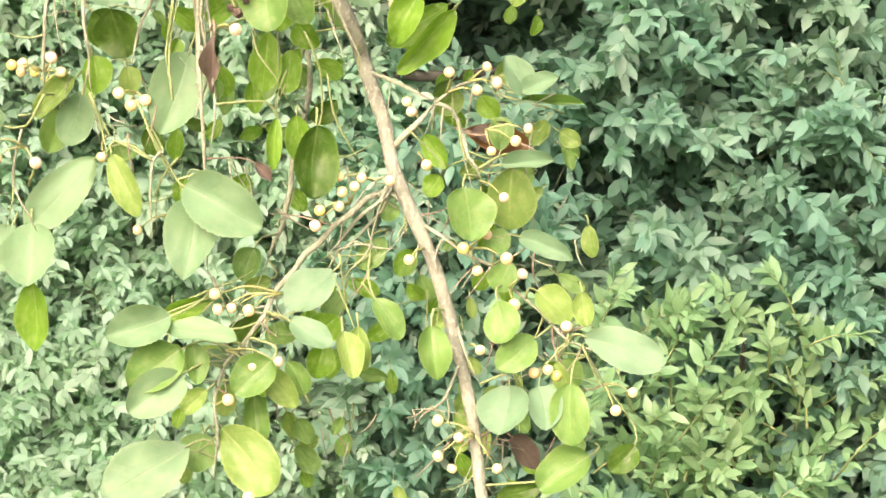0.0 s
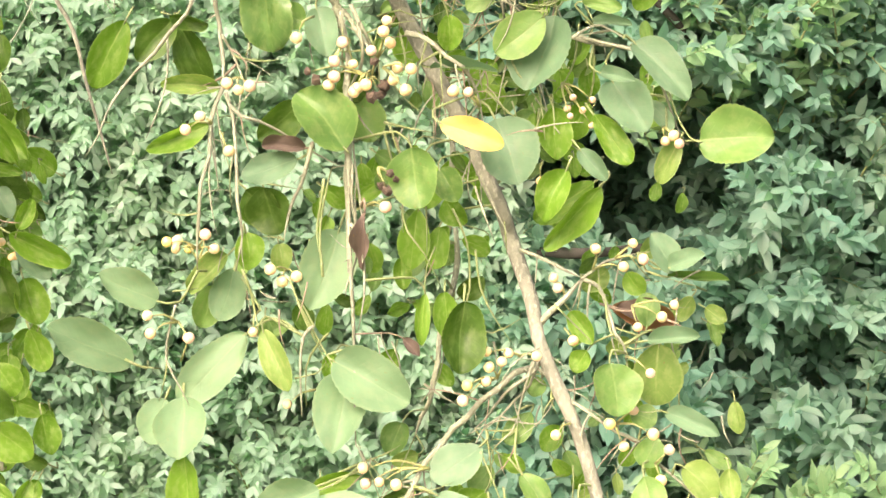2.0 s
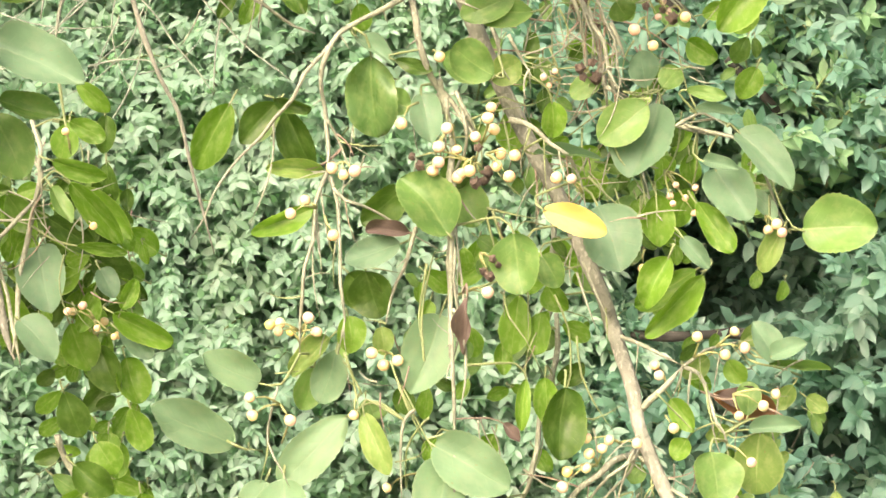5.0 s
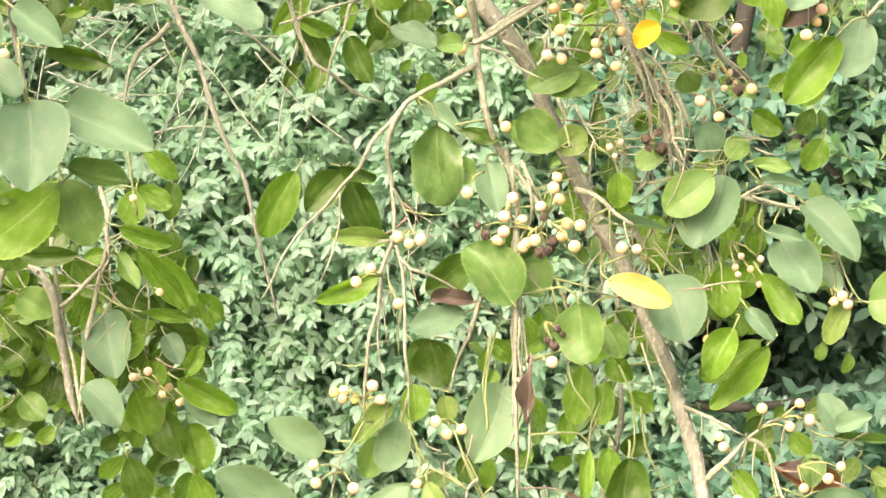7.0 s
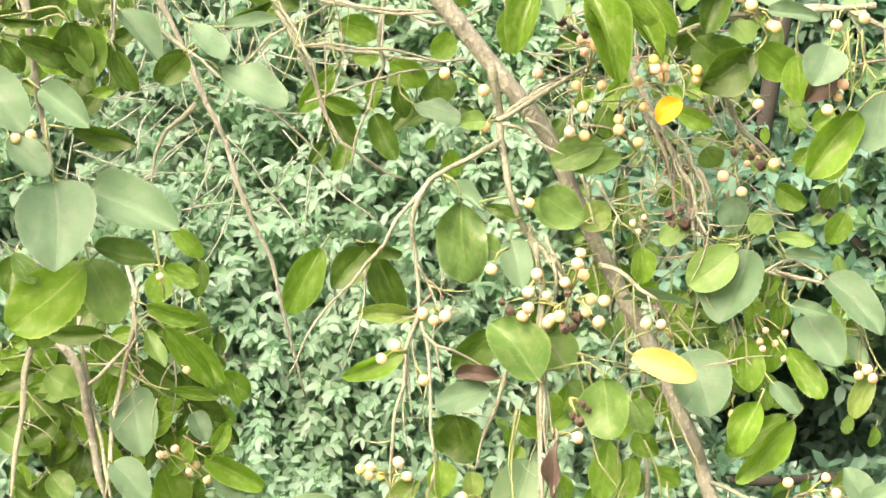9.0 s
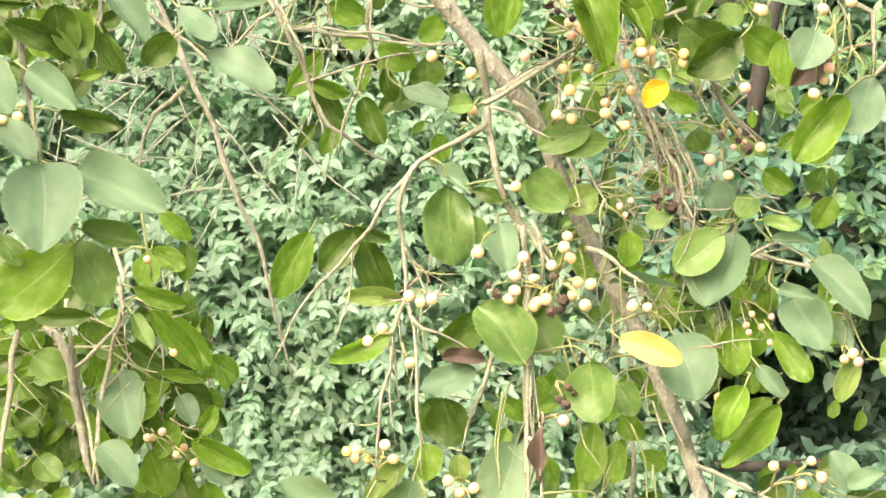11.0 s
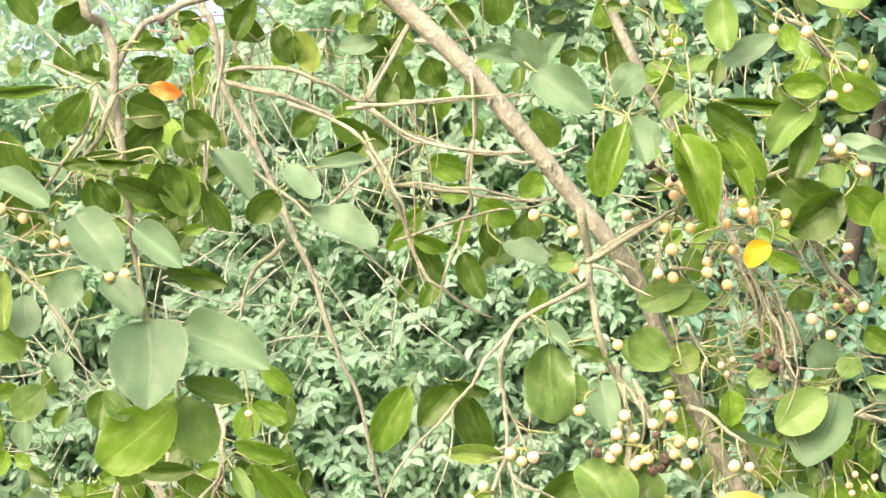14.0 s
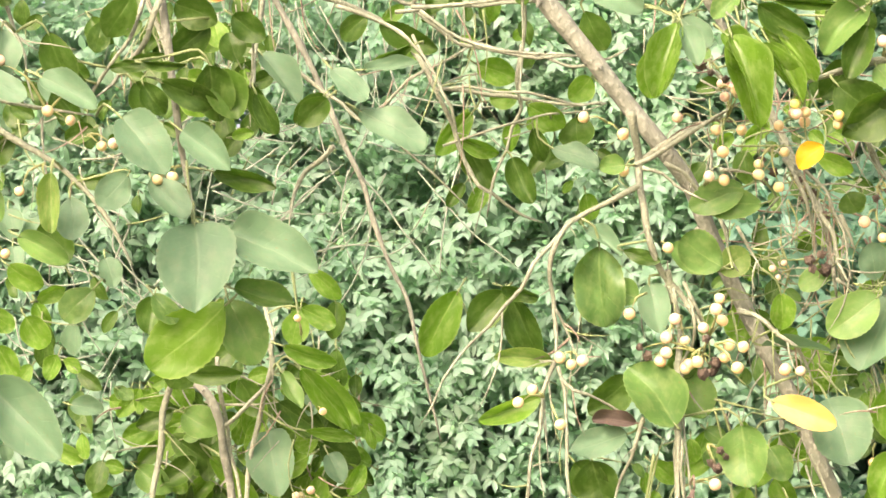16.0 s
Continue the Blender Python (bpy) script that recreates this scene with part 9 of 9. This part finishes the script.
stem(shrub, "twig", 0.0048, 0.0023, (0.4975, 3.9496, 1.2284), (0.5159, 3.9496, 1.2619), (0.5327, 3.9578, 1.2961), (0.549, 3.968, 1.3287), (0.5593, 3.9724, 1.3637))

stem(hedge_thing, "twig", 0.0039, 0.0022, (-0.8575, 3.6153, 2.0592), (-0.825, 3.6161, 2.067), (-0.7952, 3.625, 2.0791), (-0.7657, 3.6376, 2.0721), (-0.7341, 3.6449, 2.0681), (-0.6966, 3.6434, 2.0634))
stem(hedge_thing, "twig", 0.0039, 0.0022, (-0.832, 3.6323, 1.9876), (-0.8015, 3.6239, 1.9987), (-0.7747, 3.6218, 2.0144), (-0.7436, 3.6285, 2.0376), (-0.7143, 3.6392, 2.0628))
stem(hedge_thing, "twig", 0.0033, 0.0022, (-0.8941, 3.6107, 2.0861), (-0.8676, 3.6194, 2.0991), (-0.8436, 3.6301, 2.1166), (-0.8212, 3.636, 2.1253), (-0.7981, 3.6326, 2.1356))
stem(hedge_thing, "twig", 0.0033, 0.0022, (-0.5833, 3.6364, 2.0077), (-0.5488, 3.6501, 1.9708), (-0.5213, 3.664, 1.9279), (-0.4874, 3.6709, 1.8886), (-0.4559, 3.6691, 1.8458))
stem(hedge_thing, "twig", 0.0033, 0.0022, (-0.7303, 3.6366, 1.961), (-0.7242, 3.6271, 1.9922), (-0.7202, 3.6258, 2.0243), (-0.7047, 3.6336, 2.0491), (-0.6875, 3.6434, 2.0727))
stem(hedge_thing, "twig", 0.0028, 0.0022, (-0.4948, 3.6623, 2.0203), (-0.4486, 3.6616, 1.9688), (-0.4003, 3.6572, 1.9189), (-0.3628, 3.6549, 1.8916), (-0.3265, 3.6614, 1.8646))
stem(hedge_thing, "twig", 0.0033, 0.0022, (-0.4037, 3.6618, 2.1132), (-0.4209, 3.657, 2.0524), (-0.4374, 3.6493, 1.9915), (-0.4499, 3.6477, 1.9183), (-0.4543, 3.6556, 1.8449))
stem(hedge_thing, "twig", 0.0033, 0.0022, (-0.7329, 3.6534, 1.9257), (-0.7025, 3.6473, 1.9512), (-0.6752, 3.6368, 1.9797), (-0.6416, 3.6308, 2.0037), (-0.6109, 3.6334, 2.0303))
stem(hedge_thing, "twig", 0.0033, 0.0022, (-1.0027, 3.5367, 2.3321), (-0.9774, 3.5499, 2.3209), (-0.9502, 3.5554, 2.3077), (-0.9207, 3.5534, 2.2886))
stem(hedge_thing, "twig", 0.0044, 0.0028, (-0.991, 3.5987, 1.8123), (-0.9747, 3.5878, 1.8681), (-0.9511, 3.5753, 1.9215), (-0.9761, 3.5647, 1.9397), (-1.0054, 3.563, 1.9556))
stem(hedge_thing, "twig", 0.0033, 0.0022, (-1.1032, 3.5574, 1.8447), (-1.0697, 3.5726, 1.8084), (-1.0348, 3.5912, 1.7744), (-1.0159, 3.6034, 1.7368), (-0.9893, 3.6073, 1.7023))
stem(hedge_thing, "twig", 0.0033, 0.0022, (-1.0517, 3.5649, 1.9194), (-0.9996, 3.5701, 1.8604), (-0.94, 3.5838, 1.8121), (-0.8935, 3.603, 1.7709), (-0.8527, 3.6232, 1.7237))
stem(hedge_thing, "twig", 0.0033, 0.0022, (-1.1975, 3.5634, 1.7887), (-1.1636, 3.5803, 1.7532), (-1.1269, 3.5897, 1.7176), (-1.0618, 3.5925, 1.7001), (-0.9944, 3.5901, 1.7109))
stem(hedge_thing, "twig", 0.0033, 0.0022, (-0.9156, 3.5985, 1.8134), (-0.9493, 3.581, 1.8449), (-0.9766, 3.5702, 1.884), (-0.9696, 3.5725, 1.9302), (-0.9635, 3.5793, 1.977))
strands(hedge_thing, 82, 20, -0.905, -0.561, 1.877, 2.110, 3.75, 0.133, False)
strands(hedge_thing, 83, 12, -0.749, -0.526, 2.117, 2.325, 3.75, 0.133, False)
strands(hedge_thing, 84, 22, -1.064, -0.600, 2.227, 2.440, 3.75, 0.084, True)
strands(hedge_thing, 90, 24, -1.232, -0.919, 1.668, 1.927, 3.72, 0.132, False)
strands(hedge_thing, 91, 15, -0.952, -0.639, 2.041, 2.309, 3.72, 0.132, False)
strands(hedge_thing, 92, 20, -0.900, -0.522, 2.150, 2.399, 3.72, 0.111, True)
